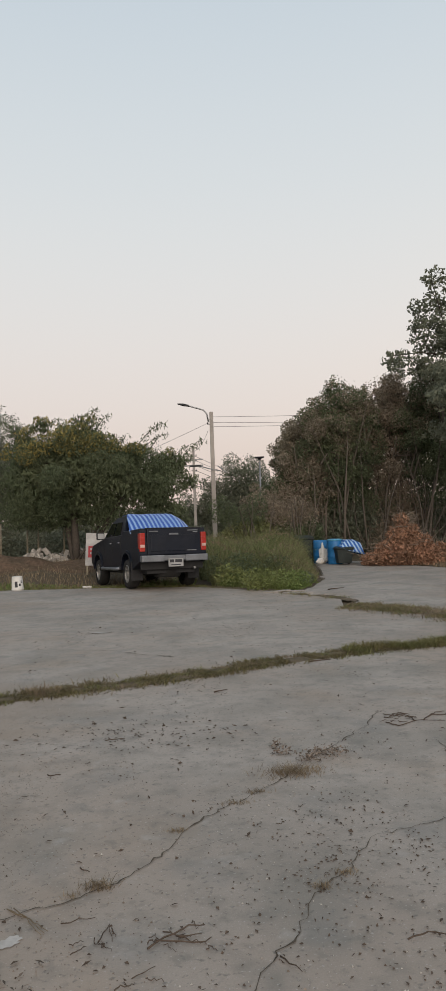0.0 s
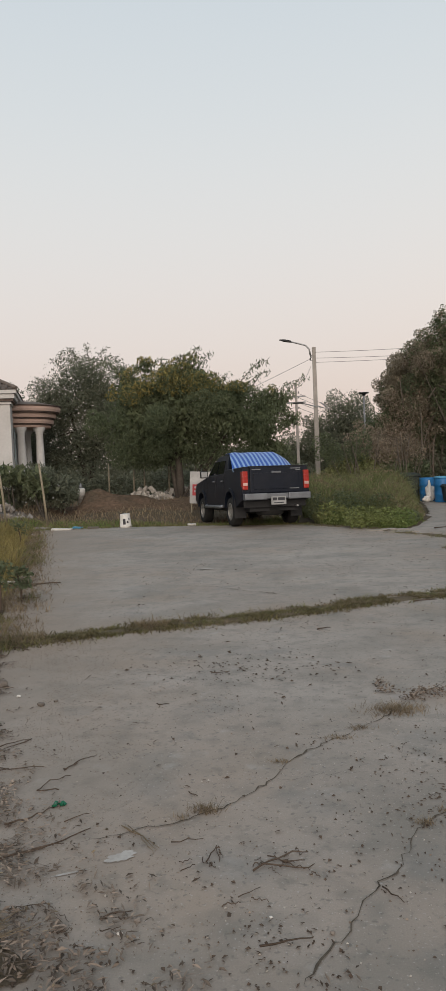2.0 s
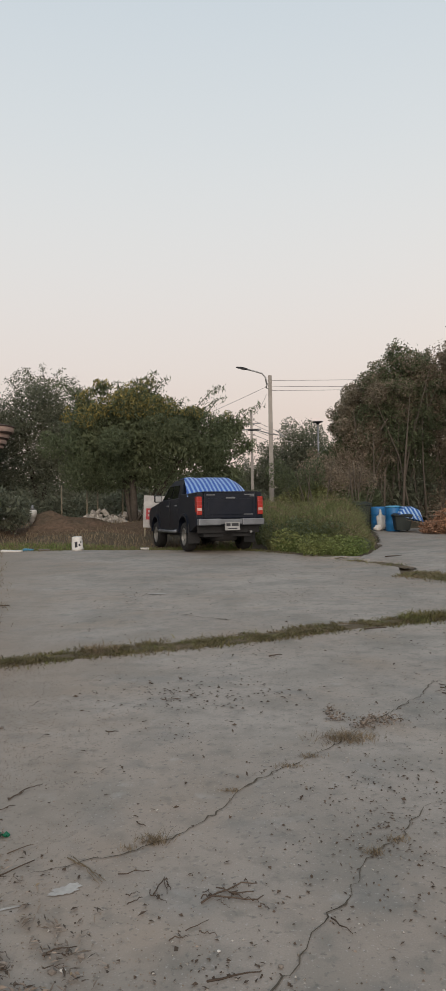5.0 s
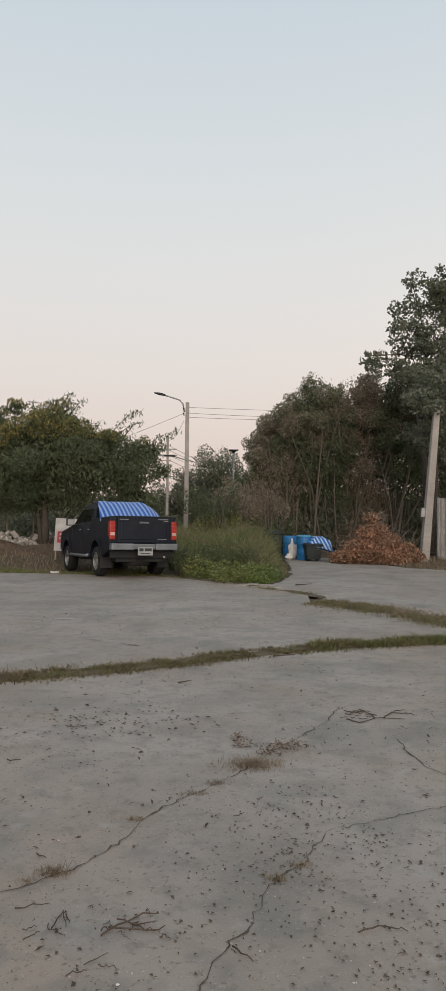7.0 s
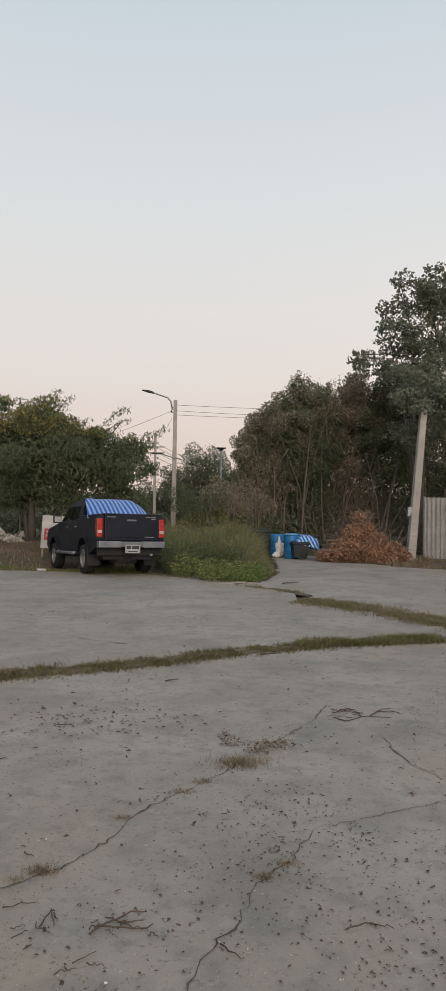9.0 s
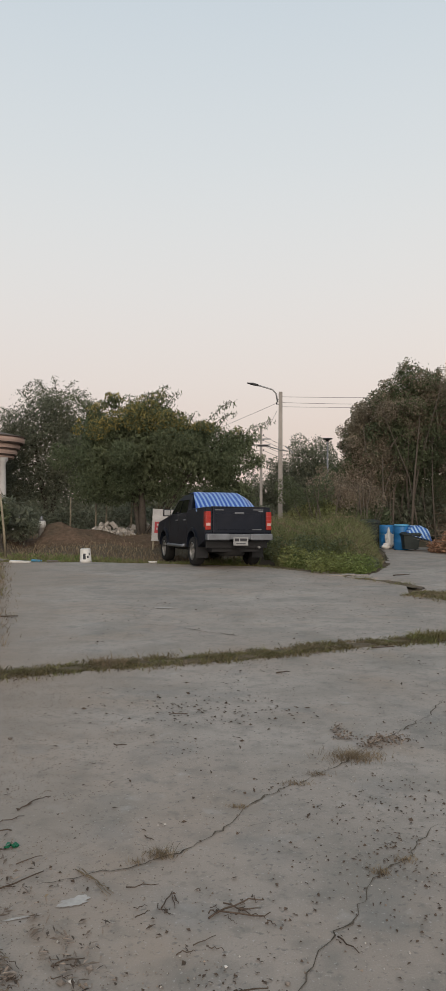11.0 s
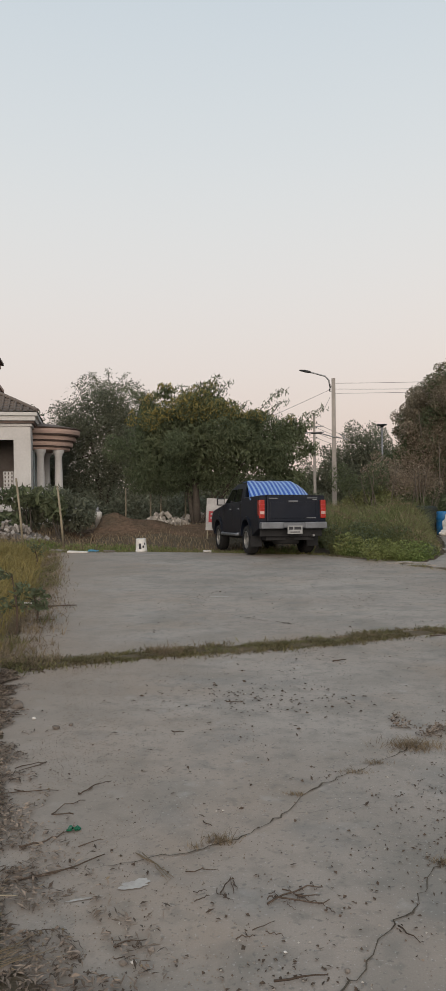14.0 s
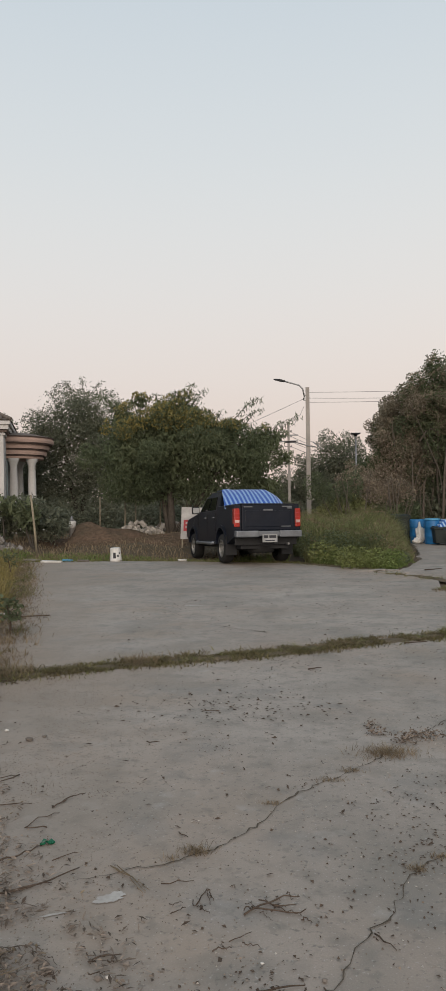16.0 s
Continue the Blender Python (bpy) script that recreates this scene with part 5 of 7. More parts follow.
# ---- corrugated fence ----
def sheet_fence():
    g = empty("sheet_fence", pose(8.24, 25.0, 0, 0, 0, -4), "pale corrugated metal sheet fence with posts", "fence")
    for k in range(5):
        bm = bmesh.new()
        n = 60
        rows = []
        for z in (0.0, 1.0, 2.16 + 0.02 * (k % 2)):
            rows.append([bm.verts.new((k * 1.18 + i * 1.2 / n, 0.075 * max(-0.6, min(0.25, math.sin(i * 2 * math.pi / 7.5))) + 0.006 * (k % 2), z)) for i in range(n + 1)])
        for a, b in zip(rows, rows[1:]):
            for i in range(n):
                bm.faces.new((a[i], a[i + 1], b[i + 1], b[i]))
        bmesh.ops.solidify(bm, geom=list(bm.faces), thickness=0.004)
        part("sheet", bm, "sheet", g)
    for x in (0.0, 2.3, 4.6):
        bm = bmesh.new()
        tube(bm, [(x, 0.07, -0.1), (x, 0.07, 2.2)], [0.035, 0.035], 8)
        part("post", bm, "galv", g)
    for z in (0.5, 1.6):
        part("rail", boxed(0, 5.8, 0.045, 0.085, z, z + 0.04), "galv", g)


sheet_fence()


# ---- bins and sacks at the lane's end ----
def drum(x, y, mat, label, lid=None):
    g = empty("plastic_drum", pose(x - 0.06, y, -0.01, 0, 0, 20) @ Matrix.Diagonal((0.9, 0.9, 0.97, 1)), label, "drum", "drums at the lane's end")
    bm = lathe([(0.0, 0), (0.26, 0), (0.285, 0.03), (0.285, 0.25), (0.298, 0.28), (0.285, 0.31), (0.285, 0.56), (0.298, 0.59), (0.285, 0.62), (0.285, 0.80), (0.265, 0.84), (0.0, 0.84)], 28)
    part("barrel", bm, mat, g, smooth=True)
    if lid:
        bm = lathe([(0.0, 0.90), (0.18, 0.895), (0.27, 0.88), (0.30, 0.855), (0.30, 0.835), (0.0, 0.842)], 28)
        part("lid", bm, lid, g, "light blue lid", smooth=True)
    return g


drum(3.84, 25.7, "blue", "blue plastic drum with a light blue lid", "light_blue")
drum(3.46, 26.6, "blue", "blue plastic drum behind a white sack")


def sack(x, y, mat, s, label, seed):
    bm = bmesh.new()
    bmesh.ops.create_icosphere(bm, subdivisions=3, radius=0.5)
    for v in bm.verts:
        k = 1 + 0.45 * noise.noise(v.co * 3.0 + Vector((seed, 0, 0))) + 0.22 * noise.noise(v.co * 8.0 + Vector((seed, 3, 0)))
        v.co = Vector((v.co.x * s[0] * k, v.co.y * s[1] * k, max(0.0, (v.co.z + 0.45) * s[2] * k)))
    ob = part("sack", bm, mat, smooth=True)
    ob.matrix_world = pose(x, y, -0.01)
    return tagged(ob, label, "sack", "sacks by the bins")


sack(3.44, 26.2, "white", (0.32, 0.22, 0.62), "crumpled white plastic sack leaning on a drum", 1.0)
sack(3.30, 26.0, "white", (0.28, 0.22, 0.2), "small white plastic bag on the ground", 4.0)


def wheelie_bin(x, y, turn, label, mat="bin_green", h=0.85, open_lid=False):
    g = empty("rubbish_bin", pose(x, y, -0.01, 0, 0, turn), label, "bin", "bins at the lane's end")
    bm = bmesh.new()
    loop_faces(bm, [[(-w, -d, z), (w, -d, z), (w, d, z), (-w, d, z)] for z, w, d in ((0.06, 0.22, 0.24), (h * 0.9, 0.28, 0.31), (h * 0.91, 0.31, 0.34), (h * 0.96, 0.31, 0.34))])
    part("bin_body", bm, mat, g, bevel=0.012)
    bm = bmesh.new()
    loop_faces(bm, [[(-0.31, -0.35, h * 0.97), (0.31, -0.35, h * 0.97), (0.31, 0.34, h * 0.97), (-0.31, 0.34, h * 0.97)], [(-0.24, -0.26, h * 1.04), (0.24, -0.26, h * 1.04), (0.24, 0.26, h * 1.06), (-0.24, 0.26, h * 1.06)]])
    part("lid", bm, mat, g, bevel=0.01)
    for s in (-1, 1):
        bm = bmesh.new()
        n = 14
        loop_faces(bm, [[(s * 0.25 + d, 0.27 + 0.09 * math.cos(2 * math.pi * i / n), 0.09 + 0.09 * math.sin(2 * math.pi * i / n)) for i in range(n)] for d in (-0.02, 0.02)])
        part("wheel", bm, "rubber", g)
    return g


wheelie_bin(2.82, 26.9, 15, "dark plastic rubbish bin at the grass edge", h=0.95)
wheelie_bin(3.15, 27.4, -10, "short dark plastic rubbish bin", h=0.75)
wheelie_bin(4.0, 25.3, 5, "dark grey bin under a striped cloth", h=0.58)


def bin_cloth():
    v, f = [], []
    n = 22
    for j in range(n + 1):
        for i in range(n + 1):
            a, b = i / n * 2 - 1, j / n * 2 - 1
            r = max(abs(a), abs(b))
            z = 0.68 + 0.10 * (1 - r) - max(0, r - 0.55) * 0.62 + 0.05 * noise.noise(Vector((a * 2, b * 2, 3)))
            v.append((a * 0.40 + 0.03 * noise.noise(Vector((b * 3, a, 1))), b * 0.42, z))
    for j in range(n):
        for i in range(n):
            k = j * (n + 1) + i
            f.append((k, k + 1, k + n + 2, k + n + 1))
    ob = obj("striped_cloth", v, f, "tarp_b", smooth=True)
    ob.matrix_world = pose(4.12, 25.42, 0.03, 0, 16, 5) @ Matrix.Diagonal((1.1, 1.0, 1.05, 1))
    ob.modifiers.new("thickness", "SOLIDIFY").thickness = 0.006
    return tagged(ob, "crumpled blue and white striped plastic cloth over a bin", "cloth")


bin_cloth()

# ---- heap of cut dead branches ----
g = np.random.default_rng(77)
heap = empty("brush_heap", Matrix.Identity(4), "heap of cut branches with dead orange-brown leaves", "brush heap")
hb = [(5.8, 24.0, 0.38, 1.0, 0.7, 0.52), (5.05, 24.3, 0.14, 0.65, 0.6, 0.32), (6.6, 23.8, 0.20, 0.75, 0.6, 0.42), (5.75, 24.0, 0.92, 0.52, 0.45, 0.38), (5.7, 24.0, 1.38, 0.24, 0.25, 0.28), (6.2, 23.9, 0.70, 0.45, 0.4, 0.30), (5.3, 24.2, 0.52, 0.4, 0.4, 0.25), (6.8, 23.8, 0.5, 0.3, 0.35, 0.2), (6.0, 23.9, 1.1, 0.25, 0.3, 0.2)]
v = merge(leaves(g, in_blobs(g, hb, 13000, 0.6), 0.10, 0.042), leaves(g, in_blobs(g, hb, 1800, 0.15), 0.2, 0.09))
v = ([(x, y, max(z, 0.0)) for x, y, z in v[0]], v[1])
obj("dead_leaves", v[0], v[1], "dead_leaf", heap)
bm = bmesh.new()
rr = random.Random(5)
for i in range(110):
    c = rr.choice(hb)
    p = Vector((c[0] + rr.uniform(-0.7, 0.7) * c[3], c[1] + rr.uniform(-0.9, 0.2) * c[4], max(0.03, c[2] + rr.uniform(-0.3, 0.6) * c[5])))
    d = Vector((rr.uniform(-1, 1), rr.uniform(-0.5, 0.3), rr.uniform(-0.15, 0.8))).normalized() * rr.uniform(0.35, 0.8)
    tube(bm, [p, p + d * 0.5 + Vector((0, 0, 0.04)), p + d], [0.011, 0.008, 0.003], 5)
part("branches", bm, "bark_pale", heap)
xy = patchy(scatter(22000, lambda x, y: y > along(LANE, x) - 0.05 + 0.2 * wobble(x, y, 2, 3), 4.2, 13, 19.0, 25.2), -0.15, 1.3, 71)
grass_thing("lane_edge_grass", blades(rng, xy, np.array([height(x, y) for x, y in xy]), 0.14 * rough_height(xy, 1.5, 0.2), 0.018, 1.0), "straw", "dry weeds along the lane edge by the fence")


# ---- bank: soil heap, rubble, sign, stakes, bucket ----
def heap_mesh(name, mat, cx, cy, rx, ry, h, seed, label, category):
    n, v, f = 40, [], []
    for j in range(n + 1):
        for i in range(n + 1):
            a, b = i / n * 2 - 1, j / n * 2 - 1
            r = math.hypot(a, b)
            k = max(0.0, 1 - r) ** 0.9 * (1 + 0.35 * wobble(a, b, 2.2, seed)) + 0.06 * wobble(a, b, 7, seed) * max(0, 1 - r)
            x, y = cx + a * rx, cy + b * ry
            v.append((x, y, height(x, y) - 0.06 + h * k))
    for j in range(n):
        for i in range(n):
            k = j * (n + 1) + i
            f.append((k, k + 1, k + n + 2, k + n + 1))
    return tagged(obj(name, v, f, mat, smooth=True), label, category)


heap_mesh("soil_mound", "red_soil", -7.5, 24.2, 2.4, 1.5, 0.62, 1.3, "low heap of reddish brown soil on the bank", "soil heap")
heap_mesh("soil_mound", "red_soil", -4.6, 24.0, 2.0, 1.4, 0.22, 2.3, "flat spread of brown soil under the tree", "soil heap")


def rubble_pile(cx, cy, z, rx, ry, h, n, seed, label, mat="rubble"):
    r = random.Random(seed)
    bm = bmesh.new()
    for _ in range(n):
        a, q = r.uniform(0, 2 * math.pi), math.sqrt(r.random())
        s = r.uniform(0.06, 0.17)
        m = Matrix.LocRotScale((cx + math.cos(a) * q * rx, cy + math.sin(a) * q * ry, z + h * (1 - q) * r.uniform(0.4, 1) + s * 0.3),
                               Euler((r.uniform(0, 6), r.uniform(0, 6), r.uniform(0, 6))), (s * r.uniform(0.8, 1.8), s, s * r.uniform(0.3, 0.8)))
        vs = bmesh.ops.create_cube(bm, size=1, matrix=m)["verts"]
        for w in vs:
            w.co += Vector((r.uniform(-0.02, 0.02), r.uniform(-0.02, 0.02), r.uniform(-0.02, 0.02)))
    return tagged(part("rubble_pile", bm, mat), label, "rubble", "rubble piles", "stuff")


rubble_pile(-6.5, 26.3, 0.35, 1.0, 0.6, 0.55, 120, 1, "pile of pale broken rubble on the bank")
rubble_pile(-5.6, 27.5, 0.35, 1.2, 0.6, 0.45, 90, 2, "scattered pale rubble under the tree")
rubble_pile(-9.8, 20.9, 0.05, 1.25, 0.5, 0.85, 190, 3, "grey heap of broken concrete in front of the house", "grey_rubble")
rubble_pile(-11.2, 21.5, 0.1, 1.0, 0.5, 0.5, 110, 4, "grey heap of broken concrete beside the bushes", "grey_rubble")
rubble_pile(-4.2, 28.5, 0.35, 1.5, 0.7, 0.35, 70, 5, "pale rubble beyond the tree trunk")


def bucket(x, y, z):
    g = empty("paint_bucket", pose(x, y, z, 2, -3, 30), "upturned white plastic paint bucket with dark smears at the slab edge", "bucket")
    bm = lathe([(0.0, 0.0), (0.150, 0.0), (0.155, 0.012), (0.150, 0.05), (0.158, 0.055), (0.158, 0.075), (0.148, 0.08), (0.132, 0.37), (0.124, 0.385), (0.0, 0.385)], 26)
    part("pail", bm, "white", g, smooth=True)
    for a, w, z0, z1 in ((-2.3, 0.5, 0.12, 0.27), (-1.6, 0.35, 0.15, 0.21), (-1.2, 0.25, 0.22, 0.28)):
        bm = bmesh.new()
        n = 8
        rings = []
        for zz in (z0, z1):
            rr_ = 0.150 - (zz - 0.08) * 0.055
            rings.append([(rr_ * math.cos(a + w * i / n), rr_ * math.sin(a + w * i / n), zz) for i in range(n + 1)])
        vs = [[bm.verts.new(p) for p in r_] for r_ in rings]
        for i in range(n):
            bm.faces.new((vs[0][i], vs[0][i + 1], vs[1][i + 1], vs[1][i]))
        part("label_patch", bm, "ink", g, "dark printed patch")


bucket(-5.32, 19.15, -0.03)


def sign(x, y, z):
    g = empty("sign_board", pose(x, y, z, -4, 3, 8), "white sign board with a red panel leaning by the pickup", "sign")
    part("board", boxed(-0.34, 0.34, -0.012, 0.012, 0.18, 1.15), "sign_white", g, bevel=0.005)
    part("red_panel", boxed(-0.26, 0.26, -0.018, -0.013, 0.42, 0.76), "sign_red", g, "red panel")
    for z0, x1 in ((0.64, 0.18), (0.52, 0.12)):
        part("text_bar", boxed(-0.20, x1, -0.023, -0.0185, z0, z0 + 0.06), "sign_white", g, "pale unreadable bar")
    for s in (-0.28, 0.28):
        part("leg", boxed(s - 0.02, s + 0.02, 0.0125, 0.05, -0.1, 1.1), "wood", g)


sign(-3.84, 22.3, 0.22)


def stake(x0, y, z0, x1, z1, label):
    bm = bmesh.new()
    tube(bm, [(x0, y, z0), ((x0 + x1) / 2 + 0.01, y, (z0 + z1) / 2), (x1, y, z1)], [0.035, 0.033, 0.028], 8)
    return tagged(part("stake", bm, "wood", smooth=True), label, "stake", "stakes by the verge")


stake(-8.79, 19.5, 0.0, -8.98, 2.02, "thin bleached bamboo stake in the verge")
stake(-7.81, 20.0, 0.0, -7.98, 1.80, "thin bleached stake at the slab corner")
for i, (x, y, h) in enumerate([(-7.2, 27.2, 1.3), (-6.9, 27.6, 1.5), (-4.9, 27.5, 1.6), (-5.9, 27.4, 1.5), (-3.9, 28.0, 1.4), (-8.4, 28.0, 1.5)]):
    stake(x, y, 0.2, x + 0.03, 0.3 + h, "thin pale post under the trees")

# white pot on the soil heap's edge
g = empty("white_urn", pose(-8.16, 24.0, 0.42), "small white urn on a post by the soil heap", "urn")
bm = lathe([(0.0, 0), (0.10, 0), (0.11, 0.30), (0.14, 0.31), (0.14, 0.52), (0.10, 0.55), (0.0, 0.55)], 14)
part("urn_body", bm, "white", g, smooth=True)
bm = lathe([(0.0, 0.55), (0.09, 0.552), (0.05, 0.62), (0.03, 0.70), (0.0, 0.72)], 12)
part("urn_cap", bm, "galv", g, smooth=True)
# flat bits at the slab corner
for i, (x, y, l, w, mat, label) in enumerate([(-7.0, 18.9, 0.55, 0.14, "white", "flat white board lying at the slab edge"), (-6.2, 19.1, 0.3, 0.16, "stone", "pale flat stone at the slab edge"),
                                              (-7.75, 19.4, 0.45, 0.25, "stone", "flat pale stone at the stake's foot"), (-4.4, 9.75, 0.22, 0.06, "white", "short white plaster piece by the verge"),
                                              (-3.55, 19.15, 0.22, 0.08, "white", "small white scrap at the slab edge"), (-6.7, 19.3, 0.3, 0.1, "light_blue", "crushed pale blue bottle at the slab edge")]):
    ob = part("flat_scrap", boxed(-l / 2, l / 2, -w / 2, w / 2, 0, 0.05), mat, bevel=0.012)
    ob.matrix_world = pose(x, y, -0.01, 3, 2, 25 * math.sin(i * 2.1))
    tagged(ob, label, "scrap", "scraps at the slab edge")


# ---- bushes in front of the house ----
def bush(blobs, n, size, mat, label, seed, wide=0.35):
    g = np.random.default_rng(seed)
    top = empty("bush", Matrix.Identity(4), label, "bush")
    bm = bmesh.new()
    rr = random.Random(seed)
    for x, y, z, rx, ry, rz in blobs:
        for _ in range(3):
            gx, gy = x + rr.uniform(-0.3, 0.3), y + rr.uniform(-0.2, 0.2)
            gz = height(gx, gy) - 0.05
            tube(bm, [(gx, gy, gz), ((gx + x) / 2 + rr.uniform(-0.2, 0.2), gy, (gz + z) / 2), (x + rr.uniform(-0.5, 0.5) * rx, y, z + 0.6 * rz)], [0.03, 0.02, 0.006], 5)
    tagged(part("stem_tangle", bm, "bark", top), kind="stuff")
    v = merge(leaves(g, in_blobs(g, blobs, n, 0.6), size, size * wide), leaves(g, in_blobs(g, blobs, n // 4, 0.1), size * 2, size * 0.9))
    obj("foliage", v[0], v[1], mat, top)
    return top


bush([(-9.3, 23, 1.2, 0.75, 0.6, 0.65), (-8.5, 23, 0.9, 0.6, 0.6, 0.55), (-10.1, 23, 1.0, 0.6, 0.5, 0.6)], 2300, 0.14, "leaf_dark", "dense dark green bush beside the porch", 51)
bush([(-12.6, 23.6, 1.9, 0.5, 0.5, 1.2), (-12.9, 23.6, 0.9, 0.7, 0.5, 0.6), (-11.6, 23.6, 0.7, 0.7, 0.5, 0.4)], 1500, 0.16, "leaf_dark", "thin tall shrub in front of the house wall", 52)
bush([(-9.9, 22.0, 1.5, 0.9, 0.4, 0.35), (-10.7, 22, 0.6, 0.9, 0.4, 0.4), (-8.9, 22.0, 1.2, 0.4, 0.4, 0.5)], 1300, 0.16, "leaf", "loose leafy shrub in front of the balustrade", 53)


# ---- the house ----
def house():
    top = empty("house", pose(-13.35, 26.47, 0, 0, 0, 20.0), "unfinished white villa with pink cornices, tiled roofs and a round porch", "house")

    def p(name, bm, mat, parent=None, label="", **k):
        return part(name, bm, mat, parent or top, label, **k)

    # front wall pieces round the wide opening; local x along the front, y away
    p("wall", boxed(-7, -0.40, 0, 0.2, 1.1, 4.2), "wall")
    p("wall", boxed(0.99, 1.62, 0, 0.2, 1.1, 4.2), "wall")
    p("wall", boxed(-0.40, 0.99, 0, 0.2, 3.68, 4.2), "wall")
    p("wall", boxed(-0.40, 0.99, 0.0, 0.2, 1.1, 1.22), "wall")
    p("side_wall", boxed(1.42, 1.62, 0.2, 1.2, 1.1, 4.2), "wall")
    p("side_wall", boxed(1.42, 1.62, 4.6, 7.0, 1.1, 4.2), "wall")
    p("side_wall", boxed(1.42, 1.62, 1.2, 4.6, 3.6, 4.2), "wall")
    p("back_wall", boxed(-7, 1.42, 6.8, 7.0, 1.1, 4.2), "inside")
    p("inner_wall", boxed(-7, 1.42, 2.6, 2.7, 1.1, 4.2), "inside")
    p("floor_slab", boxed(-7.1, 1.7, -0.1, 7.1, 0.95, 1.1), "wall")
    # plinth gets the darker brown, which stands in for the shadow along it
    p("plinth", boxed(-7, 1.6, 0.02, 7.0, -0.3, 0.95), "inside")
    p("inner_ceiling", boxed(-7, 1.4, 0.2, 6.8, 4.05, 4.15), "inside")
    # nearer wing
    p("wing_wall", boxed(-6.0, -1.35, -1.6, 0, -0.3, 4.2), "wall")
    # balustrade in the opening
    rail = p("balustrade", boxed(-0.40, 0.99, 0.02, 0.16, 1.76, 1.86), "wall", bevel=0.01)
    for i in range(7):
        bm = lathe([(0.045, 1.22), (0.045, 1.27), (0.028, 1.30), (0.05, 1.42), (0.03, 1.58), (0.028, 1.70), (0.045, 1.73), (0.045, 1.76)], 10, centre=(-0.28 + i * 0.195, 0.09))
        p("baluster", bm, "wall", rail, smooth=True)
    # a small stack of pale hollow blocks standing in the opening
    for i in range(3):
        for j in range(4):
            bm = bmesh.new()
            x0, z0 = 0.58 + i * 0.125, 1.88 + j * 0.15
            for q in ((x0, x0 + 0.12, z0, z0 + 0.03), (x0, x0 + 0.12, z0 + 0.115, z0 + 0.145), (x0, x0 + 0.03, z0 + 0.03, z0 + 0.115), (x0 + 0.09, x0 + 0.12, z0 + 0.03, z0 + 0.115)):
                box(bm, q[0], q[1], 0.22, 0.32, q[2], q[3])
            p("vent_block", bm, "wall")
    # stepped cornice round the eaves
    for k, (d, z0, z1, mat) in enumerate(((0.06, 4.20, 4.30, "wall"), (0.14, 4.30, 4.40, "dark_trim"), (0.20, 4.40, 4.58, "wall"), (0.27, 4.58, 4.72, "wall"))):
        p("cornice", boxed(-7.2, 1.62 + d, -d, 7.0 + d, z0, z1), mat, bevel=0.012)
        p("cornice", boxed(-6.0 - d, -1.35 + d, -1.6 - d, -d - 0.003, z0, z1), mat, bevel=0.012)
    # hipped roof with tile courses
    def hip(x0, x1, y0, y1, z0, rise, run, name="roof"):
        n = 14
        bm = bmesh.new()
        rings = []
        for i in range(n):
            k, k2 = i / n * run, (i + 1) / n * run
            for kk, lift in ((k, 0.035), (k2, 0.0)):
                z = z0 + rise * (kk / run) + lift
                rings.append([(x0 + kk, y0 + kk, z), (x1 - kk, y0 + kk, z), (x1 - kk, y1 - kk, z), (x0 + kk, y1 - kk, z)])
        loop_faces(bm, rings)
        r = p(name, bm, "roof")
        # raised pan edges down the front and side slopes, one run of tiles at a time
        m = int((x1 - x0) / 0.24)
        for j in range(m):
            x = x0 + (j + 0.5) * (x1 - x0) / m
            lim = min(run, x - x0, x1 - x)
            if lim < 0.1:
                continue
            b2 = bmesh.new()
            s = rise / run
            tube(b2, [(x, y0, z0 + 0.05), (x, y0 + lim, z0 + 0.05 + lim * s)], [0.045, 0.045], 6)
            p("tile_run", b2, "roof", r)
        b2 = bmesh.new()
        tube(b2, [(x1, y0, z0 + 0.06), (x1 - run, y0 + run, z0 + rise + 0.07)], [0.07, 0.07], 8)
        p("ridge", b2, "roof", r)
        return r

    hip(-7.4, 1.92, -0.30, 7.3, 4.72, 1.95, 3.6)
    hip(-6.3, -1.05, -1.9, 4.0, 4.72, 1.3, 2.4, "wing_roof")
    # tower behind, with an open gallery
    tw = p("tower", boxed(-3.34, -0.54, 4.2, 7.0, 4.2, 6.0), "pink")
    cx, cy = -1.94, 5.6
    def ring(h, z0, z1, mat):
        return p("tower_band", boxed(cx - h, cx + h, cy - h, cy + h, z0, z1), mat, bevel=0.015)
    for h, z0, z1, mat in ((1.55, 6.2, 6.36, "pink"), (1.66, 6.36, 6.52, "dark_trim"), (1.78, 6.52, 6.72, "pink"), (1.90, 6.72, 6.86, "pink"), (1.42, 6.86, 6.98, "wall"),
                           (1.55, 7.56, 7.70, "pink"), (1.66, 7.70, 7.82, "dark_trim"), (1.78, 7.82, 8.0, "pink"), (1.90, 8.0, 8.12, "dark_trim"), (1.16, 8.12, 8.42, "cream"), (1.24, 8.42, 8.52, "wall")):
        z0, z1 = z0 - 0.25, z1 - 0.25
        ring(h, z0, z1, mat)
    p("tower_core", boxed(cx - 0.95, cx + 0.95, cy - 0.95, cy + 0.95, 6.73, 7.31), "inside")
    for i in range(5):
        for s in (-1, 1):
            for ax in (0, 1):
                o = -1.3 + i * 0.65
                c = (cx + o, cy + s * 1.3) if ax == 0 else (cx + s * 1.3, cy + o)
                bm = lathe([(0.11, 6.73), (0.085, 6.80), (0.08, 7.20), (0.11, 7.31)], 10, centre=c)
                p("gallery_column", bm, "wall", smooth=True)
    hip(cx - 1.28, cx + 1.28, cy - 1.28, cy + 1.28, 8.27, 0.72, 1.2, "tower_roof")
    # round porch on the side
    c = (1.62, 3.1)
    a0, a1 = -math.pi / 2, math.pi / 2
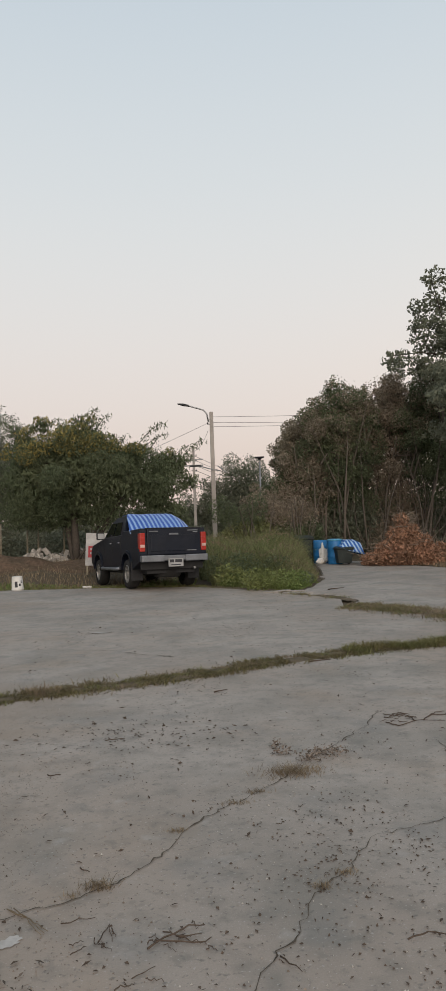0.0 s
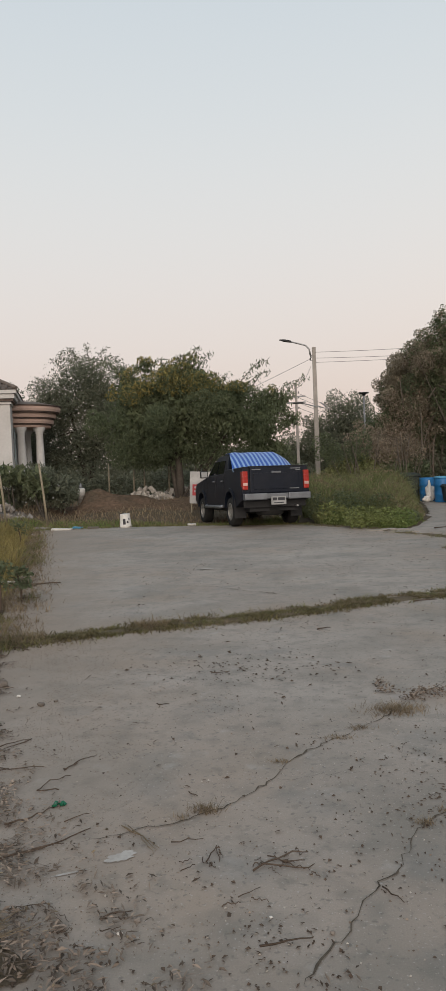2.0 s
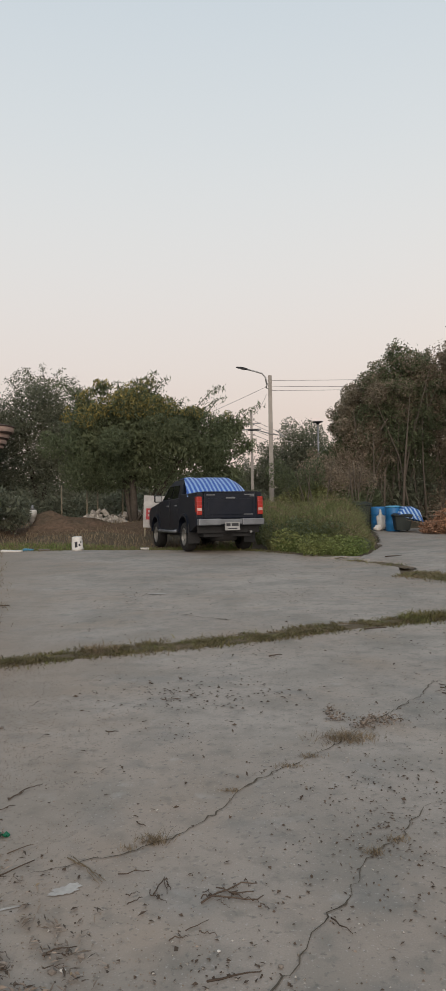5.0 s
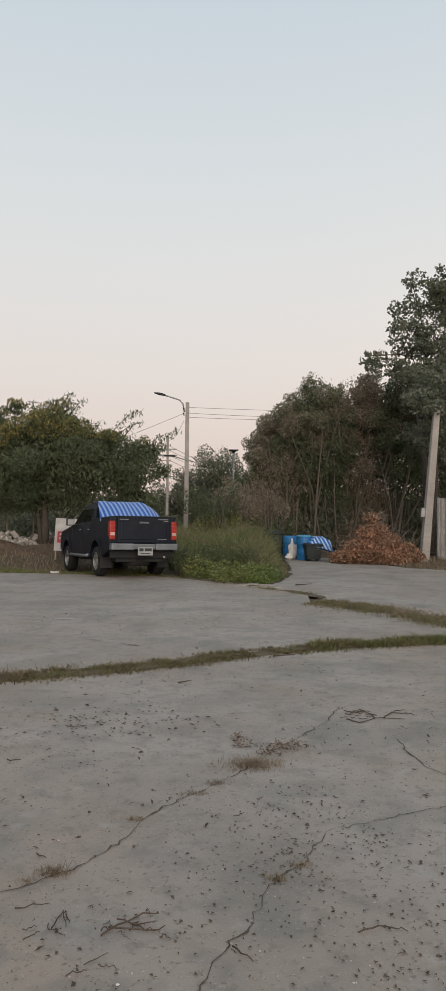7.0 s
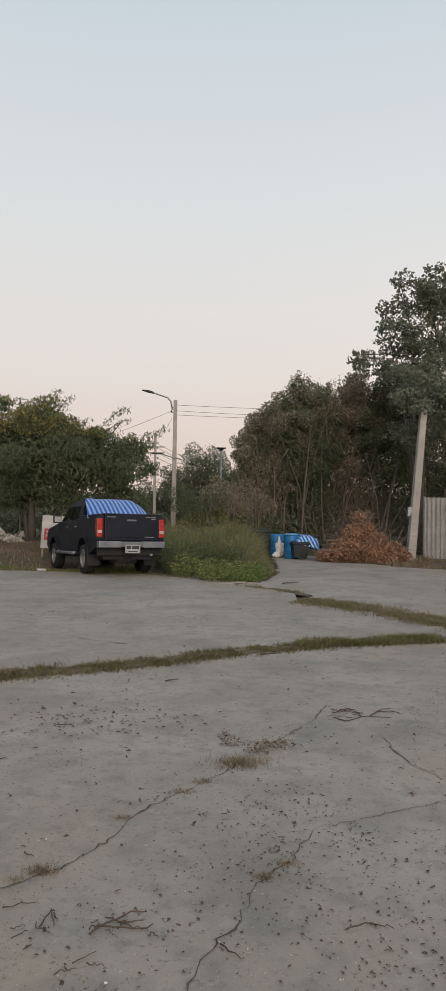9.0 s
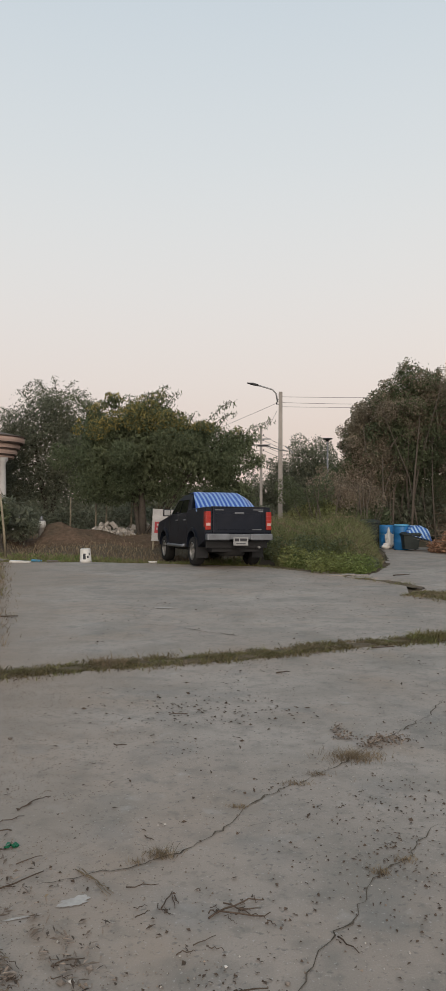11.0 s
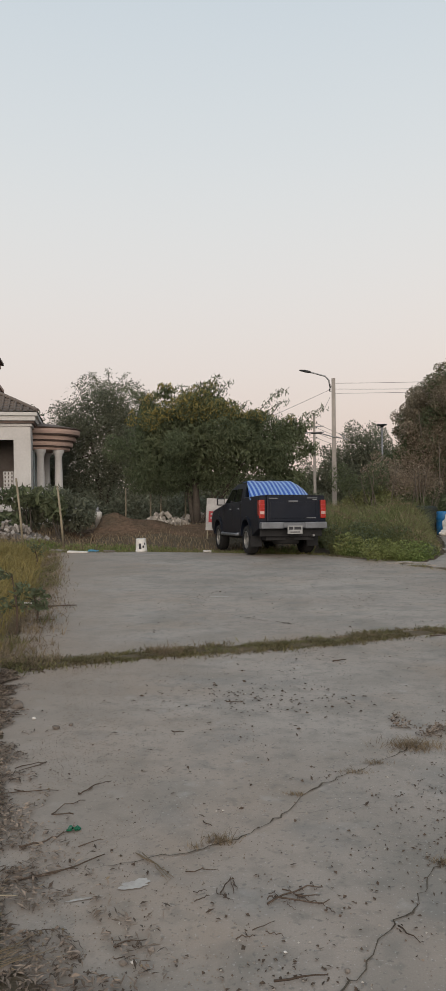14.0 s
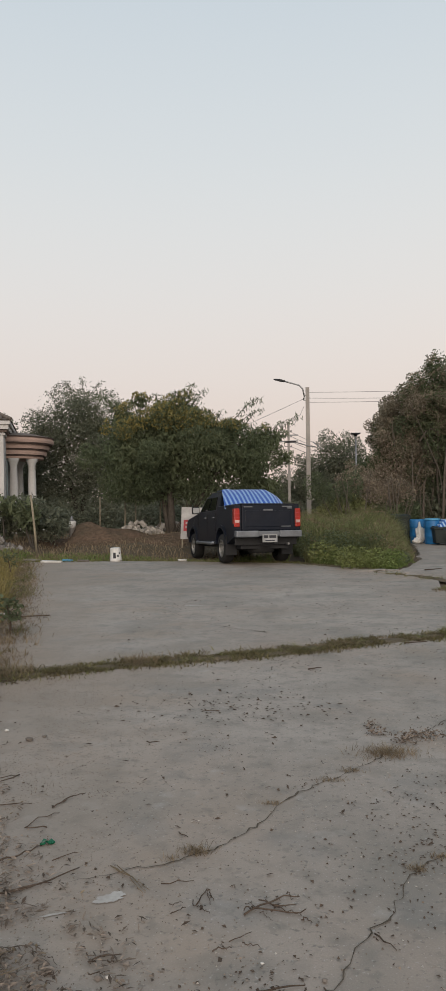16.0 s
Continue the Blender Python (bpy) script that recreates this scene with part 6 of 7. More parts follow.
    for r0, z0, z1, mat in ((1.75, 3.42, 3.52, "pink"), (1.82, 3.52, 3.58, "dark_trim"), (1.90, 3.58, 3.76, "pink"), (1.97, 3.76, 3.82, "dark_trim"), (2.04, 3.82, 4.0, "pink"), (2.20, 4.0, 4.06, "dark_trim"), (2.26, 4.06, 4.26, "pink"), (2.30, 4.26, 4.31, "dark_trim")):
        r0 *= 0.82
        bm = lathe([(0.02, z0), (r0, z0), (r0 + 0.02, (z0 + z1) / 2), (r0, z1), (0.02, z1)], 36, a0, a1, c)
        p("porch_ring", bm, mat)
    bm = lathe([(1.90, 4.31), (1.0, 4.50), (0.02, 4.56)], 36, a0, a1, c)
    p("porch_roof", bm, "roof")
    bm = lathe([(0.02, 1.1), (1.7, 1.1), (1.7, 0.2), (0.02, 0.2)], 30, a0, a1, c)
    p("porch_floor", bm, "wall")
    for a in (-78, -40, 72):
        q = (c[0] + 1.27 * math.cos(radians(a)), c[1] + 1.27 * math.sin(radians(a)))
        bm = lathe([(0.22, 1.1), (0.22, 1.2), (0.17, 1.26), (0.165, 2.2), (0.145, 3.15), (0.17, 3.18), (0.17, 3.24), (0.23, 3.32), (0.24, 3.42)], 18, centre=q)
        p("column", bm, "wall", label="white round column with a moulded capital", smooth=True)
    p("door_frame", boxed(1.60, 1.66, 1.9, 2.0, 1.1, 3.4), "door_blue", label="pale blue door frame")
    p("door_frame", boxed(1.60, 1.66, 3.4, 3.5, 1.1, 3.4), "door_blue", label="pale blue door frame")


house()


# ---- litter on the yard ----
def twig(points, r, mat="twig", label="thin bent dry twig lying on the concrete", z=0.006):
    bm = bmesh.new()
    q = random.Random(int(1000 * (points[0][0] + 7 * points[0][1])))
    pts = []
    for (x0, y0), (x1, y1) in zip(points, points[1:]):
        for i in range(4):
            t = i / 4
            pts.append((x0 + (x1 - x0) * t + q.gauss(0, 0.003), y0 + (y1 - y0) * t + q.gauss(0, 0.004), z + abs(q.gauss(0, 0.004))))
    pts.append((*points[-1], z))
    n = len(pts)
    tube(bm, pts, [0.62 * r * (1.1 - 0.6 * i / (n - 1)) for i in range(n)], 5)
    return tagged(part("twig", bm, mat, smooth=True), label, "twig", "twigs on the concrete")


for pts, r in [
    ([(-1.34, 3.57), (-1.31, 3.68), (-1.24, 3.75)], 0.005), ([(-1.29, 3.34), (-1.39, 3.32), (-1.37, 3.42), (-1.29, 3.50)], 0.005), ([(-1.69, 3.55), (-1.47, 3.60)], 0.005),
    ([(-1.82, 3.86), (-1.70, 3.97)], 0.005), ([(-1.40, 2.98), (-1.31, 3.05), (-1.25, 3.16)], 0.007), ([(-1.30, 2.71), (-1.14, 2.83), (-1.02, 2.98)], 0.007), ([(-1.23, 2.75), (-1.09, 2.85)], 0.005),
    ([(-1.15, 3.03), (-1.07, 3.11)], 0.004), ([(-0.65, 2.88), (-0.53, 2.92)], 0.004), ([(-0.31, 2.69), (-0.19, 2.82), (-0.11, 2.84)], 0.006),
    ([(-0.28, 2.73), (-0.10, 2.72), (-0.09, 2.75)], 0.005), ([(-0.21, 2.76), (-0.12, 2.78)], 0.005), ([(-0.67, 3.34), (-0.62, 3.30)], 0.005), ([(-0.49, 2.74), (-0.47, 2.86), (-0.44, 2.75)], 0.004),
    ([(-0.34, 2.52), (-0.27, 2.59)], 0.003), ([(-0.78, 2.38), (-0.69, 2.42)], 0.005), ([(-1.08, 2.41), (-0.98, 2.44)], 0.003), ([(-0.24, 2.26), (-0.08, 2.32)], 0.006),
    ([(-1.64, 3.56), (-1.80, 3.48)], 0.005), ([(-1.69, 3.96), (-1.79, 3.83)], 0.005), ([(-0.87, 5.29), (-0.74, 5.33)], 0.005), ([(-1.11, 4.58), (-1.03, 4.60)], 0.006),
    ([(0.61, 2.69), (0.72, 2.73), (0.79, 2.70)], 0.005), ([(-0.26, 2.80), (-0.15, 2.73), (-0.10, 2.71)], 0.004), ([(0.15, 2.62), (0.22, 2.53)], 0.005),
    ([(-0.13, 6.68), (-0.01, 6.76)], 0.010), ([(0.85, 7.95), (1.10, 8.05)], 0.012), ([(2.20, 16.20), (2.60, 16.50)], 0.02), ([(5.40, 15.00), (5.90, 15.10)], 0.03),
    ([(-4.45, 9.55), (-4.02, 9.62), (-3.66, 9.78)], 0.022), ([(-4.20, 9.70), (-3.90, 9.50)], 0.016), ([(-3.75, 8.55), (-3.50, 8.62)], 0.014), ([(-2.95, 6.02), (-2.60, 6.12)], 0.012),
    ([(-2.90, 6.15), (-2.55, 6.02)], 0.010)]:
    twig(pts, r)
for k in range(3):
    twig([(-0.891 + 0.012 * k, 3.01 - 0.008 * k), (-0.796 + 0.008 * k, 2.918), (-0.711 + 0.010 * k, 2.81 + 0.012 * k)], 0.0035, "straw", "dry straw-coloured palm leaflet on the concrete")
for k in range(14):
    q = random.Random(300 + k)
    x, y = -1.19 + q.uniform(-0.06, 0.1), 2.15 + q.uniform(-0.05, 0.05)
    twig([(x, y), (x + 0.12 + q.uniform(-0.03, 0.05), y + 0.13 + q.uniform(-0.03, 0.05))], 0.0032, "straw", "dry straw stalk in the litter by the kerb", z=0.034)
twig([(-1.35, 2.54), (-1.22, 2.57)], 0.006, "wood", "short bleached stick in the litter", z=0.036)
twig([(-1.30, 2.11), (-1.14, 2.11)], 0.008, "wood", "short bleached stick by the kerb", z=0.036)


for pts in ([(1.14, 5.50), (1.21, 5.40), (1.35, 5.51), (1.57, 5.50)], [(1.42, 5.53), (1.52, 5.66), (1.67, 5.64)], [(1.35, 5.51), (1.36, 5.62), (1.30, 5.74)],
            [(1.48, 5.62), (1.56, 5.72), (1.64, 5.76)], [(1.20, 5.66), (1.29, 5.75), (1.36, 5.70)]):
    twig(pts, 0.007, label="bowed dark twig on the concrete")
for k in range(13):
    q = random.Random(700 + k)
    x, y, a_ = 1.16 + 0.018 * k + q.uniform(-0.02, 0.02), 5.60 + q.uniform(-0.10, 0.14), q.uniform(-0.9, 0.9)
    w_ = q.uniform(0.02, 0.05)
    twig([(x - w_ * math.cos(a_), y - w_ * math.sin(a_)), (x, y + q.uniform(-0.02, 0.02)), (x + w_ * math.cos(a_), y + w_ * math.sin(a_) * q.uniform(-1, 1))], q.uniform(0.003, 0.006), label="short dark twig in a small pile on the concrete")
for k in range(8):
    q = random.Random(800 + k)
    x, y, a_ = -0.20 + q.uniform(-0.12, 0.14), 2.755 + q.uniform(-0.08, 0.09), q.uniform(-1.2, 1.2)
    w_ = q.uniform(0.012, 0.04)
    twig([(x - w_ * math.cos(a_), y - w_ * math.sin(a_)), (x, y + q.uniform(-0.01, 0.01)), (x + w_ * math.cos(a_), y + w_ * math.sin(a_))], q.uniform(0.002, 0.0045), label="short curled twig scrap on the concrete")
for k in range(16):
    q = random.Random(900 + k)
    x, y, a_ = q.choice(((-0.50, 2.75), (-0.80, 2.40), (-0.72, 2.36), (-0.30, 2.52), (-0.95, 2.34)))[:2] + (q.uniform(-1.2, 1.2),)
    x, y, w_ = x + q.uniform(-0.08, 0.08), y + q.uniform(-0.06, 0.06), q.uniform(0.012, 0.035)
    twig([(x - w_ * math.cos(a_), y - w_ * math.sin(a_)), (x, y + q.uniform(-0.01, 0.01)), (x + w_ * math.cos(a_), y + w_ * math.sin(a_))], q.uniform(0.002, 0.004), label="short broken twig on the concrete")


def stone(x, y, s, mat="stone", label="small rough beige stone in the litter", flat=0.7):
    bm = bmesh.new()
    bmesh.ops.create_icosphere(bm, subdivisions=2, radius=0.5)
    q = Vector((x * 9, y * 7, 2))
    for v in bm.verts:
        k = 1 + 0.45 * noise.noise(v.co * 2.2 + q)
        v.co = Vector((v.co.x * s * k, v.co.y * s * 0.8 * k, max(-0.12 * s, v.co.z * s * flat * k) + 0.12 * s))
    ob = part("stone", bm, mat)
    ob.matrix_world = pose(x, y, 0.002, 0, 0, (x * 777) % 180)
    return tagged(ob, label, "stone", "stones by the kerb")


for x, y, s in [(-2.33, 5.0, 0.10), (-1.21, 2.33, 0.085), (-1.10, 2.18, 0.07), (-1.24, 2.14, 0.10), (-0.73, 2.29, 0.03), (-0.90, 2.31, 0.035), (-1.87, 4.57, 0.05), (-1.60, 2.72, 0.09), (-1.53, 2.94, 0.05),
                (-0.66, 2.37, 0.025), (-1.54, 3.29, 0.03), (-1.60, 3.21, 0.035), (-1.80, 4.65, 0.03), (-0.02, 2.35, 0.02), (-1.64, 2.66, 0.06), (-1.9, 3.5, 0.04), (-2.0, 3.9, 0.035)]:
    stone(x, y, s)
for x, y, s, m in [(-1.62, 2.80, 0.11, "crack"), (-0.70, 2.30, 0.02, "white"), (-0.22, 2.42, 0.012, "white"), (-2.1, 4.75, 0.03, "white"), (-0.95, 2.98, 0.014, "crack")]:
    stone(x, y, s, m, "dark clod of earth by the kerb" if m == "crack" else "small white pebble on the concrete")

# crushed green glass
for k in range(6):
    q = random.Random(k)
    ob = part("glass_shard", boxed(-0.012, 0.012, -0.007, 0.007, 0, 0.008), "glass_green")
    ob.matrix_world = pose(-1.238 + q.uniform(-0.02, 0.025), 3.18 + q.uniform(-0.015, 0.015), 0.006, q.uniform(-20, 20), q.uniform(-20, 20), q.uniform(0, 180))
    tagged(ob, "small broken shard of green bottle glass", "glass shard", "green glass shards")

# upturned bucket lid
g = empty("bucket_lid", pose(-1.315, 2.40, 0.016, 4, -3, 0) @ Matrix.Scale(0.94, 4), "dirty white plastic bucket lid lying in the litter", "lid")
bm = lathe([(0.0, 0.010), (0.078, 0.010), (0.082, 0.014), (0.088, 0.022), (0.096, 0.022), (0.099, 0.012), (0.097, 0.0), (0.0, 0.0)], 36)
part("disc", bm, "dirty_white", g, smooth=True)
bm = lathe([(0.0985, 0.004), (0.103, 0.006), (0.105, 0.012), (0.102, 0.017), (0.0985, 0.016)], 36)
part("rim", bm, "black", g, "thin dark rim", smooth=True)
for k, (x0, y0, w, h, a) in enumerate([(0.02, 0.0, 0.05, 0.012, 20), (-0.01, 0.02, 0.045, 0.010, -35), (0.03, -0.02, 0.035, 0.008, 5), (-0.03, -0.01, 0.03, 0.012, 60)]):
    o = part("smear", boxed(-w / 2, w / 2, -h / 2, h / 2, 0, 0.0012), "sign_white", g, "grey smear of dirt")
    o.matrix_basis = pose(x0, y0, 0.0105, 0, 0, a)


def stain(points, mat, label):
    """A thin dried spill with an uneven outline."""
    v = [(x, y, 0.0035) for x, y in points]
    return tagged(obj("spill", v, [tuple(range(len(v)))], mat), label, "spill", "spills on the concrete")


def blot(cx, cy, rx, ry, turn, seed):
    out = []
    for i in range(56):
        a = 2 * math.pi * i / 56
        k = 1 + 0.55 * noise.noise(Vector((math.cos(a) * 1.6, math.sin(a) * 1.6, seed))) + 0.35 * noise.noise(Vector((math.cos(a) * 4.5, math.sin(a) * 4.5, seed)))
        x, y = rx * k * math.cos(a), ry * k * math.sin(a)
        out.append((cx + x * math.cos(turn) - y * math.sin(turn), cy + x * math.sin(turn) + y * math.cos(turn)))
    return out


M["sand"] = material("brown_sand", (0.225, 0.178, 0.138), rough=1, vary=0.2, bump=0, island=0.4, spec=0.1)
M["spill"] = material("dried_white_spill", (0.43, 0.41, 0.385), rough=0.9, vary=0.1, scale=12, fine=60, bump=0.2, second=(0.31, 0.29, 0.265))
stain(blot(-0.828, 2.768, 0.066, 0.030, 0.62, 1.0), "spill", "dried white paint spill on the concrete")
stain(blot(-0.995, 2.638, 0.060, 0.006, 0.45, 2.0), "spill", "thin white dried streak on the concrete")
stain(blot(-1.84, 10.78, 0.16, 0.04, 0.1, 4.0), "spill", "white dried mark on the far slab")

# thin drift of soil along the kerb, then its litter
band = [(5.9, 0.16), (5.0, 0.24), (4.4, 0.30), (3.8, 0.42), (3.2, 0.56), (2.8, 0.66), (2.55, 0.80), (2.4, 1.0), (2.1, 1.25), (1.5, 1.1), (0.0, 0.6), (-3.0, 0.4)]
v, f = [], []
ys = np.arange(5.9, -3.0, -0.06)
nb = 10
for y in ys:
    w = along(band[::-1], y)
    for i in range(nb + 1):
        t = i / nb
        x = along(LEFT, y) - 0.01 + t * (0.55 * w + 0.25 * wobble(0, y, 4.0, 5) + 0.16 * wobble(1, y, 15, 6))
        v.append((x, y, 0.004 + 0.022 * (1 - t) ** 0.8 + 0.008 * wobble(x, y, 14, 2) * (1 - t) * t * 4))
for j in range(len(ys) - 1):
    for i in range(nb):
        k = j * (nb + 1) + i
        f.append((k, k + nb + 1, k + nb + 2, k + 1))
tagged(obj("soil_drift", v, f, "soil", smooth=True), "drift of brown soil along the kerb", "soil", kind="stuff")

gl = np.random.default_rng(404)


def chips(xy, z, length, width, tilt=0.35):
    """Flat curled scraps lying about: four vertices and two faces each."""
    n = len(xy)
    a = gl.uniform(0, 2 * np.pi, n)
    le, wi = length * gl.uniform(0.4, 1.5, n) / 2, width * gl.uniform(0.5, 1.4, n) / 2
    d = np.stack([np.cos(a), np.sin(a), gl.normal(0, tilt, n) * 0.5], 1)
    s = np.stack([-np.sin(a), np.cos(a), gl.normal(0, tilt, n)], 1)
    p = np.stack([xy[:, 0], xy[:, 1], z + le * 0.12 + 0.001], 1)
    up = np.array([0, 0, 1.0])
    v = np.stack([p - d * le[:, None], p + s * wi[:, None] + up * (wi * 0.5)[:, None], p + d * le[:, None], p - s * wi[:, None] + up * (wi * 0.5)[:, None]], 1).reshape(-1, 3)
    v[:, 2] = np.maximum(v[:, 2], 0.0022)
    k = np.arange(n) * 4
    return v.tolist(), np.concatenate([np.stack([k, k + 1, k + 2], 1), np.stack([k, k + 2, k + 3], 1)]).tolist()


def grains(xy, size):
    """Small four-sided grains of grit."""
    n = len(xy)
    s = size * gl.uniform(0.4, 1.5, n)
    a = gl.uniform(0, 2 * np.pi, n)
    p = np.stack([xy[:, 0], xy[:, 1], np.full(n, 0.001)], 1)
    c = []
    for k in range(3):
        c.append(p + np.stack([np.cos(a + k * 2.1) * s * gl.uniform(0.5, 1.1, n), np.sin(a + k * 2.1) * s * gl.uniform(0.5, 1.1, n), np.zeros(n)], 1))
    c.append(p + np.stack([np.zeros(n), np.zeros(n), s * 0.8], 1))
    v = np.stack(c, 1).reshape(-1, 3)
    k = np.arange(n) * 4
    return v.tolist(), np.concatenate([np.stack([k, k + 1, k + 3], 1), np.stack([k + 1, k + 2, k + 3], 1), np.stack([k + 2, k, k + 3], 1)]).tolist()


# leaf litter in the band
n = 34000
y = gl.uniform(1.4, 6.0, n)
w = np.array([along(band[::-1], q) for q in y])
t = np.abs(gl.normal(0, 0.52, n))
x = np.array([along(LEFT, q) for q in y]) + t * w
keep = (t < 1.7) & (np.array([wobble(a_, b_, 5.0, 3) for a_, b_ in zip(x, y)]) + 0.5 * (1 - t) > -0.12)
xy = np.stack([x, y], 1)[keep]
tt = t[keep]
lit = chips(xy, 0.008 + 0.02 * np.clip(1 - tt, 0, 1), 0.034, 0.009)
tagged(obj("leaf_litter", lit[0], lit[1], "litter"), "brown dry leaves and stalks piled along the kerb", "leaf litter", kind="stuff")
pale = xy[gl.random(len(xy)) < 0.05]
lit = chips(pale, np.full(len(pale), 0.022), 0.020, 0.007)
tagged(obj("leaf_litter", lit[0], lit[1], "straw"), "pale bleached leaf scraps in the litter", "leaf litter", kind="stuff")
# litter on the kerb top
n = 500
y = gl.uniform(2.5, 5.8, n)
x = np.array([along(LEFT, q) for q in y]) - gl.uniform(0.1, 0.5, n)
lit = chips(np.stack([x, y], 1), np.full(n, 0.165), 0.04, 0.014)
tagged(obj("leaf_litter", lit[0], lit[1], "litter"), "dry leaves lying on the kerb", "leaf litter", kind="stuff")
# debris at the end of the joint and on the far verge edge
n = 900
y = gl.uniform(5.9, 12, n) ** 1.0
x = np.array([along(LEFT, q) for q in y]) + np.abs(gl.normal(0, 0.25, n)) - 0.1
lit = chips(np.stack([x, y], 1), np.full(n, 0.004), 0.08, 0.008)
tagged(obj("leaf_litter", lit[0], lit[1], "litter"), "dry stalks and leaves along the verge edge", "leaf litter", kind="stuff")

# loose scraps over the slabs, gathered in drifts
p = np.stack([gl.uniform(-2.6, 4.2, 60000), gl.uniform(1.9, 17.5, 60000)], 1)
p = p[gl.random(len(p)) < 0.9 / (0.6 + 0.16 * p[:, 1])]
dens = np.array([wobble(a, b, 0.9, 31) + 0.7 * wobble(a, b, 2.7, 8) for a, b in p])
inside = np.array([a > along(LEFT, b) + 0.1 and b < along(FAR, a) - 0.2 for a, b in p])
hot = p[(dens > 0.42) & inside]
lit = chips(hot, np.full(len(hot), 0.002), 0.016, 0.009)
tagged(obj("loose_litter", lit[0], lit[1], "twig"), "dark leaf crumbs scattered in drifts on the concrete", "leaf litter", kind="stuff")
some = p[(gl.random(len(p)) < 0.027) & inside]
lit = chips(some, np.full(len(some), 0.003), 0.032, 0.013)
tagged(obj("loose_litter", lit[0], lit[1], "twig"), "dark curled leaves scattered on the concrete", "leaf litter", kind="stuff")
gr = p[(dens > 0.20) & inside & (gl.random(len(p)) < 0.5)]
lit = grains(gr, 0.0045)
tagged(obj("grit", lit[0], lit[1], "rubble"), "pale grit and sand grains on the concrete", "grit", kind="stuff")
gr = p[inside & (gl.random(len(p)) < 0.16)]
lit = grains(gr, 0.005)
tagged(obj("grit", lit[0], lit[1], "litter"), "brown grit scattered on the concrete", "grit", kind="stuff")
# sandy film of grains washed off the kerb and the joint
n = 14000
y = gl.uniform(2.2, 6.6, n)
x = np.array([along(LEFT, q) for q in y]) + np.abs(gl.normal(0, 0.75, n)) + 0.1
q = np.stack([x, y], 1)
q = q[np.array([v_[1] < along(STRIP, v_[0]) - 0.1 and wobble(v_[0], v_[1], 1.6, 44) > -0.25 for v_ in q])]
lit = grains(q, 0.0030)
tagged(obj("sand", lit[0], lit[1], "sand"), "brown sand grains washed over the slab by the kerb", "sand", kind="stuff")
# the drift of crumbs in front of the joint
q = np.stack([gl.normal(-0.55, 0.45, 170), gl.normal(5.45, 0.25, 170)], 1)
lit = chips(q, np.full(len(q), 0.002), 0.028, 0.015)
tagged(obj("loose_litter", lit[0], lit[1], "twig"), "drift of dark leaf crumbs on the concrete", "leaf litter", kind="stuff")
q = np.stack([gl.normal(0.75, 0.5, 420), gl.normal(2.9, 0.38, 420)], 1)
lit = chips(q, np.full(len(q), 0.002), 0.015, 0.011)
tagged(obj("loose_litter", lit[0], lit[1], "twig"), "dark seed crumbs scattered on the concrete", "leaf litter", kind="stuff")

q = np.stack([gl.uniform(-1.0, 2.6, 600), gl.uniform(2.0, 6.5, 600)], 1)
lit = grains(patchy(q, 0.05, 1.3, 63), 0.006)
tagged(obj("grit", lit[0], lit[1], "twig"), "small dark clods of earth on the concrete", "grit", kind="stuff")
lit = grains(patchy(q[::-1] + 0.07, 0.12, 1.9, 67), 0.006)
tagged(obj("grit", lit[0], lit[1], "rubble"), "small pale stones on the concrete", "grit", kind="stuff")


# ---- weeds in the cracks ----
def tuft(cx, cy, rx, ry, n, h, mat, label, lean=1.2, width=0.003):
    xy = np.stack([gl.normal(cx, rx, n), gl.normal(cy, ry, n)], 1)
    b = blades(gl, xy, np.full(n, 0.0), 0.7 * h, width, 1.5 * lean)
    return tagged(obj("weed_tuft", b[0], b[1], mat), label, "weed", "weeds in the cracks", "stuff")


tuft(-0.57, 3.16, 0.035, 0.02, 170, 0.055, "straw", "small dry brown grass tuft in a crack")
tuft(-0.66, 3.10, 0.02, 0.012, 40, 0.03, "straw", "tiny dry grass tuft in a crack")
tuft(-0.27, 3.71, 0.022, 0.014, 90, 0.024, "straw", "tiny grey-green weed in a crack")
tuft(0.02, 4.05, 0.045, 0.02, 130, 0.022, "straw", "flat dry weed along a crack")
tuft(0.14, 4.20, 0.035, 0.02, 120, 0.026, "straw", "flat brown-green weed along a crack")
tuft(0.38, 4.50, 0.085, 0.055, 620, 0.060, "straw", "straw-coloured grass patch in a crack")
tuft(0.36, 3.10, 0.022, 0.016, 90, 0.035, "straw", "small dry tuft in a crack")
tuft(0.47, 3.22, 0.025, 0.016, 90, 0.028, "straw", "small brownish weed in a crack")
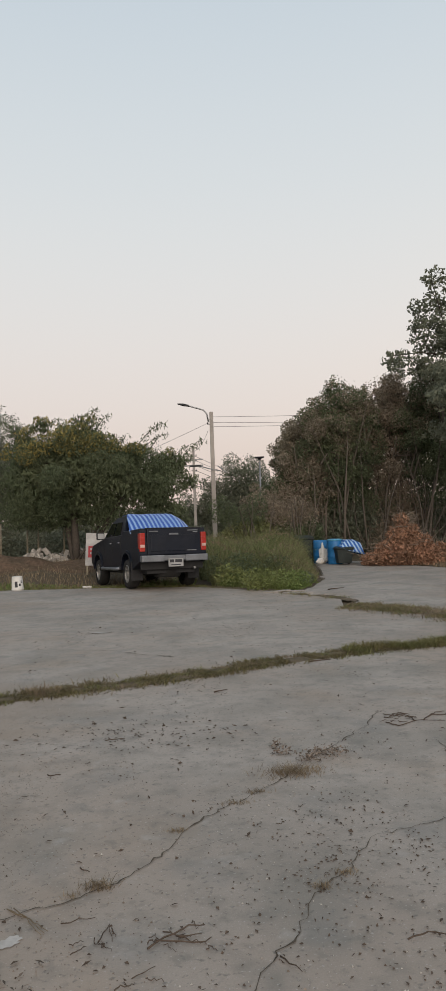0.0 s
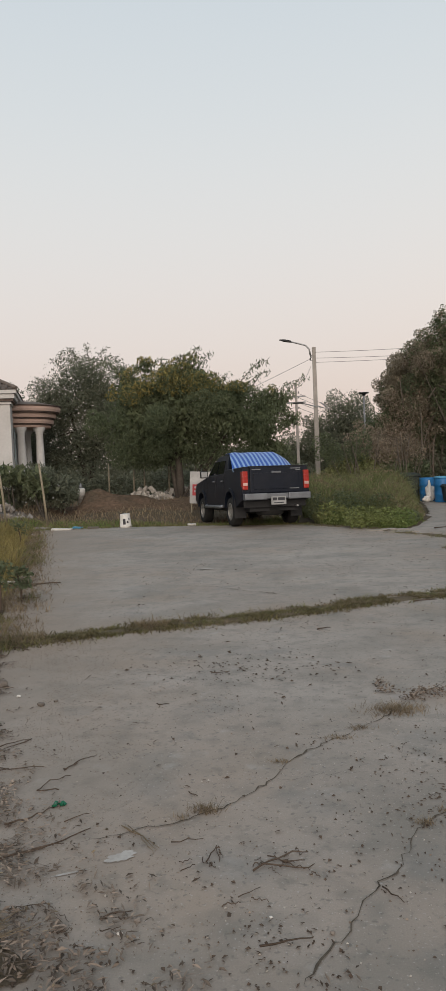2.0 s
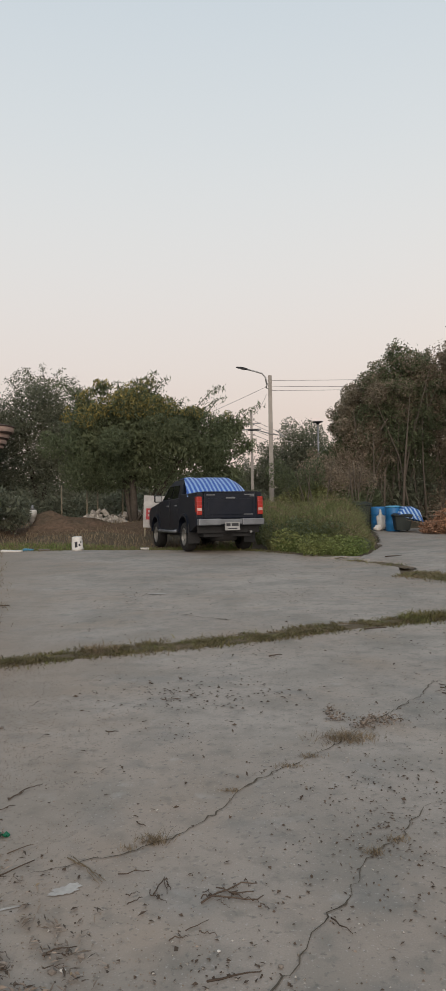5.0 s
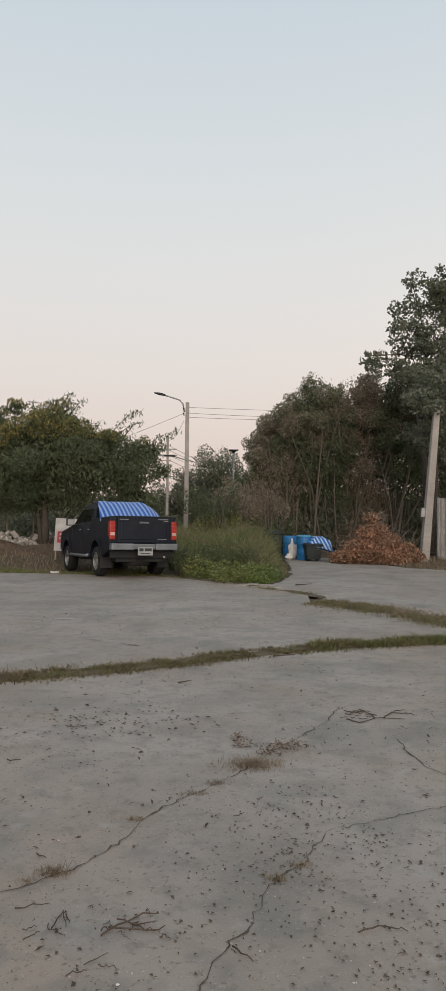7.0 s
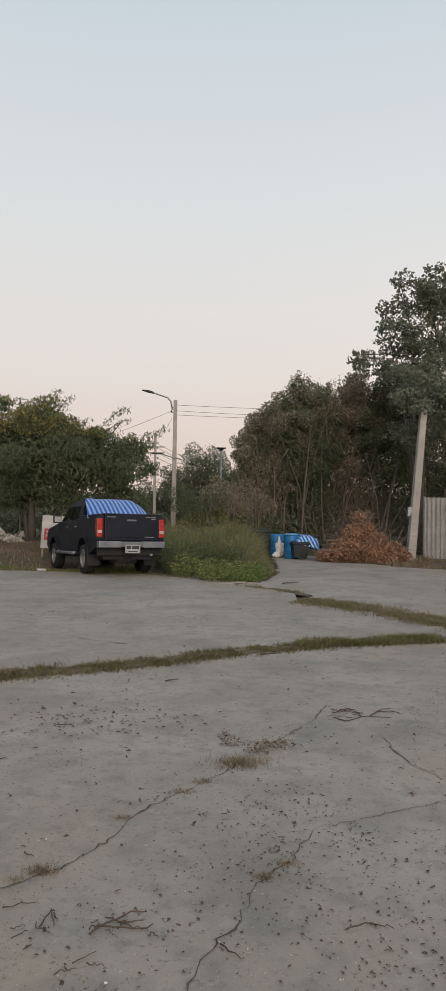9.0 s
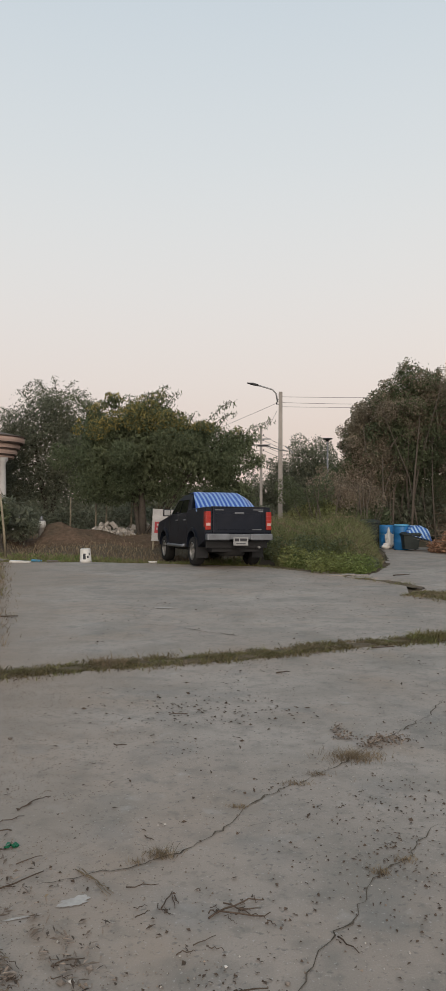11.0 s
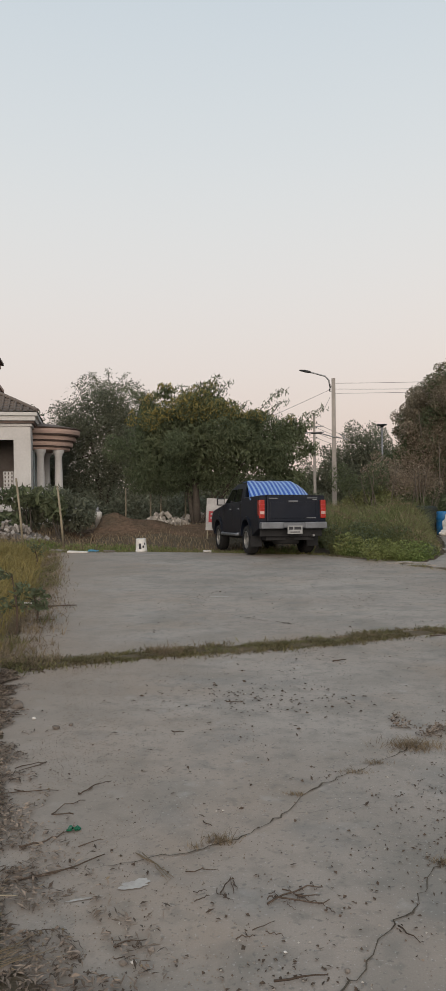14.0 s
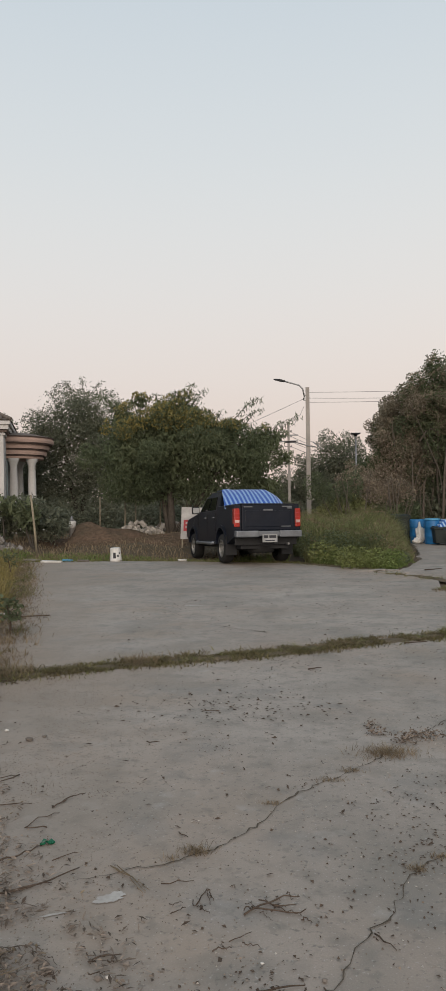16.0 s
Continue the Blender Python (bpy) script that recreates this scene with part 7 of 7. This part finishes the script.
for x, y, s in ((0.62, 4.82, 0.12), (0.50, 4.72, 0.08), (0.34, 4.86, 0.06), (0.30, 5.0, 0.03)):
    q = np.stack([gl.normal(x, s * 0.6, int(1500 * s)), gl.normal(y, s * 0.35, int(1500 * s)), np.abs(gl.normal(0.02, 0.02, int(1500 * s)))], 1)
    b = leaves(gl, q, 0.022, 0.011, 0.0)
    tagged(obj("weed_tuft", b[0], b[1], "litter"), "dark creeping weed in a crack", "weed", "weeds in the cracks", "stuff")


# ---- saplings on the verge ----
def sapling(x, y, h, mat, label, seed, n=70, size=0.075, wide=0.5):
    top = empty("sapling", pose(x, y, 0), label, "sapling")
    q = random.Random(seed)
    bm = bmesh.new()
    tips = []
    trunk = [Vector((0, 0, -0.05)), Vector((0.01, 0, h * 0.4)), Vector((-0.03, 0.01, h * 0.75)), Vector((-0.05, 0.0, h))]
    tube(bm, trunk, [0.014, 0.012, 0.009, 0.004], 6)
    for i in range(11):
        a = q.uniform(0, 2 * math.pi)
        s = trunk[1].lerp(trunk[3], q.uniform(0.0, 1.0))
        e = s + Vector((math.cos(a), math.sin(a) * 0.7, q.uniform(0.0, 0.5))) * h * q.uniform(0.22, 0.42)
        tube(bm, [s, s.lerp(e, 0.5) + Vector((0, 0, 0.02)), e], [0.004, 0.003, 0.0015], 4)
        tips += [s.lerp(e, t) for t in (0.5, 0.7, 0.85, 1.0)]
    part("stem", bm, "twig", top)
    g2 = np.random.default_rng(seed)
    pl = np.array([tuple(tips[k % len(tips)]) for k in range(n)]) + g2.normal(0, 0.025, (n, 3))
    b = leaves(g2, pl, size, size * wide, 0.3)
    obj("foliage", b[0], b[1], mat, top)


sapling(-3.60, 7.75, 0.66, "leaf", "small leafy green sapling at the kerb's end", 3, n=170)
sapling(-3.62, 8.35, 0.40, "leaf", "small green seedling on the verge edge", 4, n=110, size=0.085)
sapling(-4.15, 7.6, 0.36, "leaf_dark", "small dark green seedling in the verge", 8, n=90)
sapling(-3.70, 7.1, 0.26, "leaf_light", "small yellow-green plant behind the kerb", 5, n=46, size=0.12, wide=0.5)
sapling(-6.3, 14.6, 0.5, "leaf", "small green weed at the verge edge", 6, n=90)
for i, (x, y) in enumerate(((-3.3, 6.6), (-3.2, 6.25), (-3.5, 7.0))):
    tuft(x, y, 0.10, 0.08, 260, 0.12, "straw", "dry straw tuft at the kerb's end", 1.0, 0.006)
